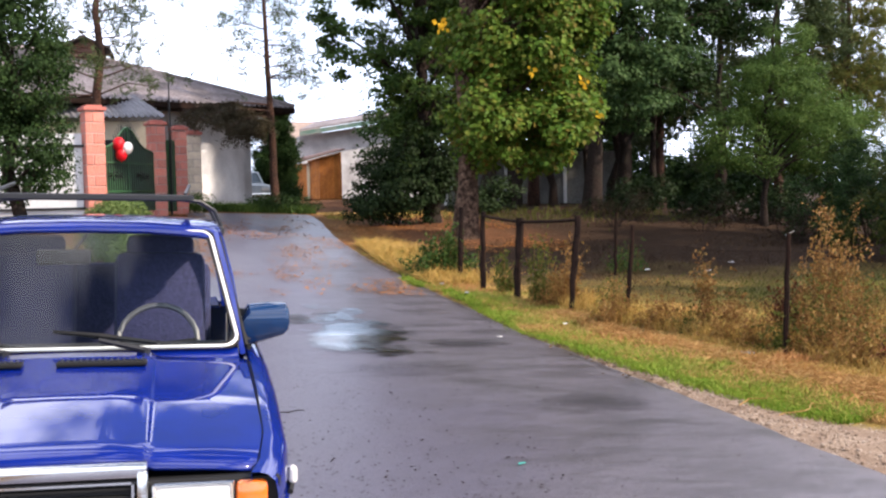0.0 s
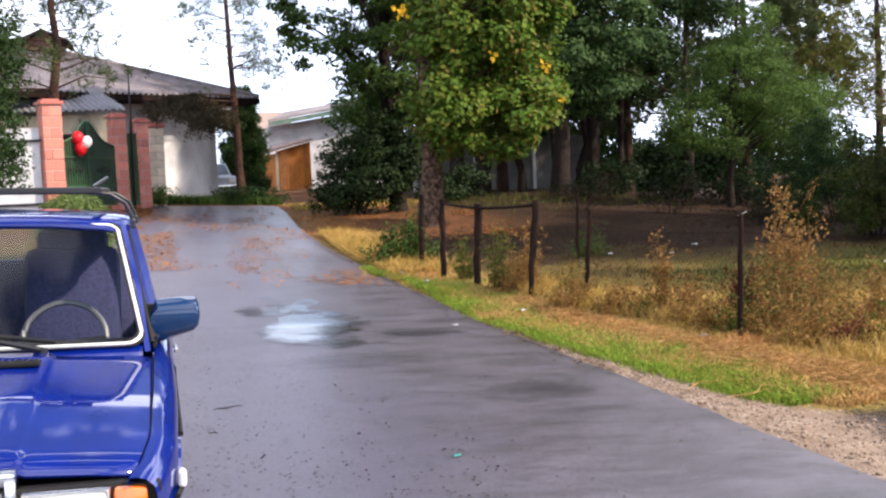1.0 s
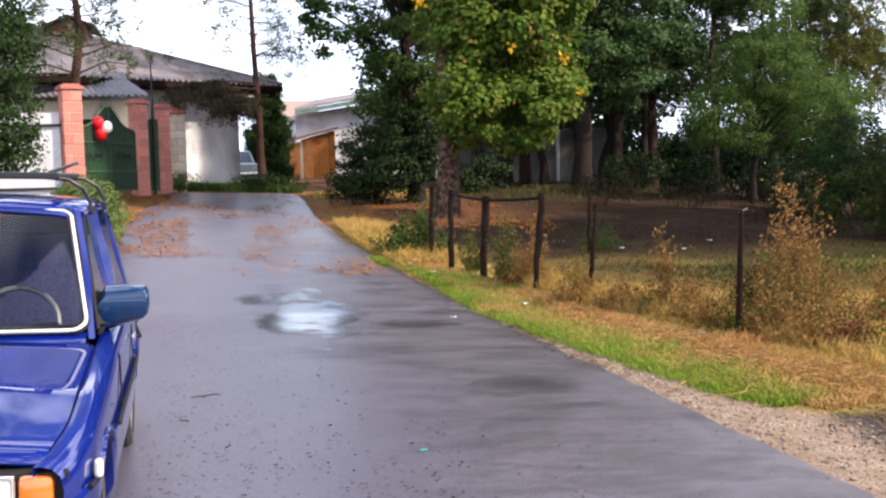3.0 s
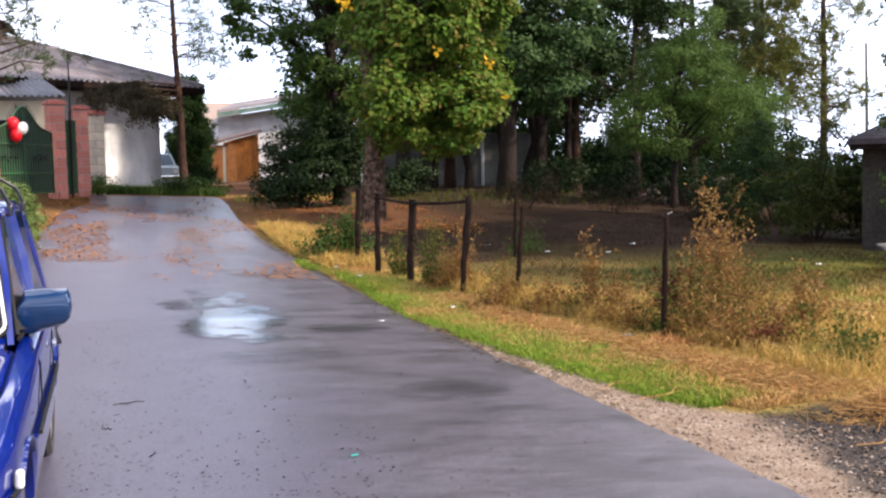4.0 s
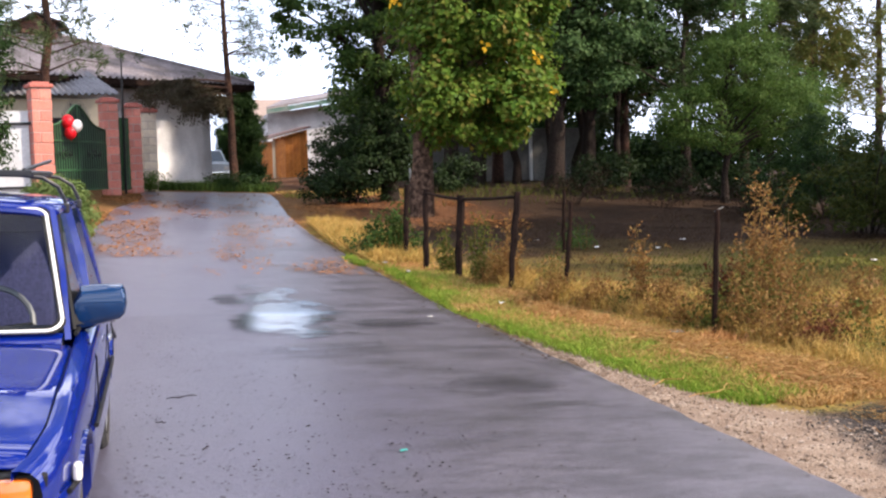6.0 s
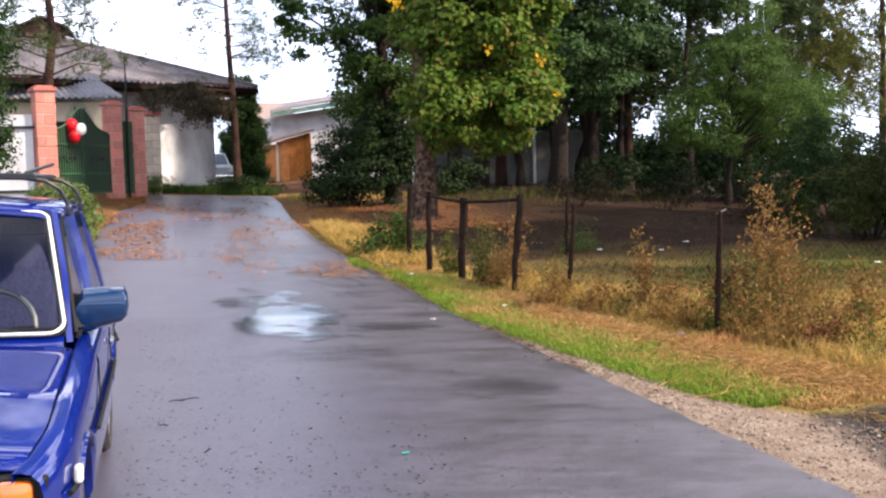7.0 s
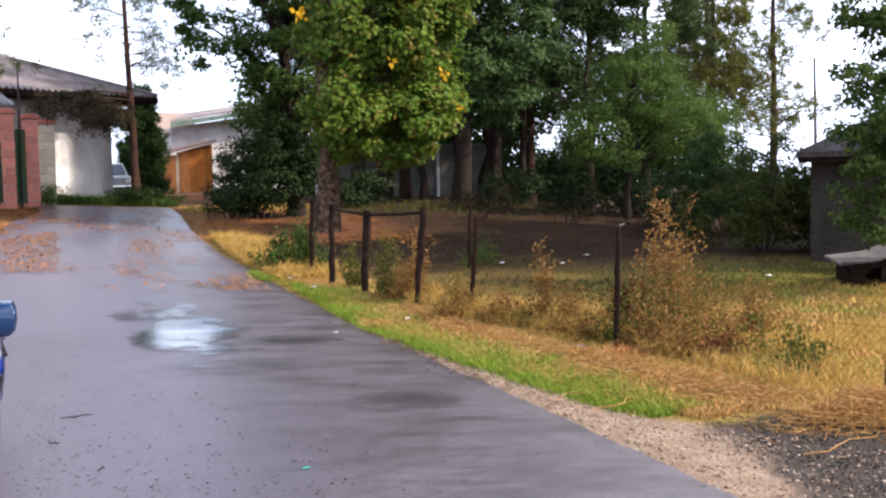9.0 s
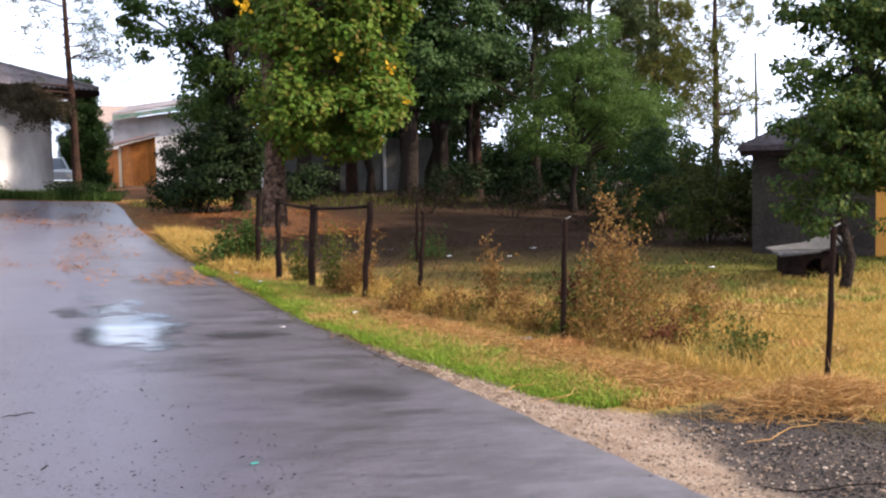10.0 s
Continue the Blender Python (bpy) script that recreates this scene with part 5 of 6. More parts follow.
    for s in (1, -1):
        def bar(p, q, wx, wy):
            p, q = Vector(p), Vector(q)
            part("pillar", Geo().loft([[c + Vector((s * dx * wx, dy * wy, 0)) for dx, dy in ((-1, -1), (1, -0.6), (1, 1), (-1, 1))] for c in (p, p.lerp(q, 0.5) + Vector((s * 0.012, 0, 0)), q)], closed=True), PAINT, t, smooth=True, angle=40)
        bar((s * 0.722, 1.44, 0.92), (s * 0.618, 1.99, 1.455), 0.012, 0.03)
        bar((s * 0.755, 2.42, 0.93), (s * 0.645, 2.46, 1.46), 0.018, 0.035)
        bar((s * 0.735, 3.55, 0.93), (s * 0.61, 3.30, 1.45), 0.026, 0.09)
        part("gutter", Geo().tube([(s * 0.635, 1.98, 1.445), (s * 0.655, 2.5, 1.465), (s * 0.635, 3.3, 1.44)], 0.014, 6), PAINT, t, smooth=True)
    for s in (1, -1):
        for y0, y1, t0, t1 in ((1.52, 2.39, 2.03, 2.43), (2.46, 3.42, 2.49, 3.22)):
            part("side_window", Geo().slab([(s * 0.742, y0, 0.94), (s * 0.748, y1, 0.94), (s * 0.635, t1, 1.44), (s * 0.632, t0, 1.44)], 0.004, (s, 0, 0)), GLASS, t).visible_shadow = False
        part("window_seal", Geo().tube([(s * 0.752, 1.45, 0.938), (s * 0.758, 2.4, 0.945), (s * 0.745, 3.5, 0.945)], 0.010, 5), RUBBER, t)
        part("window_seal", Geo().tube([(s * 0.742, 1.50, 0.945), (s * 0.634, 2.02, 1.44), (s * 0.645, 2.46, 1.452), (s * 0.632, 3.25, 1.44)], 0.012, 5), RUBBER, t)
    part("rear_window", Geo().slab([(-0.62, 3.60, 0.96), (0.62, 3.60, 0.96), (0.55, 3.34, 1.43), (-0.55, 3.34, 1.43)], 0.004, (0, 1, 0)), GLASS, t).visible_shadow = False
    # inside
    inn = Geo().box((0, 2.5, 0.50), (1.36, 2.0, 0.06)).box((0, 1.62, 0.86), (1.36, 0.32, 0.16), bev=0.03)
    part("dashboard", inn, DARK_VOID, t)
    for x in (0.34, -0.34):
        st = part("front_seat", Geo().box((x, 2.25, 0.72), (0.50, 0.5, 0.16), bev=0.05).box((x, 2.53, 1.02), (0.48, 0.14, 0.62), m=Matrix.Rotation(radians(-12), 3, 'X'), bev=0.055), SEAT, t, smooth=True)
        part("headrest", Geo().box((x, 2.62, 1.33), (0.36, 0.10, 0.18), bev=0.04), SEAT, st, smooth=True)
    part("rear_seat", Geo().box((0, 3.28, 0.95), (1.26, 0.16, 0.55), m=Matrix.Rotation(radians(-14), 3, 'X'), bev=0.05), SEAT, t, smooth=True)
    ring = [Vector((0.34 + 0.19 * math.cos(a), 1.93 + 0.19 * math.sin(a) * 0.45, 0.92 + 0.19 * math.sin(a) * 0.88)) for a in [k * math.tau / 24 for k in range(25)]]
    sw = part("steering_wheel", Geo().tube(ring, 0.014, 7, cap=False), plain("grey_wheel_rim", (0.07, 0.07, 0.075), 0.45), t, smooth=True)
    part("spokes", Geo().tube([ring[0], (0.34, 1.92, 0.90), ring[12]], 0.014, 6).tube([(0.34, 1.92, 0.90), (0.34, 1.68, 0.88)], 0.025, 8), RUBBER, sw, smooth=True)
    im = part("interior_mirror", Geo().box((-0.10, 1.93, 1.335), (0.25, 0.035, 0.075), m=Matrix.Rotation(radians(6), 3, 'Z'), bev=0.015), RUBBER, t, smooth=True)
    part("stalk", Geo().tube([(-0.06, 1.94, 1.36), (0, 1.985, 1.44)], 0.008, 6), RUBBER, im)
    # wipers
    for px, tip in ((0.30, (-0.10, 1.47, 1.03)), (-0.28, (-0.66, 1.46, 1.02))):
        base, hx = Vector((px, 1.34, 0.955)), Vector((px - 0.03, 1.375, 0.985))
        tipv = Vector(tip)
        elbow = base.lerp(tipv, 0.5) + Vector((0, -0.055, 0.01))
        wp = part("wiper", Geo().tube([base, elbow], [0.016, 0.012], 6).tube([base - Vector((0, 0, 0.02)), base + Vector((0, 0, 0.01))], 0.018, 8), BLACK_METAL, t, smooth=True)
        d = Vector((0.25, 0.005, -0.015))
        part("blade", Geo().tube([tipv - Vector((0.0, 0.012, 0)), tipv + Vector((0.2, -0.035, -0.02)), tipv + Vector((0.44, -0.03, -0.055))], [0.009, 0.014, 0.009], 5), RUBBER, wp)
    # door mirrors
    for s in (1, -1):
        rows = []
        for k, (y, sc) in enumerate(((1.60, 0.55), (1.62, 0.85), (1.67, 1.0), (1.72, 0.98), (1.735, 0.9))):
            c = Vector((s * 0.852, y, 1.040))
            ring = []
            for x, z in ((-0.120, -0.115), (0.075, -0.062), (0.098, -0.040), (0.106, 0.0), (0.100, 0.052), (0.086, 0.078), (0.0, 0.080), (-0.09, 0.074), (-0.125, 0.015)):
                ring.append((c.x + s * x * (0.85 + 0.15 * sc), c.y, c.z + z * sc * 1.12))
            rows.append(ring)
        mm = part("door_mirror", Geo().loft(rows, closed=True, cap=True), PAINT_TEAL, t, "teal blue door mirror housing", smooth=True, angle=38)
        part("mirror_glass", Geo().box((s * 0.865, 1.738, 1.04), (0.16, 0.006, 0.10)), CHROME, mm)
        part("mirror_foot", Geo().slab([(s * 0.70, 1.56, 0.95), (s * 0.79, 1.62, 0.965), (s * 0.80, 1.66, 1.09), (s * 0.70, 1.70, 1.10)], 0.05, (0, 1, 0)), RUBBER, mm)
    # nose
    part("grille_frame", Geo().box((0, 0.045, 0.755), (0.68, 0.07, 0.045), bev=0.010).box((-0.325, 0.03, 0.62), (0.035, 0.06, 0.27), bev=0.008).box((0.325, 0.03, 0.62), (0.035, 0.06, 0.27), bev=0.008), CHROME, t, "chrome grille surround", smooth=True)
    gr = part("grille", Geo().box((0, 0.06, 0.62), (0.64, 0.03, 0.26)), DARK_VOID, t)
    for i in range(9):
        part("grille_bar", Geo().box((0, 0.035, 0.515 + i * 0.026), (0.62, 0.02, 0.008)), RUBBER, gr)
    part("grille_inner_trim", Geo().box((0, 0.028, 0.716), (0.60, 0.016, 0.008)).box((0.295, 0.028, 0.62), (0.008, 0.016, 0.20)).box((-0.295, 0.028, 0.62), (0.008, 0.016, 0.20)), CHROME, gr)
    for s in (1, -1):
        h = part("headlight", Geo().box((s * 0.485, 0.035, 0.625), (0.25, 0.07, 0.165), bev=0.02), LAMP_GLASS, t, "square headlight glass", smooth=True)
        part("lamp_surround", Geo().box((s * 0.55, 0.058, 0.625), (0.43, 0.06, 0.185), bev=0.012), RUBBER, h)
        part("indicator", Geo().box((s * 0.672, 0.045, 0.625), (0.105, 0.08, 0.165), bev=0.018), AMBER, h, "amber corner indicator", smooth=True)
        part("headlight_trim", Geo().tube([(s * 0.36, 0.0, 0.71), (s * 0.61, 0.0, 0.71), (s * 0.61, 0.0, 0.54), (s * 0.36, 0.0, 0.54), (s * 0.36, 0.0, 0.71)], 0.006, 5), CHROME, h)
    part("front_bumper", Geo().box((0, -0.06, 0.44), (1.62, 0.10, 0.11), bev=0.025), CHROME, t, smooth=True)
    part("rear_bumper", Geo().box((0, 4.17, 0.46), (1.60, 0.10, 0.11), bev=0.025), CHROME, t, smooth=True)
    part("bumper_rubber", Geo().box((0, -0.115, 0.44), (1.50, 0.03, 0.04), bev=0.01), RUBBER, t)
    for s in (1, -1):
        part("tail_lamp", Geo().box((s * 0.58, 4.115, 0.72), (0.34, 0.04, 0.16), bev=0.01), plain("red_lens", (0.4, 0.01, 0.01), 0.2, 0, 1), t)
    for y in WHEELS:
        for x in (0.715, -0.715):
            build_wheel(t, x, y)
    # roof rack
    rk = thing("roof_rack", pose(0, 0, 0, 0, 2.0, 0), "black steel roof rack clamped to the car roof", "roof rack")
    part("front_bar", Geo().box((0, 2.16, 1.625), (1.02, 0.035, 0.035), bev=0.008), BLACK_METAL, rk)
    for y in (2.5, 2.85, 3.15):
        part("cross_bar", Geo().box((0, y, 1.625), (1.02, 0.03, 0.03), bev=0.008), BLACK_METAL, rk)
    for s in (1, -1):
        part("side_rail", Geo().tube([(s * 0.50, 2.14, 1.625), (s * 0.50, 3.2, 1.625)], 0.016, 7), BLACK_METAL, rk)
        part("top_rail", Geo().tube([(s * 0.47, 2.18, 1.642), (s * 0.50, 3.2, 1.70)], 0.010, 6), BLACK_METAL, rk)
        for y in (2.22, 3.1):
            part("leg", Geo().tube([(s * 0.42, y, 1.62), (s * 0.55, y + 0.02, 1.605), (s * 0.62, y + 0.04, 1.56), (s * 0.652, y + 0.05, 1.49), (s * 0.655, y + 0.05, 1.45)], 0.011, 6), BLACK_METAL, rk, smooth=True)
            part("clamp", Geo().box((s * 0.655, y + 0.05, 1.455), (0.03, 0.07, 0.05), bev=0.008), BLACK_METAL, rk)
    return t


build_car()


def build_far_car():
    """Pale parked car half hidden by the house corner."""
    body = car_paint("pale_grey_paint", (0.42, 0.47, 0.50), (0.50, 0.55, 0.57))
    t = thing("pale_car", pose(3.20, 38.2, ground_z(3.2, 38.2), 0, 0, 4), "pale grey parked car half hidden by the house", "car")
    rows = []
    prof = ((-0.78, 0.25), (-0.82, 0.5), (-0.80, 0.80), (-0.6, 0.86), (0, 0.88), (0.6, 0.86), (0.80, 0.80), (0.82, 0.5), (0.78, 0.25))
    for y, k in ((0, 0.93), (0.12, 0.99), (1, 1.0), (3, 1.0), (3.9, 0.98), (4, 0.94)):
        rows.append([(x * k, y, z * (0.9 if y < 0.05 else 1)) for x, z in prof])
    part("body", Geo().loft(rows, cap=True), body, t, smooth=True)
    part("cabin", Geo().loft([[(-0.7, 1.1, 0.86), (0.7, 1.1, 0.86), (0.72, 3.4, 0.86), (-0.72, 3.4, 0.86)], [(-0.58, 1.75, 1.36), (0.58, 1.75, 1.36), (0.58, 2.9, 1.36), (-0.58, 2.9, 1.36)]], closed=True, cap=True), body, t)
    part("windscreen", Geo().slab([(-0.62, 1.14, 0.92), (0.62, 1.14, 0.92), (0.53, 1.70, 1.31), (-0.53, 1.70, 1.31)], 0.01, (0, -1, 0.9)), plain("dark_glass", (0.10, 0.12, 0.13), 0.05, 0, 1), t)
    part("bumper", Geo().box((0, -0.04, 0.42), (1.6, 0.1, 0.14), bev=0.03), CHROME, t)
    for s in (1, -1):
        part("headlight", Geo().box((s * 0.58, -0.005, 0.62), (0.3, 0.04, 0.14), bev=0.02), LAMP_GLASS, t)
    for y in (0.75, 3.1):
        for x in (0.7, -0.7):
            build_wheel(t, x, y)


build_far_car()

# ---- trees ----
def maple_extra(t, rng):
    for c, m, w in (((-0.75, -1.2, 4.75), 20, 0.07), ((2.2, -2.2, 3.35), 9, 0.05), ((2.6, -2.0, 2.7), 4, 0.04), ((1.0, -2.1, 3.7), 5, 0.05)):
        pts = np.array(c) + rng.normal(size=(m, 3)) * w
        part("yellow_spray", leaf_mesh("yellow_spray", pts, 0.13, YELLOW_LEAF, rng, 0.7), YELLOW_LEAF, t, "a spray of yellow leaves")["kind"] = "stuff"


leafy_tree("maple_tree", (7.02, 20.6), 9.5, 0.27,
           [(1.5, -0.4, 4.7, 1.8, 1.6, 1.5), (1.7, -0.6, 2.45, 1.25, 1.2, 1.0), (0.5, -0.8, 2.7, 0.95, 1.1, 1.1), (1.8, 0.2, 7.3, 2.0, 1.8, 1.8), (2.45, -0.4, 3.1, 0.85, 1.0, 1.2), (2.5, -0.4, 5.6, 0.9, 1.0, 1.3), (0.3, -0.3, 4.4, 0.8, 0.9, 1.0), (0.6, 0.4, 2.3, 0.7, 0.6, 0.5), (1.6, 0.3, 9.6, 1.8, 1.7, 1.5)],
           520, 120, 0.135, LEAF_MAPLE, 31, "maple with yellowing leaves and flaking trunk by the lane", BARK_PALE, 0.30, 30, (0.35, 0.3), 0.75, extra=maple_extra)
leafy_tree("broadleaf_tree", (7.3, 25.0), 11.0, 0.20,
           [(-1.9, 0, 4.6, 1.2, 1.2, 0.9), (-0.6, 0, 3.2, 1.2, 1.3, 1.0), (0.2, 0, 6.6, 2.2, 1.6, 1.8), (-2.4, 0, 5.9, 1.0, 1.2, 0.9), (-1.2, 0, 7.2, 1.6, 1.3, 1.0), (-0.3, 0, 4.6, 1.4, 1.3, 1.2), (0.2, 0, 9.6, 2.2, 1.8, 1.8), (-0.2, 0, 1.9, 1.1, 1.0, 0.8), (0.5, 0, 2.9, 1.2, 1.0, 0.9)],
           280, 130, 0.13, LEAF_MID, 12, "dark broadleaf tree with gaps of sky behind maple", None, 0.25, 34, (-0.5, 0), 0.7)
# leaf colour includes the maple's shade
shrub("shaded_bush", (5.9, 24.6), [(0.6, 0, 0.9, 1.1, 0.9, 1.0), (-0.5, 0, 0.5, 0.6, 0.7, 0.6), (1.2, 0, 1.6, 0.9, 0.8, 1.1), (-0.1, 0.1, 1.3, 0.7, 0.7, 0.8)], 220, 110, 0.10, BUSH_SHADED, 13, "dense bush beside the lane top, leaves darkened for shade", spread=0.2)
leafy_tree("chestnut_tree", (13.2, 28.0), 14.0, 0.26,
           [(0.3, 0, 4.4, 1.7, 1.6, 1.5), (1.0, 0, 7.0, 2.2, 1.8, 2.0), (1.4, 0, 3.2, 1.3, 1.2, 0.8), (0.2, 0, 9.6, 2.4, 1.8, 1.8), (0.6, 0, 12.6, 2.3, 1.8, 1.9), (2.2, 0, 5.0, 1.2, 1.2, 1.2)],
           330, 140, 0.155, LEAF_BLUE, 14, "broadleaf tree with dense bluish green foliage", None, 0.32, 24, (0.4, 0), 0.6)
leafy_tree("broadleaf_tree", (15.4, 30.5), 15.0, 0.24,
           [(0.5, 0, 6.0, 2.6, 1.6, 2.2), (1.2, 0, 9.0, 2.8, 1.8, 2.0), (2.0, 0, 4.4, 2.2, 1.5, 1.2), (0.8, 0, 12.5, 2.8, 2.0, 2.2), (4.0, 0, 8.0, 2.4, 1.8, 2.4), (4.4, 0, 12.0, 2.4, 1.8, 2.2)],
           430, 110, 0.16, LEAF_DARK, 15, "tall dark broadleaf tree in the grove", None, 0.40, 22, (0.3, 0), 0.6)
leafy_tree("broadleaf_tree", (10.2, 29.5), 14.0, 0.22,
           [(0.2, 0, 6.4, 2.0, 1.6, 2.0), (0.4, 0, 9.6, 2.4, 1.8, 2.2), (0.6, 0, 12.4, 2.0, 1.8, 1.8)],
           260, 110, 0.16, LEAF_DARK, 27, "tall dark broadleaf tree behind the maple", None, 0.40, 22, (0.3, 0), 0.6)
leafy_tree("acacia_tree", (16.7, 23.6), 6.2, 0.10,
           [(0.4, 0, 3.7, 1.5, 1.4, 1.1), (-1.2, 0, 2.5, 1.1, 1.1, 0.8), (1.7, 0, 2.7, 1.3, 1.2, 0.9), (0.5, 0, 5.0, 0.8, 0.9, 0.8), (-0.3, 0, 1.9, 0.9, 0.8, 0.5), (2.9, 0, 2.0, 0.9, 0.9, 0.6)],
           300, 170, 0.085, LEAF_FINE, 16, "young fine-leaved green tree at the lawn's far edge", None, 0.24, 40, (0.4, 0), 0.36)
leafy_tree("acacia_tree", (19.6, 26.5), 5.0, 0.09,
           [(0.2, 0, 2.4, 1.8, 1.2, 1.0), (1.5, 0, 3.4, 1.2, 1.0, 0.9)],
           160, 110, 0.10, LEAF_FINE, 17, "young fine-leaved tree behind the weeds", None, 0.27, 18, (0.1, 0), 0.4)
def thicket(base, span, height, n, seed, mat, label):
    """Arching canes with hanging leaves, of uneven height."""
    r = np.random.default_rng(seed)
    bl = []
    for i in range(n):
        x = r.uniform(-span, span)
        h = height * r.uniform(0.25, 1.05) * (1 - 0.35 * abs(x) / span)
        bl.append((x, r.normal(0, 0.5), h * 0.55, r.uniform(0.12, 0.34), r.uniform(0.2, 0.4), h * 0.5))
    shrub("bramble_thicket", base, bl, n * 5, 70, 0.085, mat, seed, label, "shrub", 0.16, 0.5, 14)


# dark leaf colours stand in for the shade over these thickets
thicket((16.9, 19.0), 2.4, 3.0, 34, 18, LEAF_DARK, "drooping olive thicket at the lawn's far side")
thicket((15.2, 15.4), 1.6, 2.9, 34, 19, LEAF_OLIVE_SHADED, "drooping thicket beside the grey outbuilding")
thicket((18.6, 21.0), 2.4, 3.2, 26, 26, LEAF_DARK, "green thicket behind the lawn")
# low dark bushes added in place of the shade along the grove's edge
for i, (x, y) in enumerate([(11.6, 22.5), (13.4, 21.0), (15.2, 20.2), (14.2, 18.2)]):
    shrub("grove_shade_bush", (x, y), [(0, 0, 0.35, 1.1, 0.5, 0.4), (0.7, 0.2, 0.5, 0.7, 0.4, 0.5)], 40, 60, 0.04, SHADE_BROWN, 180 + i, "dark brown bush added to darken the edge of the grove", spread=0.2, group="withered bushes", stems=24)
leafy_tree("apple_tree", (12.35, 8.4), 4.2, 0.075,
           [(0.4, 0, 3.2, 1.5, 1.0, 1.2), (-0.1, 0, 2.0, 0.95, 0.7, 0.8), (1.0, 0.2, 2.2, 1.1, 0.9, 0.9), (0.1, 0, 4.4, 1.2, 1.0, 1.0), (-0.35, 0, 1.2, 0.55, 0.45, 0.6), (1.6, 0, 3.6, 1.3, 1.0, 1.4), (0.7, 0, 1.3, 0.5, 0.5, 0.5)],
           560, 90, 0.075, LEAF_APPLE, 21, "fruit tree with low branches beside the kennel", None, 0.15, 26, (0.1, 0), 0.7)
# unseen tall trees added for shade across the lane from the plot, beside the car
for i, (x, y) in enumerate([(-5.9, 1.6), (-6.4, 5.8)]):
    leafy_tree("unseen_roadside_tree", (x, y), 13.5, 0.26,
               [(0, 0, 7.0, 2.3, 2.3, 2.2), (0.3, 0.2, 10.4, 2.4, 2.4, 2.4), (-0.2, 0, 13.6, 1.9, 1.9, 2.0)],
               460, 60, 0.18, LEAF_MID, 160 + i, "unseen tall broadleaf tree added beside the parked car", None, 0.3, 24, (0.2, 0), 0.7, group="roadside trees")
# unseen tall trees added past the outbuilding to shade the bare plot
for i, (x, y) in enumerate([(19.5, 9.3), (22.5, 10.6), (24.5, 13.5)]):
    leafy_tree("unseen_shade_tree", (x, y), 12.0, 0.22,
               [(0, 0, 5.4, 2.2, 2.2, 1.6), (0.2, 0.1, 8.0, 2.4, 2.4, 2.0), (-0.2, 0, 10.8, 2.0, 2.0, 1.8)],
               300, 60, 0.2, LEAF_MID, 190 + i, "unseen tall broadleaf tree added behind the outbuilding for shade", None, 0.35, 20, (0.2, 0), 0.7, group="trees behind the outbuilding")
# pines
pine_tree("pine_tree", (3.55, 31.0), 10.0, 0.14, 20, 31, "sparse pine with bare lower trunk by the house corner", first=0.42, reach=2.3, dens=0.8, lean=(-0.4, 0), group="pines")
pine = next(o for o in scene.objects if o.name == "pine_tree")


def low_bough(parent, start, tip, sag, seed):
    """A drooping bare bough with hanging sprays of brownish needles."""
    rng = np.random.default_rng(seed)
    g = Geo()
    p, q = Vector(start), Vector(tip)
    line = [p.lerp(q, k / 8) + Vector((0, 0, sag * math.sin(math.pi * k / 8))) for k in range(9)]
    g.tube(line, [0.035 - 0.0035 * k for k in range(9)], 5)
    needles, ups = [], []
    for i in range(60):
        u = rng.uniform(0.25, 1.0) * 7.9
        c = line[int(u)].lerp(line[int(u) + 1], u - int(u))
        e = c + Vector((rng.normal(0, 0.22), rng.normal(0, 0.2), -abs(rng.normal(0.25, 0.2))))
        g.tube([c, e], [0.008, 0.003], 4, cap=False)
        for v in (0.4, 0.7, 1.0):
            needles.append(np.array(c.lerp(e, v)) + rng.normal(size=(16, 3)) * 0.06)
            ups.append(np.tile([0.2, 0.0, -0.5], (16, 1)))
    b = part("low_bough", g, BARK_PINE, parent)
    part("spray", leaf_mesh("spray", np.concatenate(needles), 0.14, NEEDLES_BROWN, rng, 0.18, stand=0.3, up=np.concatenate(ups)), NEEDLES_BROWN, b)


for i, (a, b) in enumerate([((-0.1, -0.1, 3.2), (-2.6, -2.4, 2.8)), ((-0.1, -0.1, 3.0), (-1.6, -2.6, 2.5)), ((-0.1, 0, 3.4), (-3.0, -1.6, 3.1)), ((-0.1, 0, 2.9), (-1.0, -1.8, 2.5))]):
    low_bough(pine, a, b, 0.15, 400 + i)
pine_tree("pine_tree", (-1.6, 25.2), 9.5, 0.16, 24, 32, "pine with dark trunk rising behind the gate pillar", first=0.33, reach=2.3, dens=0.9, lean=(0.5, 0), group="pines")
pine_tree("spruce_tree", (4.45, 41.0), 4.4, 0.12, 40, 33, "dense dark conifer beside the house wall", mat=LEAF_DARK, first=0.02, reach=0.95, dens=2.6, group="conifers", size=0.2)
for i, (x, y, h, f, r, d) in enumerate([(26.5, 34, 13, 0.30, 2.6, 1.0), (27.1, 34.5, 13, 0.28, 2.6, 1.0), (30.5, 35, 14, 0.22, 2.6, 1.0), (28.5, 38, 12, 0.2, 2.6, 0.9)]):
    pine_tree("pine_tree", (x, y), h, 0.2, 26, 50 + i, "tall pine with yellowing needles past the grove", mat=NEEDLES_AUT, first=f, reach=r, dens=d * 0.75, group="pines", size=0.28)
for i, (x, y, h) in enumerate([(13.0, 33, 14), (17.5, 32, 14), (20.5, 33, 13), (23.0, 33, 13), (10.0, 32, 13)]):
    pine_tree("pine_tree", (x, y), h, 0.2, 30, 70 + i, "tall dark pine in the grove", first=0.2, reach=3.0, dens=1.0, group="pines", size=0.3)
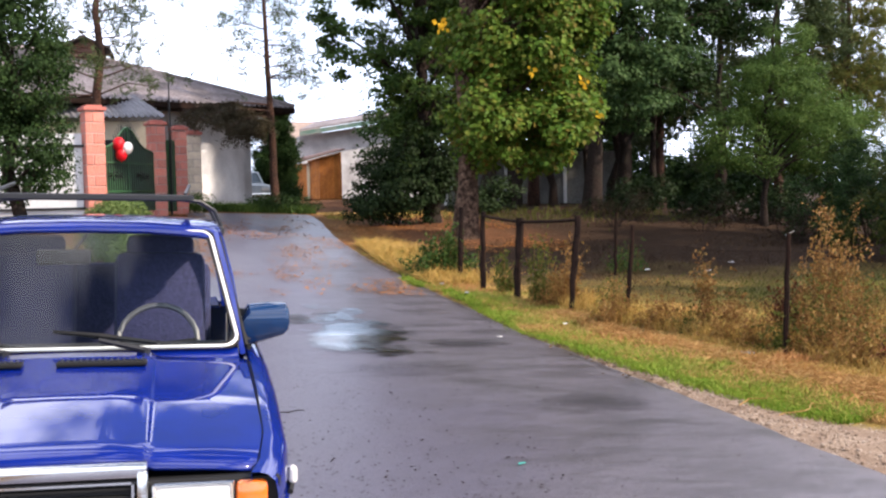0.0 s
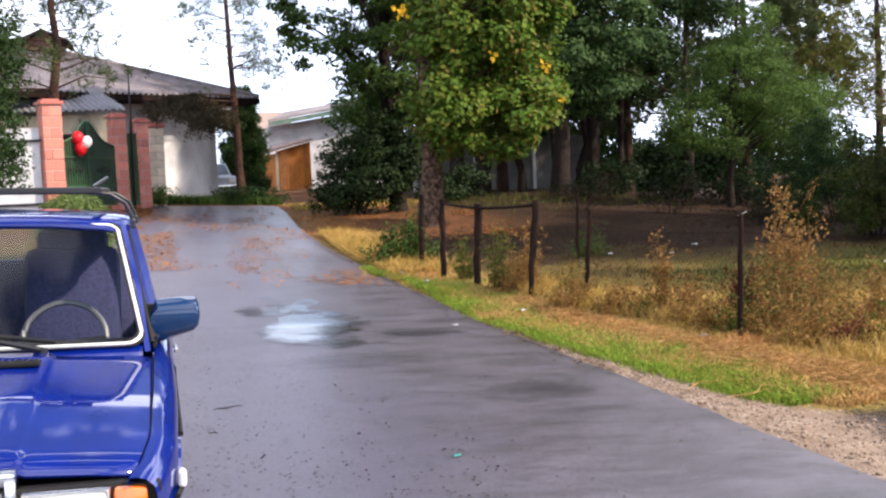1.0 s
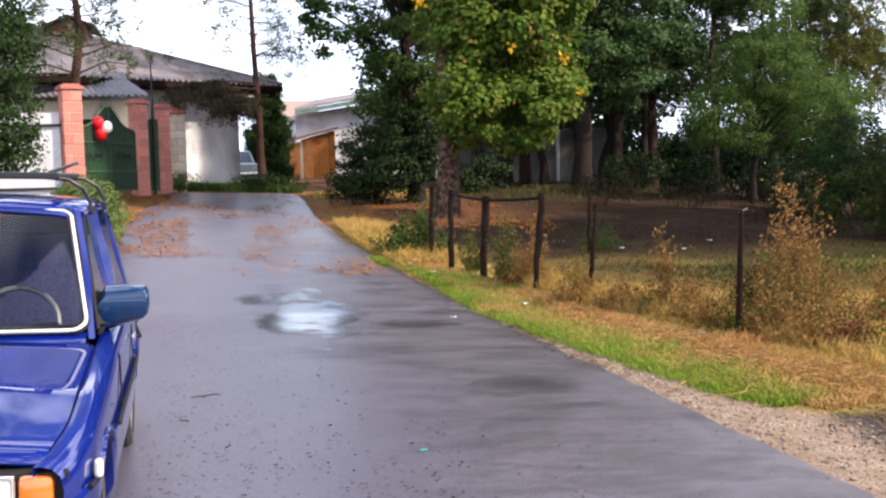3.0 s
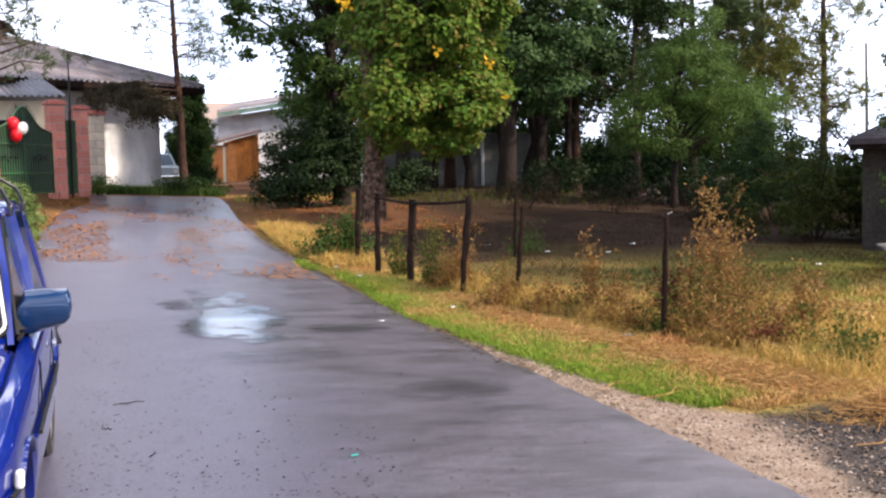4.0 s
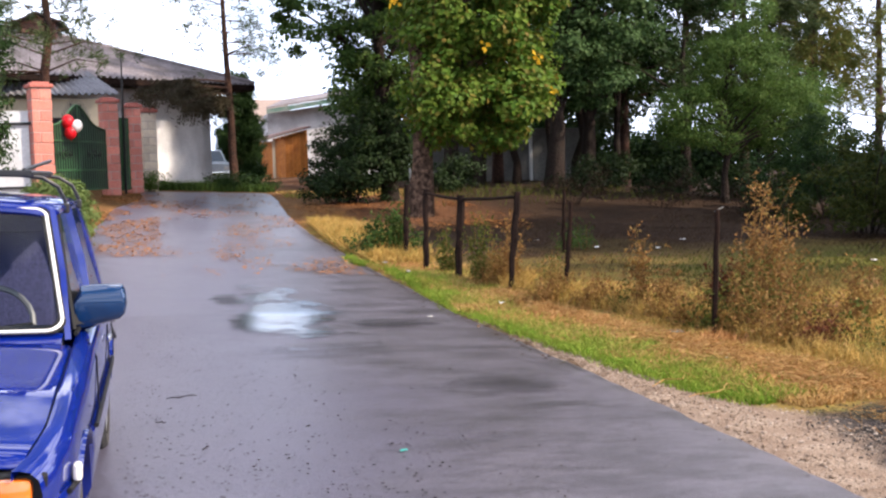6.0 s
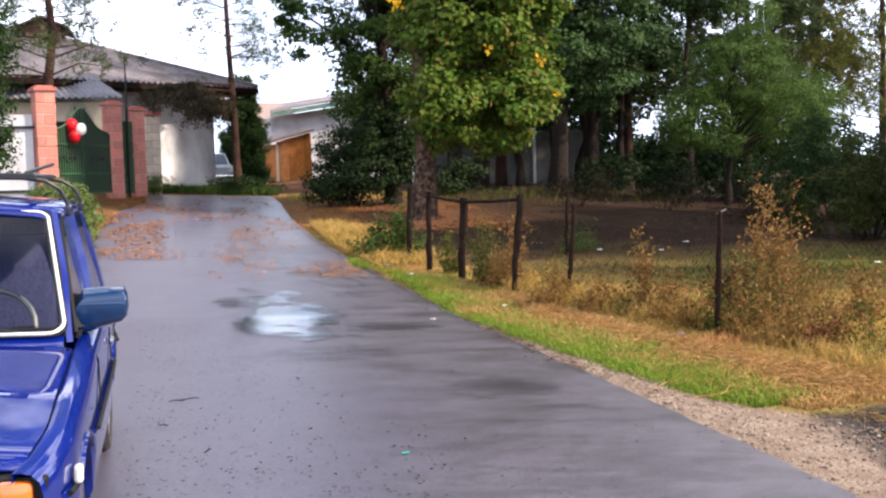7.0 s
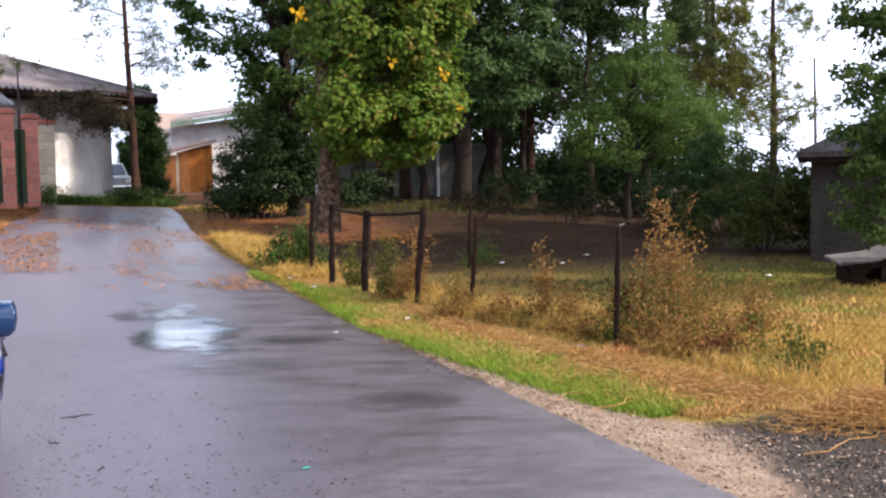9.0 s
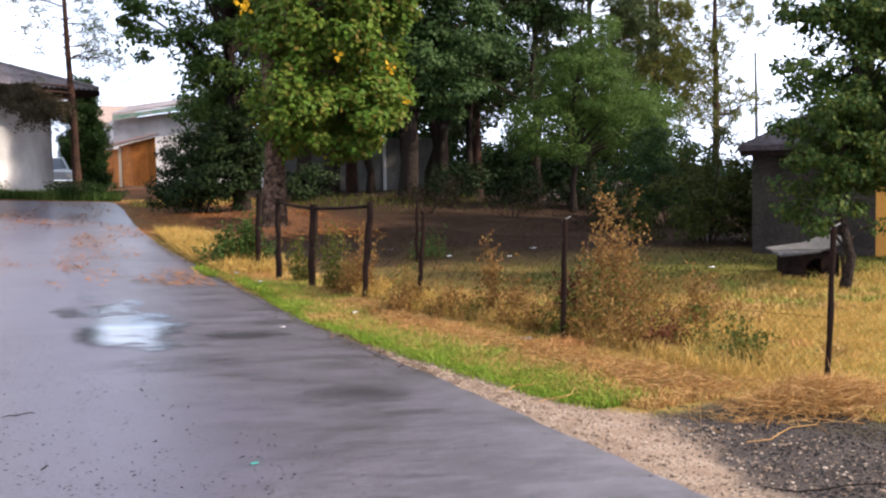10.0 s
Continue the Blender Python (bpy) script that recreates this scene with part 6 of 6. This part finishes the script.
leafy_tree("ivy_tree", (-2.4, 16.8), 6.0, 0.14,
           [(0.0, 0, 3.5, 1.1, 1.1, 1.4), (0.1, 0, 1.9, 0.95, 0.9, 0.9), (-0.4, 0, 5.4, 1.3, 1.2, 1.3)],
           520, 80, 0.08, LEAF_DARK, 22, "dense dark green tree beside the lane", None, 0.2, 20)
shrub("weed_bush", (-0.42, 15.4), [(0.05, 0, 0.5, 0.45, 0.55, 0.6), (0.1, -0.6, 0.35, 0.4, 0.5, 0.45), (-0.2, 0.9, 0.6, 0.5, 0.7, 0.65)], 300, 30, 0.14, LEAF_PALE, 23, "lush pale green weeds growing over the road edge", "weeds", 0.13, 0.22)
shrub("weed_bush", (1.0, 28.3), [(0, 0, 0.25, 0.45, 0.4, 0.3)], 50, 24, 0.09, LEAF_FINE, 24, "tuft of green weeds below the pier", "weeds", 0.12, 0.35)
shrub("weed_bush", (3.3, 29.8), [(0, 0, 0.25, 0.9, 0.5, 0.3), (1.0, 0.3, 0.2, 0.6, 0.4, 0.25)], 90, 24, 0.10, LEAF_DARK, 25, "low weeds around the pine foot", "weeds", 0.12, 0.35)
# far woods behind the grove
W = np.random.default_rng(77)
bl = [(x, 43 + W.normal(0, 1.5), ground_z(20, 40) + W.uniform(0.5, 7.5 if x < 23 else 1.6), 2.2, 1.5, 2.0 if x < 23 else 1.2) for x in np.arange(11, 30, 1.5) for _ in range(2) if x < 27 or _ == 0]
bl += [(x, 40.5 + W.normal(0, 0.5), 1.0 + W.uniform(0, 0.8), 1.6, 0.8, 1.3) for x in np.arange(13, 40, 1.1)]
pts, _c, fc = crown_points(bl, 1500, 40, 0.40, W, 0.2)
tagged(new("far_woods", leaf_mesh("far_woods", pts, 0.24, LEAF_DARK, W, 0.6, face=fc)), "dark dense woods far behind the grove", "trees", kind="stuff")
# bushes added to darken the grove floor, shade painted into their leaves
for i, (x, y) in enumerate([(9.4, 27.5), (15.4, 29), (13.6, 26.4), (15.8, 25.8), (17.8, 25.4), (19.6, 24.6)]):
    shrub("undergrowth_bush", (x, y), [(0, 0, 0.3, 0.9, 0.6, 0.4), (0.6, 0.3, 0.6, 0.7, 0.5, 0.5)], 60, 40, 0.12, BUSH_SHADED, 130 + i, "undergrowth in the grove, its shade put into the leaf colour", spread=0.2, group="undergrowth")
for i, (x, y, h) in enumerate([(11.0, 29.5, 5), (13.2, 31.5, 5.5), (13.9, 30.0, 5), (15.6, 32, 6), (12.2, 32.5, 5), (18.2, 29.0, 5), (16.6, 30.5, 5.5)]):
    r = np.random.default_rng(150 + i)
    t = thing("bare_trunk", pose(x, y, ground_z(x, y)), "dark bare trunk standing in the grove's shade", "tree", "trunks in the grove")
    part("trunk", trunk_geo((0, 0, -0.1), (r.normal(0, 0.3), 0, h), 0.13 + 0.05 * r.uniform(), 0.07, r, [(r.normal(0, 1.2), r.normal(0, 0.8), h * r.uniform(0.6, 1.0)) for _ in range(5)]), BARK, t, smooth=True, angle=80)
# tall dry weeds in the fence line
def dry_weed(x, y, h, w, n, seed, label, mat=None, peak=0.0, leaf=0.05, dens=24):
    """Tall thin weed stalks with small curled leaves; peak shifts the tallest stalks sideways."""
    rng = np.random.default_rng(seed)
    t = thing("dry_weed", pose(x, y, ground_z(x, y)), label, "weeds", "tall dry weeds")
    g, pts = Geo(), []
    for i in range(n):
        bx, by = rng.normal(0, w * 0.55), rng.normal(0, w * 0.4)
        k = max(0.3, 1 - 0.7 * abs(bx - peak) / (w * 1.6))
        hh = h * k * (0.28 + 0.75 * rng.uniform() ** 1.6)
        tip = Vector((bx + rng.normal(0, 0.10) * hh + 0.05 * hh, by + rng.normal(0, 0.06), hh))
        mid = Vector((bx, by, hh * 0.5)) + Vector((rng.normal(0, 0.02), rng.normal(0, 0.02), 0))
        g.tube([(bx, by, -0.05), mid, tip], [0.005, 0.004, 0.002], 4, cap=False)
        m = int(dens * hh) + 3
        u = rng.uniform(0.12, 1.0, m)
        for v in u:
            p = mid.lerp(tip, v * 2 - 1) if v > 0.5 else Vector((bx, by, 0)).lerp(mid, v * 2)
            c = np.array(p) + rng.normal(size=3) * 0.05 * (0.5 + v)
            pts.append(c + rng.normal(size=(4, 3)) * 0.018)
    part("stem", g, WEED_BROWN, t)["kind"] = "stuff"
    mat = mat or WEED_BROWN
    part("leaves", leaf_mesh("leaves", np.concatenate(pts), leaf, mat, rng, 0.5, stand=0.0), mat, t)
    return t


dry_weed(7.95, 7.5, 1.95, 0.36, 46, 81, "tall dry brown weed stalks behind the fence", peak=-0.25)
dry_weed(7.65, 7.9, 0.72, 0.25, 40, 82, "reddish dry weeds behind the metal post", RED_WEED)
dry_weed(6.62, 8.1, 1.25, 0.09, 8, 83, "thin dry weed stalk in the grass", dens=40)
dry_weed(6.85, 7.9, 0.8, 0.16, 12, 92, "dry weed stalks beside the metal post")
dry_weed(6.45, 8.7, 0.5, 0.35, 26, 84, "low dry weeds along the fence")
dry_weed(5.62, 11.3, 1.25, 0.15, 24, 85, "dry weeds climbing the wooden posts", LEAF_OLIVE)
dry_weed(5.95, 11.0, 1.0, 0.18, 26, 86, "dry weeds between the wooden posts")
dry_weed(5.4, 12.3, 0.9, 0.15, 18, 93, "thin weeds between the rough posts", LEAF_OLIVE)
dry_weed(4.95, 14.6, 0.95, 0.5, 46, 87, "dark green weeds at the first posts", LEAF_MID, leaf=0.07, dens=30)
dry_weed(6.7, 6.5, 0.5, 0.25, 30, 88, "green grassy weeds around the metal post", LEAF_OLIVE)
dry_weed(7.3, 5.6, 0.5, 0.5, 34, 89, "low brown and green weeds in the dry grass")
dry_weed(7.6, 5.3, 0.42, 0.45, 14, 97, "thin greenish weeds in the dry grass", LEAF_OLIVE)
dry_weed(7.15, 4.2, 0.38, 0.16, 20, 90, "green tuft by the straw heap", LEAF_OLIVE)
dry_weed(7.5, 4.6, 0.42, 0.18, 20, 94, "green tuft in the dry lawn", LEAF_OLIVE)
for i, (x, y, h, w, mat) in enumerate([
        (6.15, 9.6, 0.55, 0.22, WEED_BROWN), (6.40, 8.9, 0.55, 0.25, WEED_BROWN), (6.55, 8.2, 0.50, 0.25, LEAF_OLIVE), (6.55, 7.5, 0.6, 0.25, WEED_BROWN),
        (6.62, 6.95, 0.65, 0.22, WEED_BROWN), (6.85, 6.2, 0.75, 0.28, WEED_BROWN), (7.1, 6.5, 0.9, 0.25, LEAF_OLIVE), (6.95, 5.7, 0.55, 0.28, WEED_BROWN),
        (7.35, 6.1, 0.7, 0.30, LEAF_OLIVE), (7.0, 5.1, 0.45, 0.25, RED_WEED), (6.3, 10.2, 0.6, 0.2, LEAF_OLIVE), (5.75, 10.9, 0.8, 0.2, WEED_BROWN),
        (8.1, 7.0, 0.9, 0.35, WEED_BROWN), (7.6, 6.8, 1.0, 0.3, WEED_BROWN)]):
    dry_weed(x, y, h, w, 30, 200 + i, "tangled dry weeds along the old fence", mat, leaf=0.04, dens=15)
dry_weed(8.5, 6.6, 0.7, 0.3, 26, 91, "low dry weeds in the lawn")
dry_weed(5.9, 9.4, 0.35, 0.3, 24, 95, "low dry stems below the leaning post")
dry_weed(8.3, 14.2, 0.5, 0.3, 26, 96, "small green weeds in the bare plot", LEAF_FINE)

# ---- grass, straw, litter ----
R = np.random.default_rng(5)


def scatter(n, fx, fy):
    return np.stack([fx(n), fy(n)], 1)


def sstep_np(y):
    """From 0 at the fence's far end to 1 beside the nearest posts."""
    k = np.clip((11.0 - y) / 5.0, 0, 1)
    return k * k * (3 - 2 * k)


def verge_x(y):
    """Left rim of the verge, where the shoulder ends."""
    return np.where(y < 9.2, 4.74 + 0.088 * (9.2 - y) + 0.25 * np.maximum(0, 4.3 - y), np.where(y < 13, 4.62, 4.15))


yy = R.uniform(3.55, 14, 52000)
xx = verge_x(yy) - 0.02 + np.abs(R.normal(0, 0.30, len(yy))) + 0.05 * R.normal(size=len(yy))
tuft = np.array([noise.noise((a * 1.7, b * 1.3, 6)) for a, b in zip(xx, yy)])
ok = tuft > R.uniform(-0.75, 0.35, len(yy))
xx, yy = xx[ok], yy[ok]
blades("verge_grass", on_ground(np.stack([xx, yy], 1), -0.015), 0.085, 0.0045, GRASS_GREEN, R, "short green grass strip along the road shoulder")
yy = R.uniform(3.3, 19, 60000)
xx = verge_x(yy) + 0.12 + np.abs(R.normal(0.1, 0.5, len(yy)))
blades("dry_verge_grass", on_ground(np.stack([xx, yy], 1), -0.02), 0.085, 0.0045, GRASS_MIX, R, "dry yellow grass behind the green verge")
n = 150000
xy = scatter(n, lambda k: 6.3 + R.uniform(0, 1, k) ** 1.2 * 12, lambda k: np.minimum(R.uniform(2, 10.4, k), R.uniform(6, 13, k)))
xy = xy[xy[:, 0] > 7.0 - 0.12 * xy[:, 1]]
thin = np.array([noise.noise((a * 0.6, b * 0.6, 2)) + 0.6 * noise.noise((a * 2.1, b * 2.1, 8)) for a, b in xy])
gr = xy[(thin < -0.30) & (R.uniform(0, 1, len(xy)) < 0.4)]
xy = xy[thin > R.uniform(-0.45, 0.25, len(xy))]
blades("lawn_grass_green", on_ground(gr), 0.13, 0.007, GRASS_MIX, R, "greener tufts in the dry lawn", lean=0.5)
blades("lawn_grass", on_ground(xy, -0.02), 0.115, 0.0042, GRASS_DRY, R, "dry yellow lawn grass", lean=0.6)
n = 9000
xy = scatter(n, lambda k: R.uniform(8.0, 20, k), lambda k: R.normal(10.8, 1.0, k))
blades("green_lawn_grass", on_ground(xy), 0.07, 0.006, LEAF_OLIVE, R, "greener grass band near the kennel", lean=0.5)
yy = R.uniform(13.5, 19.5, 9000)
xx = np.array([road_right(v) for v in yy]) + 0.25 + np.abs(R.normal(0, 0.5, len(yy)))
blades("tall_dry_grass", on_ground(np.stack([xx, yy], 1)), 0.24, 0.007, GRASS_DRY, R, "tall pale dry grass at the lane's bend", lean=0.6)
# uncut grass in the fence line
n = 10000
u = R.uniform(0, 1, n)
fy = 11.5 - 7.8 * u
fx = 5.85 + 0.95 * sstep_np(fy) + np.abs(R.normal(0, 0.42, n)) - 0.1
clump = np.array([noise.noise((a * 2.2, b * 1.6, 31)) for a, b in zip(fx, fy)])
ok = clump > R.uniform(-0.45, 0.3, n)
blades("fence_grass", on_ground(np.stack([fx[ok], fy[ok]], 1)), 0.24, 0.0035, GRASS_DRY, R, "uncut pale dry grass standing along the old fence", lean=0.3)
# straw heap
pts = np.stack([R.normal(6.75, 0.36, 3600), R.normal(2.72, 0.20, 3600)], 1)
h = on_ground(pts)
h[:, 2] += 0.22 * np.exp(-((pts[:, 0] - 6.75) / 0.6) ** 2 - ((pts[:, 1] - 2.72) / 0.35) ** 2) * R.uniform(0.1, 1, len(pts))
blades("straw_heap", h, 0.20, 0.0028, STRAW, R, "heap of cut straw beside the fence", "straw", 0.16, flat=True)
for n, x0, x1, y0, y1, w, lab in ((2600, 6.35, 5.95, 3.4, 6.4, 0.20, "loose straw strewn along the verge"), (1500, 5.95, 5.62, 6.4, 10.4, 0.12, "pale straw heaped below the fence posts")):
    u = R.uniform(0, 1, n)
    pts = np.stack([x0 + (x1 - x0) * u + R.normal(0, w, n), y0 + (y1 - y0) * u], 1)
    blades("loose_straw", on_ground(pts, 0.03), 0.16, 0.0032, STRAW, R, lab, "straw", 0.2, flat=True)
# fallen leaves
def strewn(name, xy, size, mat, label, dz=0.015, category="leaves"):
    """Flat leaves lying on the ground."""
    p = on_ground(xy, dz)
    a = R.uniform(0, math.tau, len(p))
    flat = np.stack([np.cos(a), np.sin(a), R.normal(0, 0.12, len(p))], 1)
    n = len(p)
    L = (size * R.uniform(0.5, 1.3, n))[:, None]
    sd = np.stack([-np.sin(a), np.cos(a), R.normal(0, 0.2, n)], 1)
    v = np.stack([p, p + flat * L * 0.5 + sd * L * 0.35, p + flat * L, p + flat * L * 0.5 - sd * L * 0.35], 1)
    v[:, :, 2] = np.maximum(v[:, :, 2], p[:, None, 2])
    me = bpy.data.meshes.new(name)
    me.from_pydata(v.reshape(-1, 3).tolist(), [], (np.arange(n)[:, None] * 4 + np.array([[0, 1, 2, 3]])).tolist())
    me.materials.append(mat)
    return tagged(new(name, me), label, category, kind="stuff")


k = 60000
pts = np.stack([R.uniform(-0.3, 9, k), R.uniform(12, 28.5, k)], 1)
drift = np.array([noise.noise((a * 0.9, b * 0.45, 11)) + 0.5 * noise.noise((a * 2.5, b * 1.2, 3)) for a, b in pts])
want = np.where(pts[:, 0] > 4.1, 0.55 * (pts[:, 1] > 17.5), np.where(pts[:, 0] < 1.15, 2.6 * (pts[:, 1] > 14.0), 0.34)) * np.clip(drift * 2.5 + 0.35, 0, 1.6)
strewn("fallen_leaves", pts[R.uniform(0, 1, k) < want * 1.15], 0.06, LITTER_LEAF, "rusty fallen leaves and needles strewn on the lane")
ye = R.uniform(5.0, 18.0, 1500)
xe = np.array([road_right(v) for v in ye]) + R.normal(0.02, 0.10, len(ye))
strewn("edge_leaves", np.stack([xe, ye], 1), 0.05, PLOT_LITTER, "brown leaf crumbs along the asphalt edge")
k = 1300
strewn("road_crumbs", np.stack([0.85 + np.abs(R.normal(0, 1.1, k)), 1.5 + 7 * R.uniform(0, 1, k) ** 1.5], 1), 0.022, WOOD_DARK, "dark twigs and leaf crumbs on the asphalt", 0.012)
xy = np.stack([R.uniform(0.9, 4.6, 5000), R.uniform(29.2, 31.5, 5000)], 1)
blades("wall_grass", on_ground(xy), 0.30, 0.012, LEAF_MID, R, "tall uncut green weeds below the house wall", lean=0.3)
xy = np.stack([R.uniform(4.6, 8.5, 3000), R.normal(27.6, 0.6, 3000)], 1)
blades("lane_top_grass", on_ground(xy), 0.10, 0.012, GRASS_MIX, R, "short grass at the top of the lane", lean=0.5)
k = 16000
pts = np.stack([R.uniform(6.4, 18, k), R.uniform(11.0, 27, k)], 1)
drift = np.array([noise.noise((a * 0.5, b * 0.5, 21)) + 0.5 * noise.noise((a * 1.7, b * 1.7, 23)) for a, b in pts])
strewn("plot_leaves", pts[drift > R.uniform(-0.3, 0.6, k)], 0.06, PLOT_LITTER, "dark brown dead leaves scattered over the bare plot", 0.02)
k = 7000
pts = np.stack([R.uniform(6.4, 17, k), R.uniform(11.0, 20, k)], 1)
drift = np.array([noise.noise((a * 0.7, b * 0.7, 41)) for a, b in pts])
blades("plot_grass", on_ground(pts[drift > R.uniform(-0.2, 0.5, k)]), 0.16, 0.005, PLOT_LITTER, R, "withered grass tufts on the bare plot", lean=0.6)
xy = np.stack([R.uniform(7.5, 16, 900), R.normal(26.0, 1.3, 900)], 1)
blades("grove_grass", on_ground(xy), 0.26, 0.010, LEAF_OLIVE, R, "sparse uncut grass at the grove's edge", lean=0.4)
# gravel
def stones(name, xy, r, mat, label):
    ico = [(0, 0, 1)] + [(0.9 * math.cos(i * 1.2566), 0.9 * math.sin(i * 1.2566), 0.35) for i in range(5)] + [(0.9 * math.cos(i * 1.2566 + 0.6), 0.9 * math.sin(i * 1.2566 + 0.6), -0.4) for i in range(5)]
    fs = [(0, 1 + i, 1 + (i + 1) % 5) for i in range(5)] + [(1 + i, 6 + i, 1 + (i + 1) % 5) for i in range(5)] + [(1 + (i + 1) % 5, 6 + i, 6 + (i + 1) % 5) for i in range(5)]
    vs, ff = [], []
    for x, y in xy:
        s = r * min(2.2, R.lognormal(-0.3, 0.6))
        q = R.uniform(0.7, 1.3, 3) * s
        a = R.uniform(0, math.tau)
        o = len(vs)
        z = soil_z(x, y) + 0.3 * s
        for c in ico:
            X, Y = c[0] * q[0], c[1] * q[1]
            vs.append((x + X * math.cos(a) - Y * math.sin(a), y + X * math.sin(a) + Y * math.cos(a), z + c[2] * q[2] * 0.7))
        ff += [tuple(i + o for i in f) for f in fs]
    me = bpy.data.meshes.new(name)
    me.from_pydata(vs, [], ff)
    me.materials.append(mat)
    return tagged(new(name, me), label, "gravel", kind="stuff")


GRAVEL = leaf_material("gravel_stones", [(0.11, 0.075, 0.055), (0.18, 0.13, 0.095), (0.24, 0.18, 0.135), (0.42, 0.36, 0.30)], rough=0.85, trans=0.0)
CINDERS = leaf_material("dark_cinders", [(0.008, 0.008, 0.009), (0.016, 0.016, 0.017), (0.024, 0.023, 0.023), (0.03, 0.028, 0.027), (0.05, 0.048, 0.045), (0.12, 0.115, 0.11)], rough=0.8, trans=0.0)
yg = R.uniform(0.2, 9.0, 7000)
lim = verge_x(yg) + 0.06
xg = 4.68 + (np.maximum(lim, 4.76) - 4.68) * R.uniform(0, 1, len(yg))
stones("gravel_shoulder", np.stack([xg, yg], 1), 0.0075, GRAVEL, "pale brown gravel on the road shoulder")
xy = np.stack([R.uniform(4.9, 8.0, 24000), R.uniform(0.6, 3.3, 24000)], 1)
xy = xy[(xy[:, 0] - 0.26 * xy[:, 1] > 4.75 + 0.14 * R.normal(size=len(xy))) & (xy[:, 1] < 3.1 + 0.25 * R.normal(size=len(xy)))]
stones("cinder_patch", xy, 0.005, CINDERS, "black cinders with pale bits beside the straw")

# ---- small litter ----
def build_bottle(x, y):
    t = thing("plastic_bottle", pose(x, y, ground_z(x, y) + 0.04, 90, 0, 60) @ Matrix.Scale(0.6, 4), "clear crushed plastic bottle lying in the grass", "bottle")
    clear = plain("pale_clear_plastic", (0.26, 0.34, 0.34), 0.15, 0, 0.5)
    prof = [(0.0, 0.001), (0.0, 0.034), (0.03, 0.036), (0.09, 0.031), (0.15, 0.036), (0.19, 0.03), (0.215, 0.014), (0.235, 0.013)]
    part("body", Geo().loft([[(r * math.cos(k * math.tau / 14), r * math.sin(k * math.tau / 14), z) for k in range(14)] for z, r in prof], closed=True), clear, t, smooth=True)
    part("cap", Geo().tube([(0, 0, 0.232), (0, 0, 0.25)], 0.016, 10), plain("blue_cap", (0.05, 0.2, 0.5), 0.4), t, "blue screw cap")


build_bottle(6.2, 6.55)
PAPER = plain("dirty_white_paper", (0.7, 0.7, 0.68), 0.8)
for i, (x, y, s) in enumerate([(4.15, 8.55, 0.05), (5.35, 9.5, 0.07), (4.75, 12.2, 0.08), (4.6, 13.2, 0.07), (7.9, 15.2, 0.10), (8.6, 14.0, 0.08), (9.6, 13.6, 0.08), (6.0, 5.1, 0.06), (10.6, 14.6, 0.09), (12.2, 11.2, 0.10)]):
    r = np.random.default_rng(300 + i)
    g = Geo()
    s *= 0.55
    rows = [[(s * (u - 1), s * (v - 1) * 0.7, 0.015 + abs(r.normal(0, 0.25)) * s) for u in (0, 0.7, 1.4, 2)] for v in (0, 0.6, 1.3, 2)]
    g.loft(rows)
    g.loft([[(x0, y0, z0 - 0.003) for x0, y0, z0 in rw] for rw in rows])
    o = part("paper_scrap", g, PAPER)
    o.matrix_world = pose(x, y, ground_z(x, y), 0, 0, 37 * i)
    tagged(o, "crumpled white paper scrap on the ground", "litter", "scraps of litter")
for i, (x, y, L, a, mat) in enumerate([(2.15, 5.1, 0.09, 100, WOOD_DARK), (1.25, 4.4, 0.22, 8, WOOD_DARK), (1.1, 3.6, 0.07, 160, WOOD_DARK), (2.3, 10.4, 0.35, 170, WOOD_DARK), (5.25, 3.9, 0.75, 18, STRAW), (5.05, 4.35, 0.5, 30, STRAW), (5.35, 1.1, 0.8, -25, WOOD_DARK), (6.0, 2.2, 0.9, 12, STRAW), (1.35, 2.9, 0.07, 60, WOOD_DARK)]):
    r = np.random.default_rng(320 + i)
    o = part("twig", Geo().tube([(L * (k / 5 - 0.5), r.normal(0, 0.05 * L), 0.012 + abs(r.normal(0, 0.008))) for k in range(6)], [0.003, 0.004, 0.005, 0.004, 0.004, 0.002], 5), mat, smooth=True)
    o.matrix_world = pose(x, y, ground_z(x, y), 0, 0, a)
    tagged(o, "pale dry stalk lying on the shoulder" if mat is STRAW else "small dark wet twig on the asphalt", "twig", "twigs")
o = part("plastic_scrap", Geo().slab([(0, 0, 0), (0.05, 0.008, 0), (0.055, 0.02, 0), (0.012, 0.025, 0)], 0.004), plain("teal_plastic", (0.03, 0.35, 0.30), 0.4))
o.matrix_world = pose(2.45, 2.62, ground_z(2.45, 2.62) + 0.012, 0, 0, 10)
tagged(o, "small teal plastic scrap on the wet asphalt", "litter", "scraps of litter")
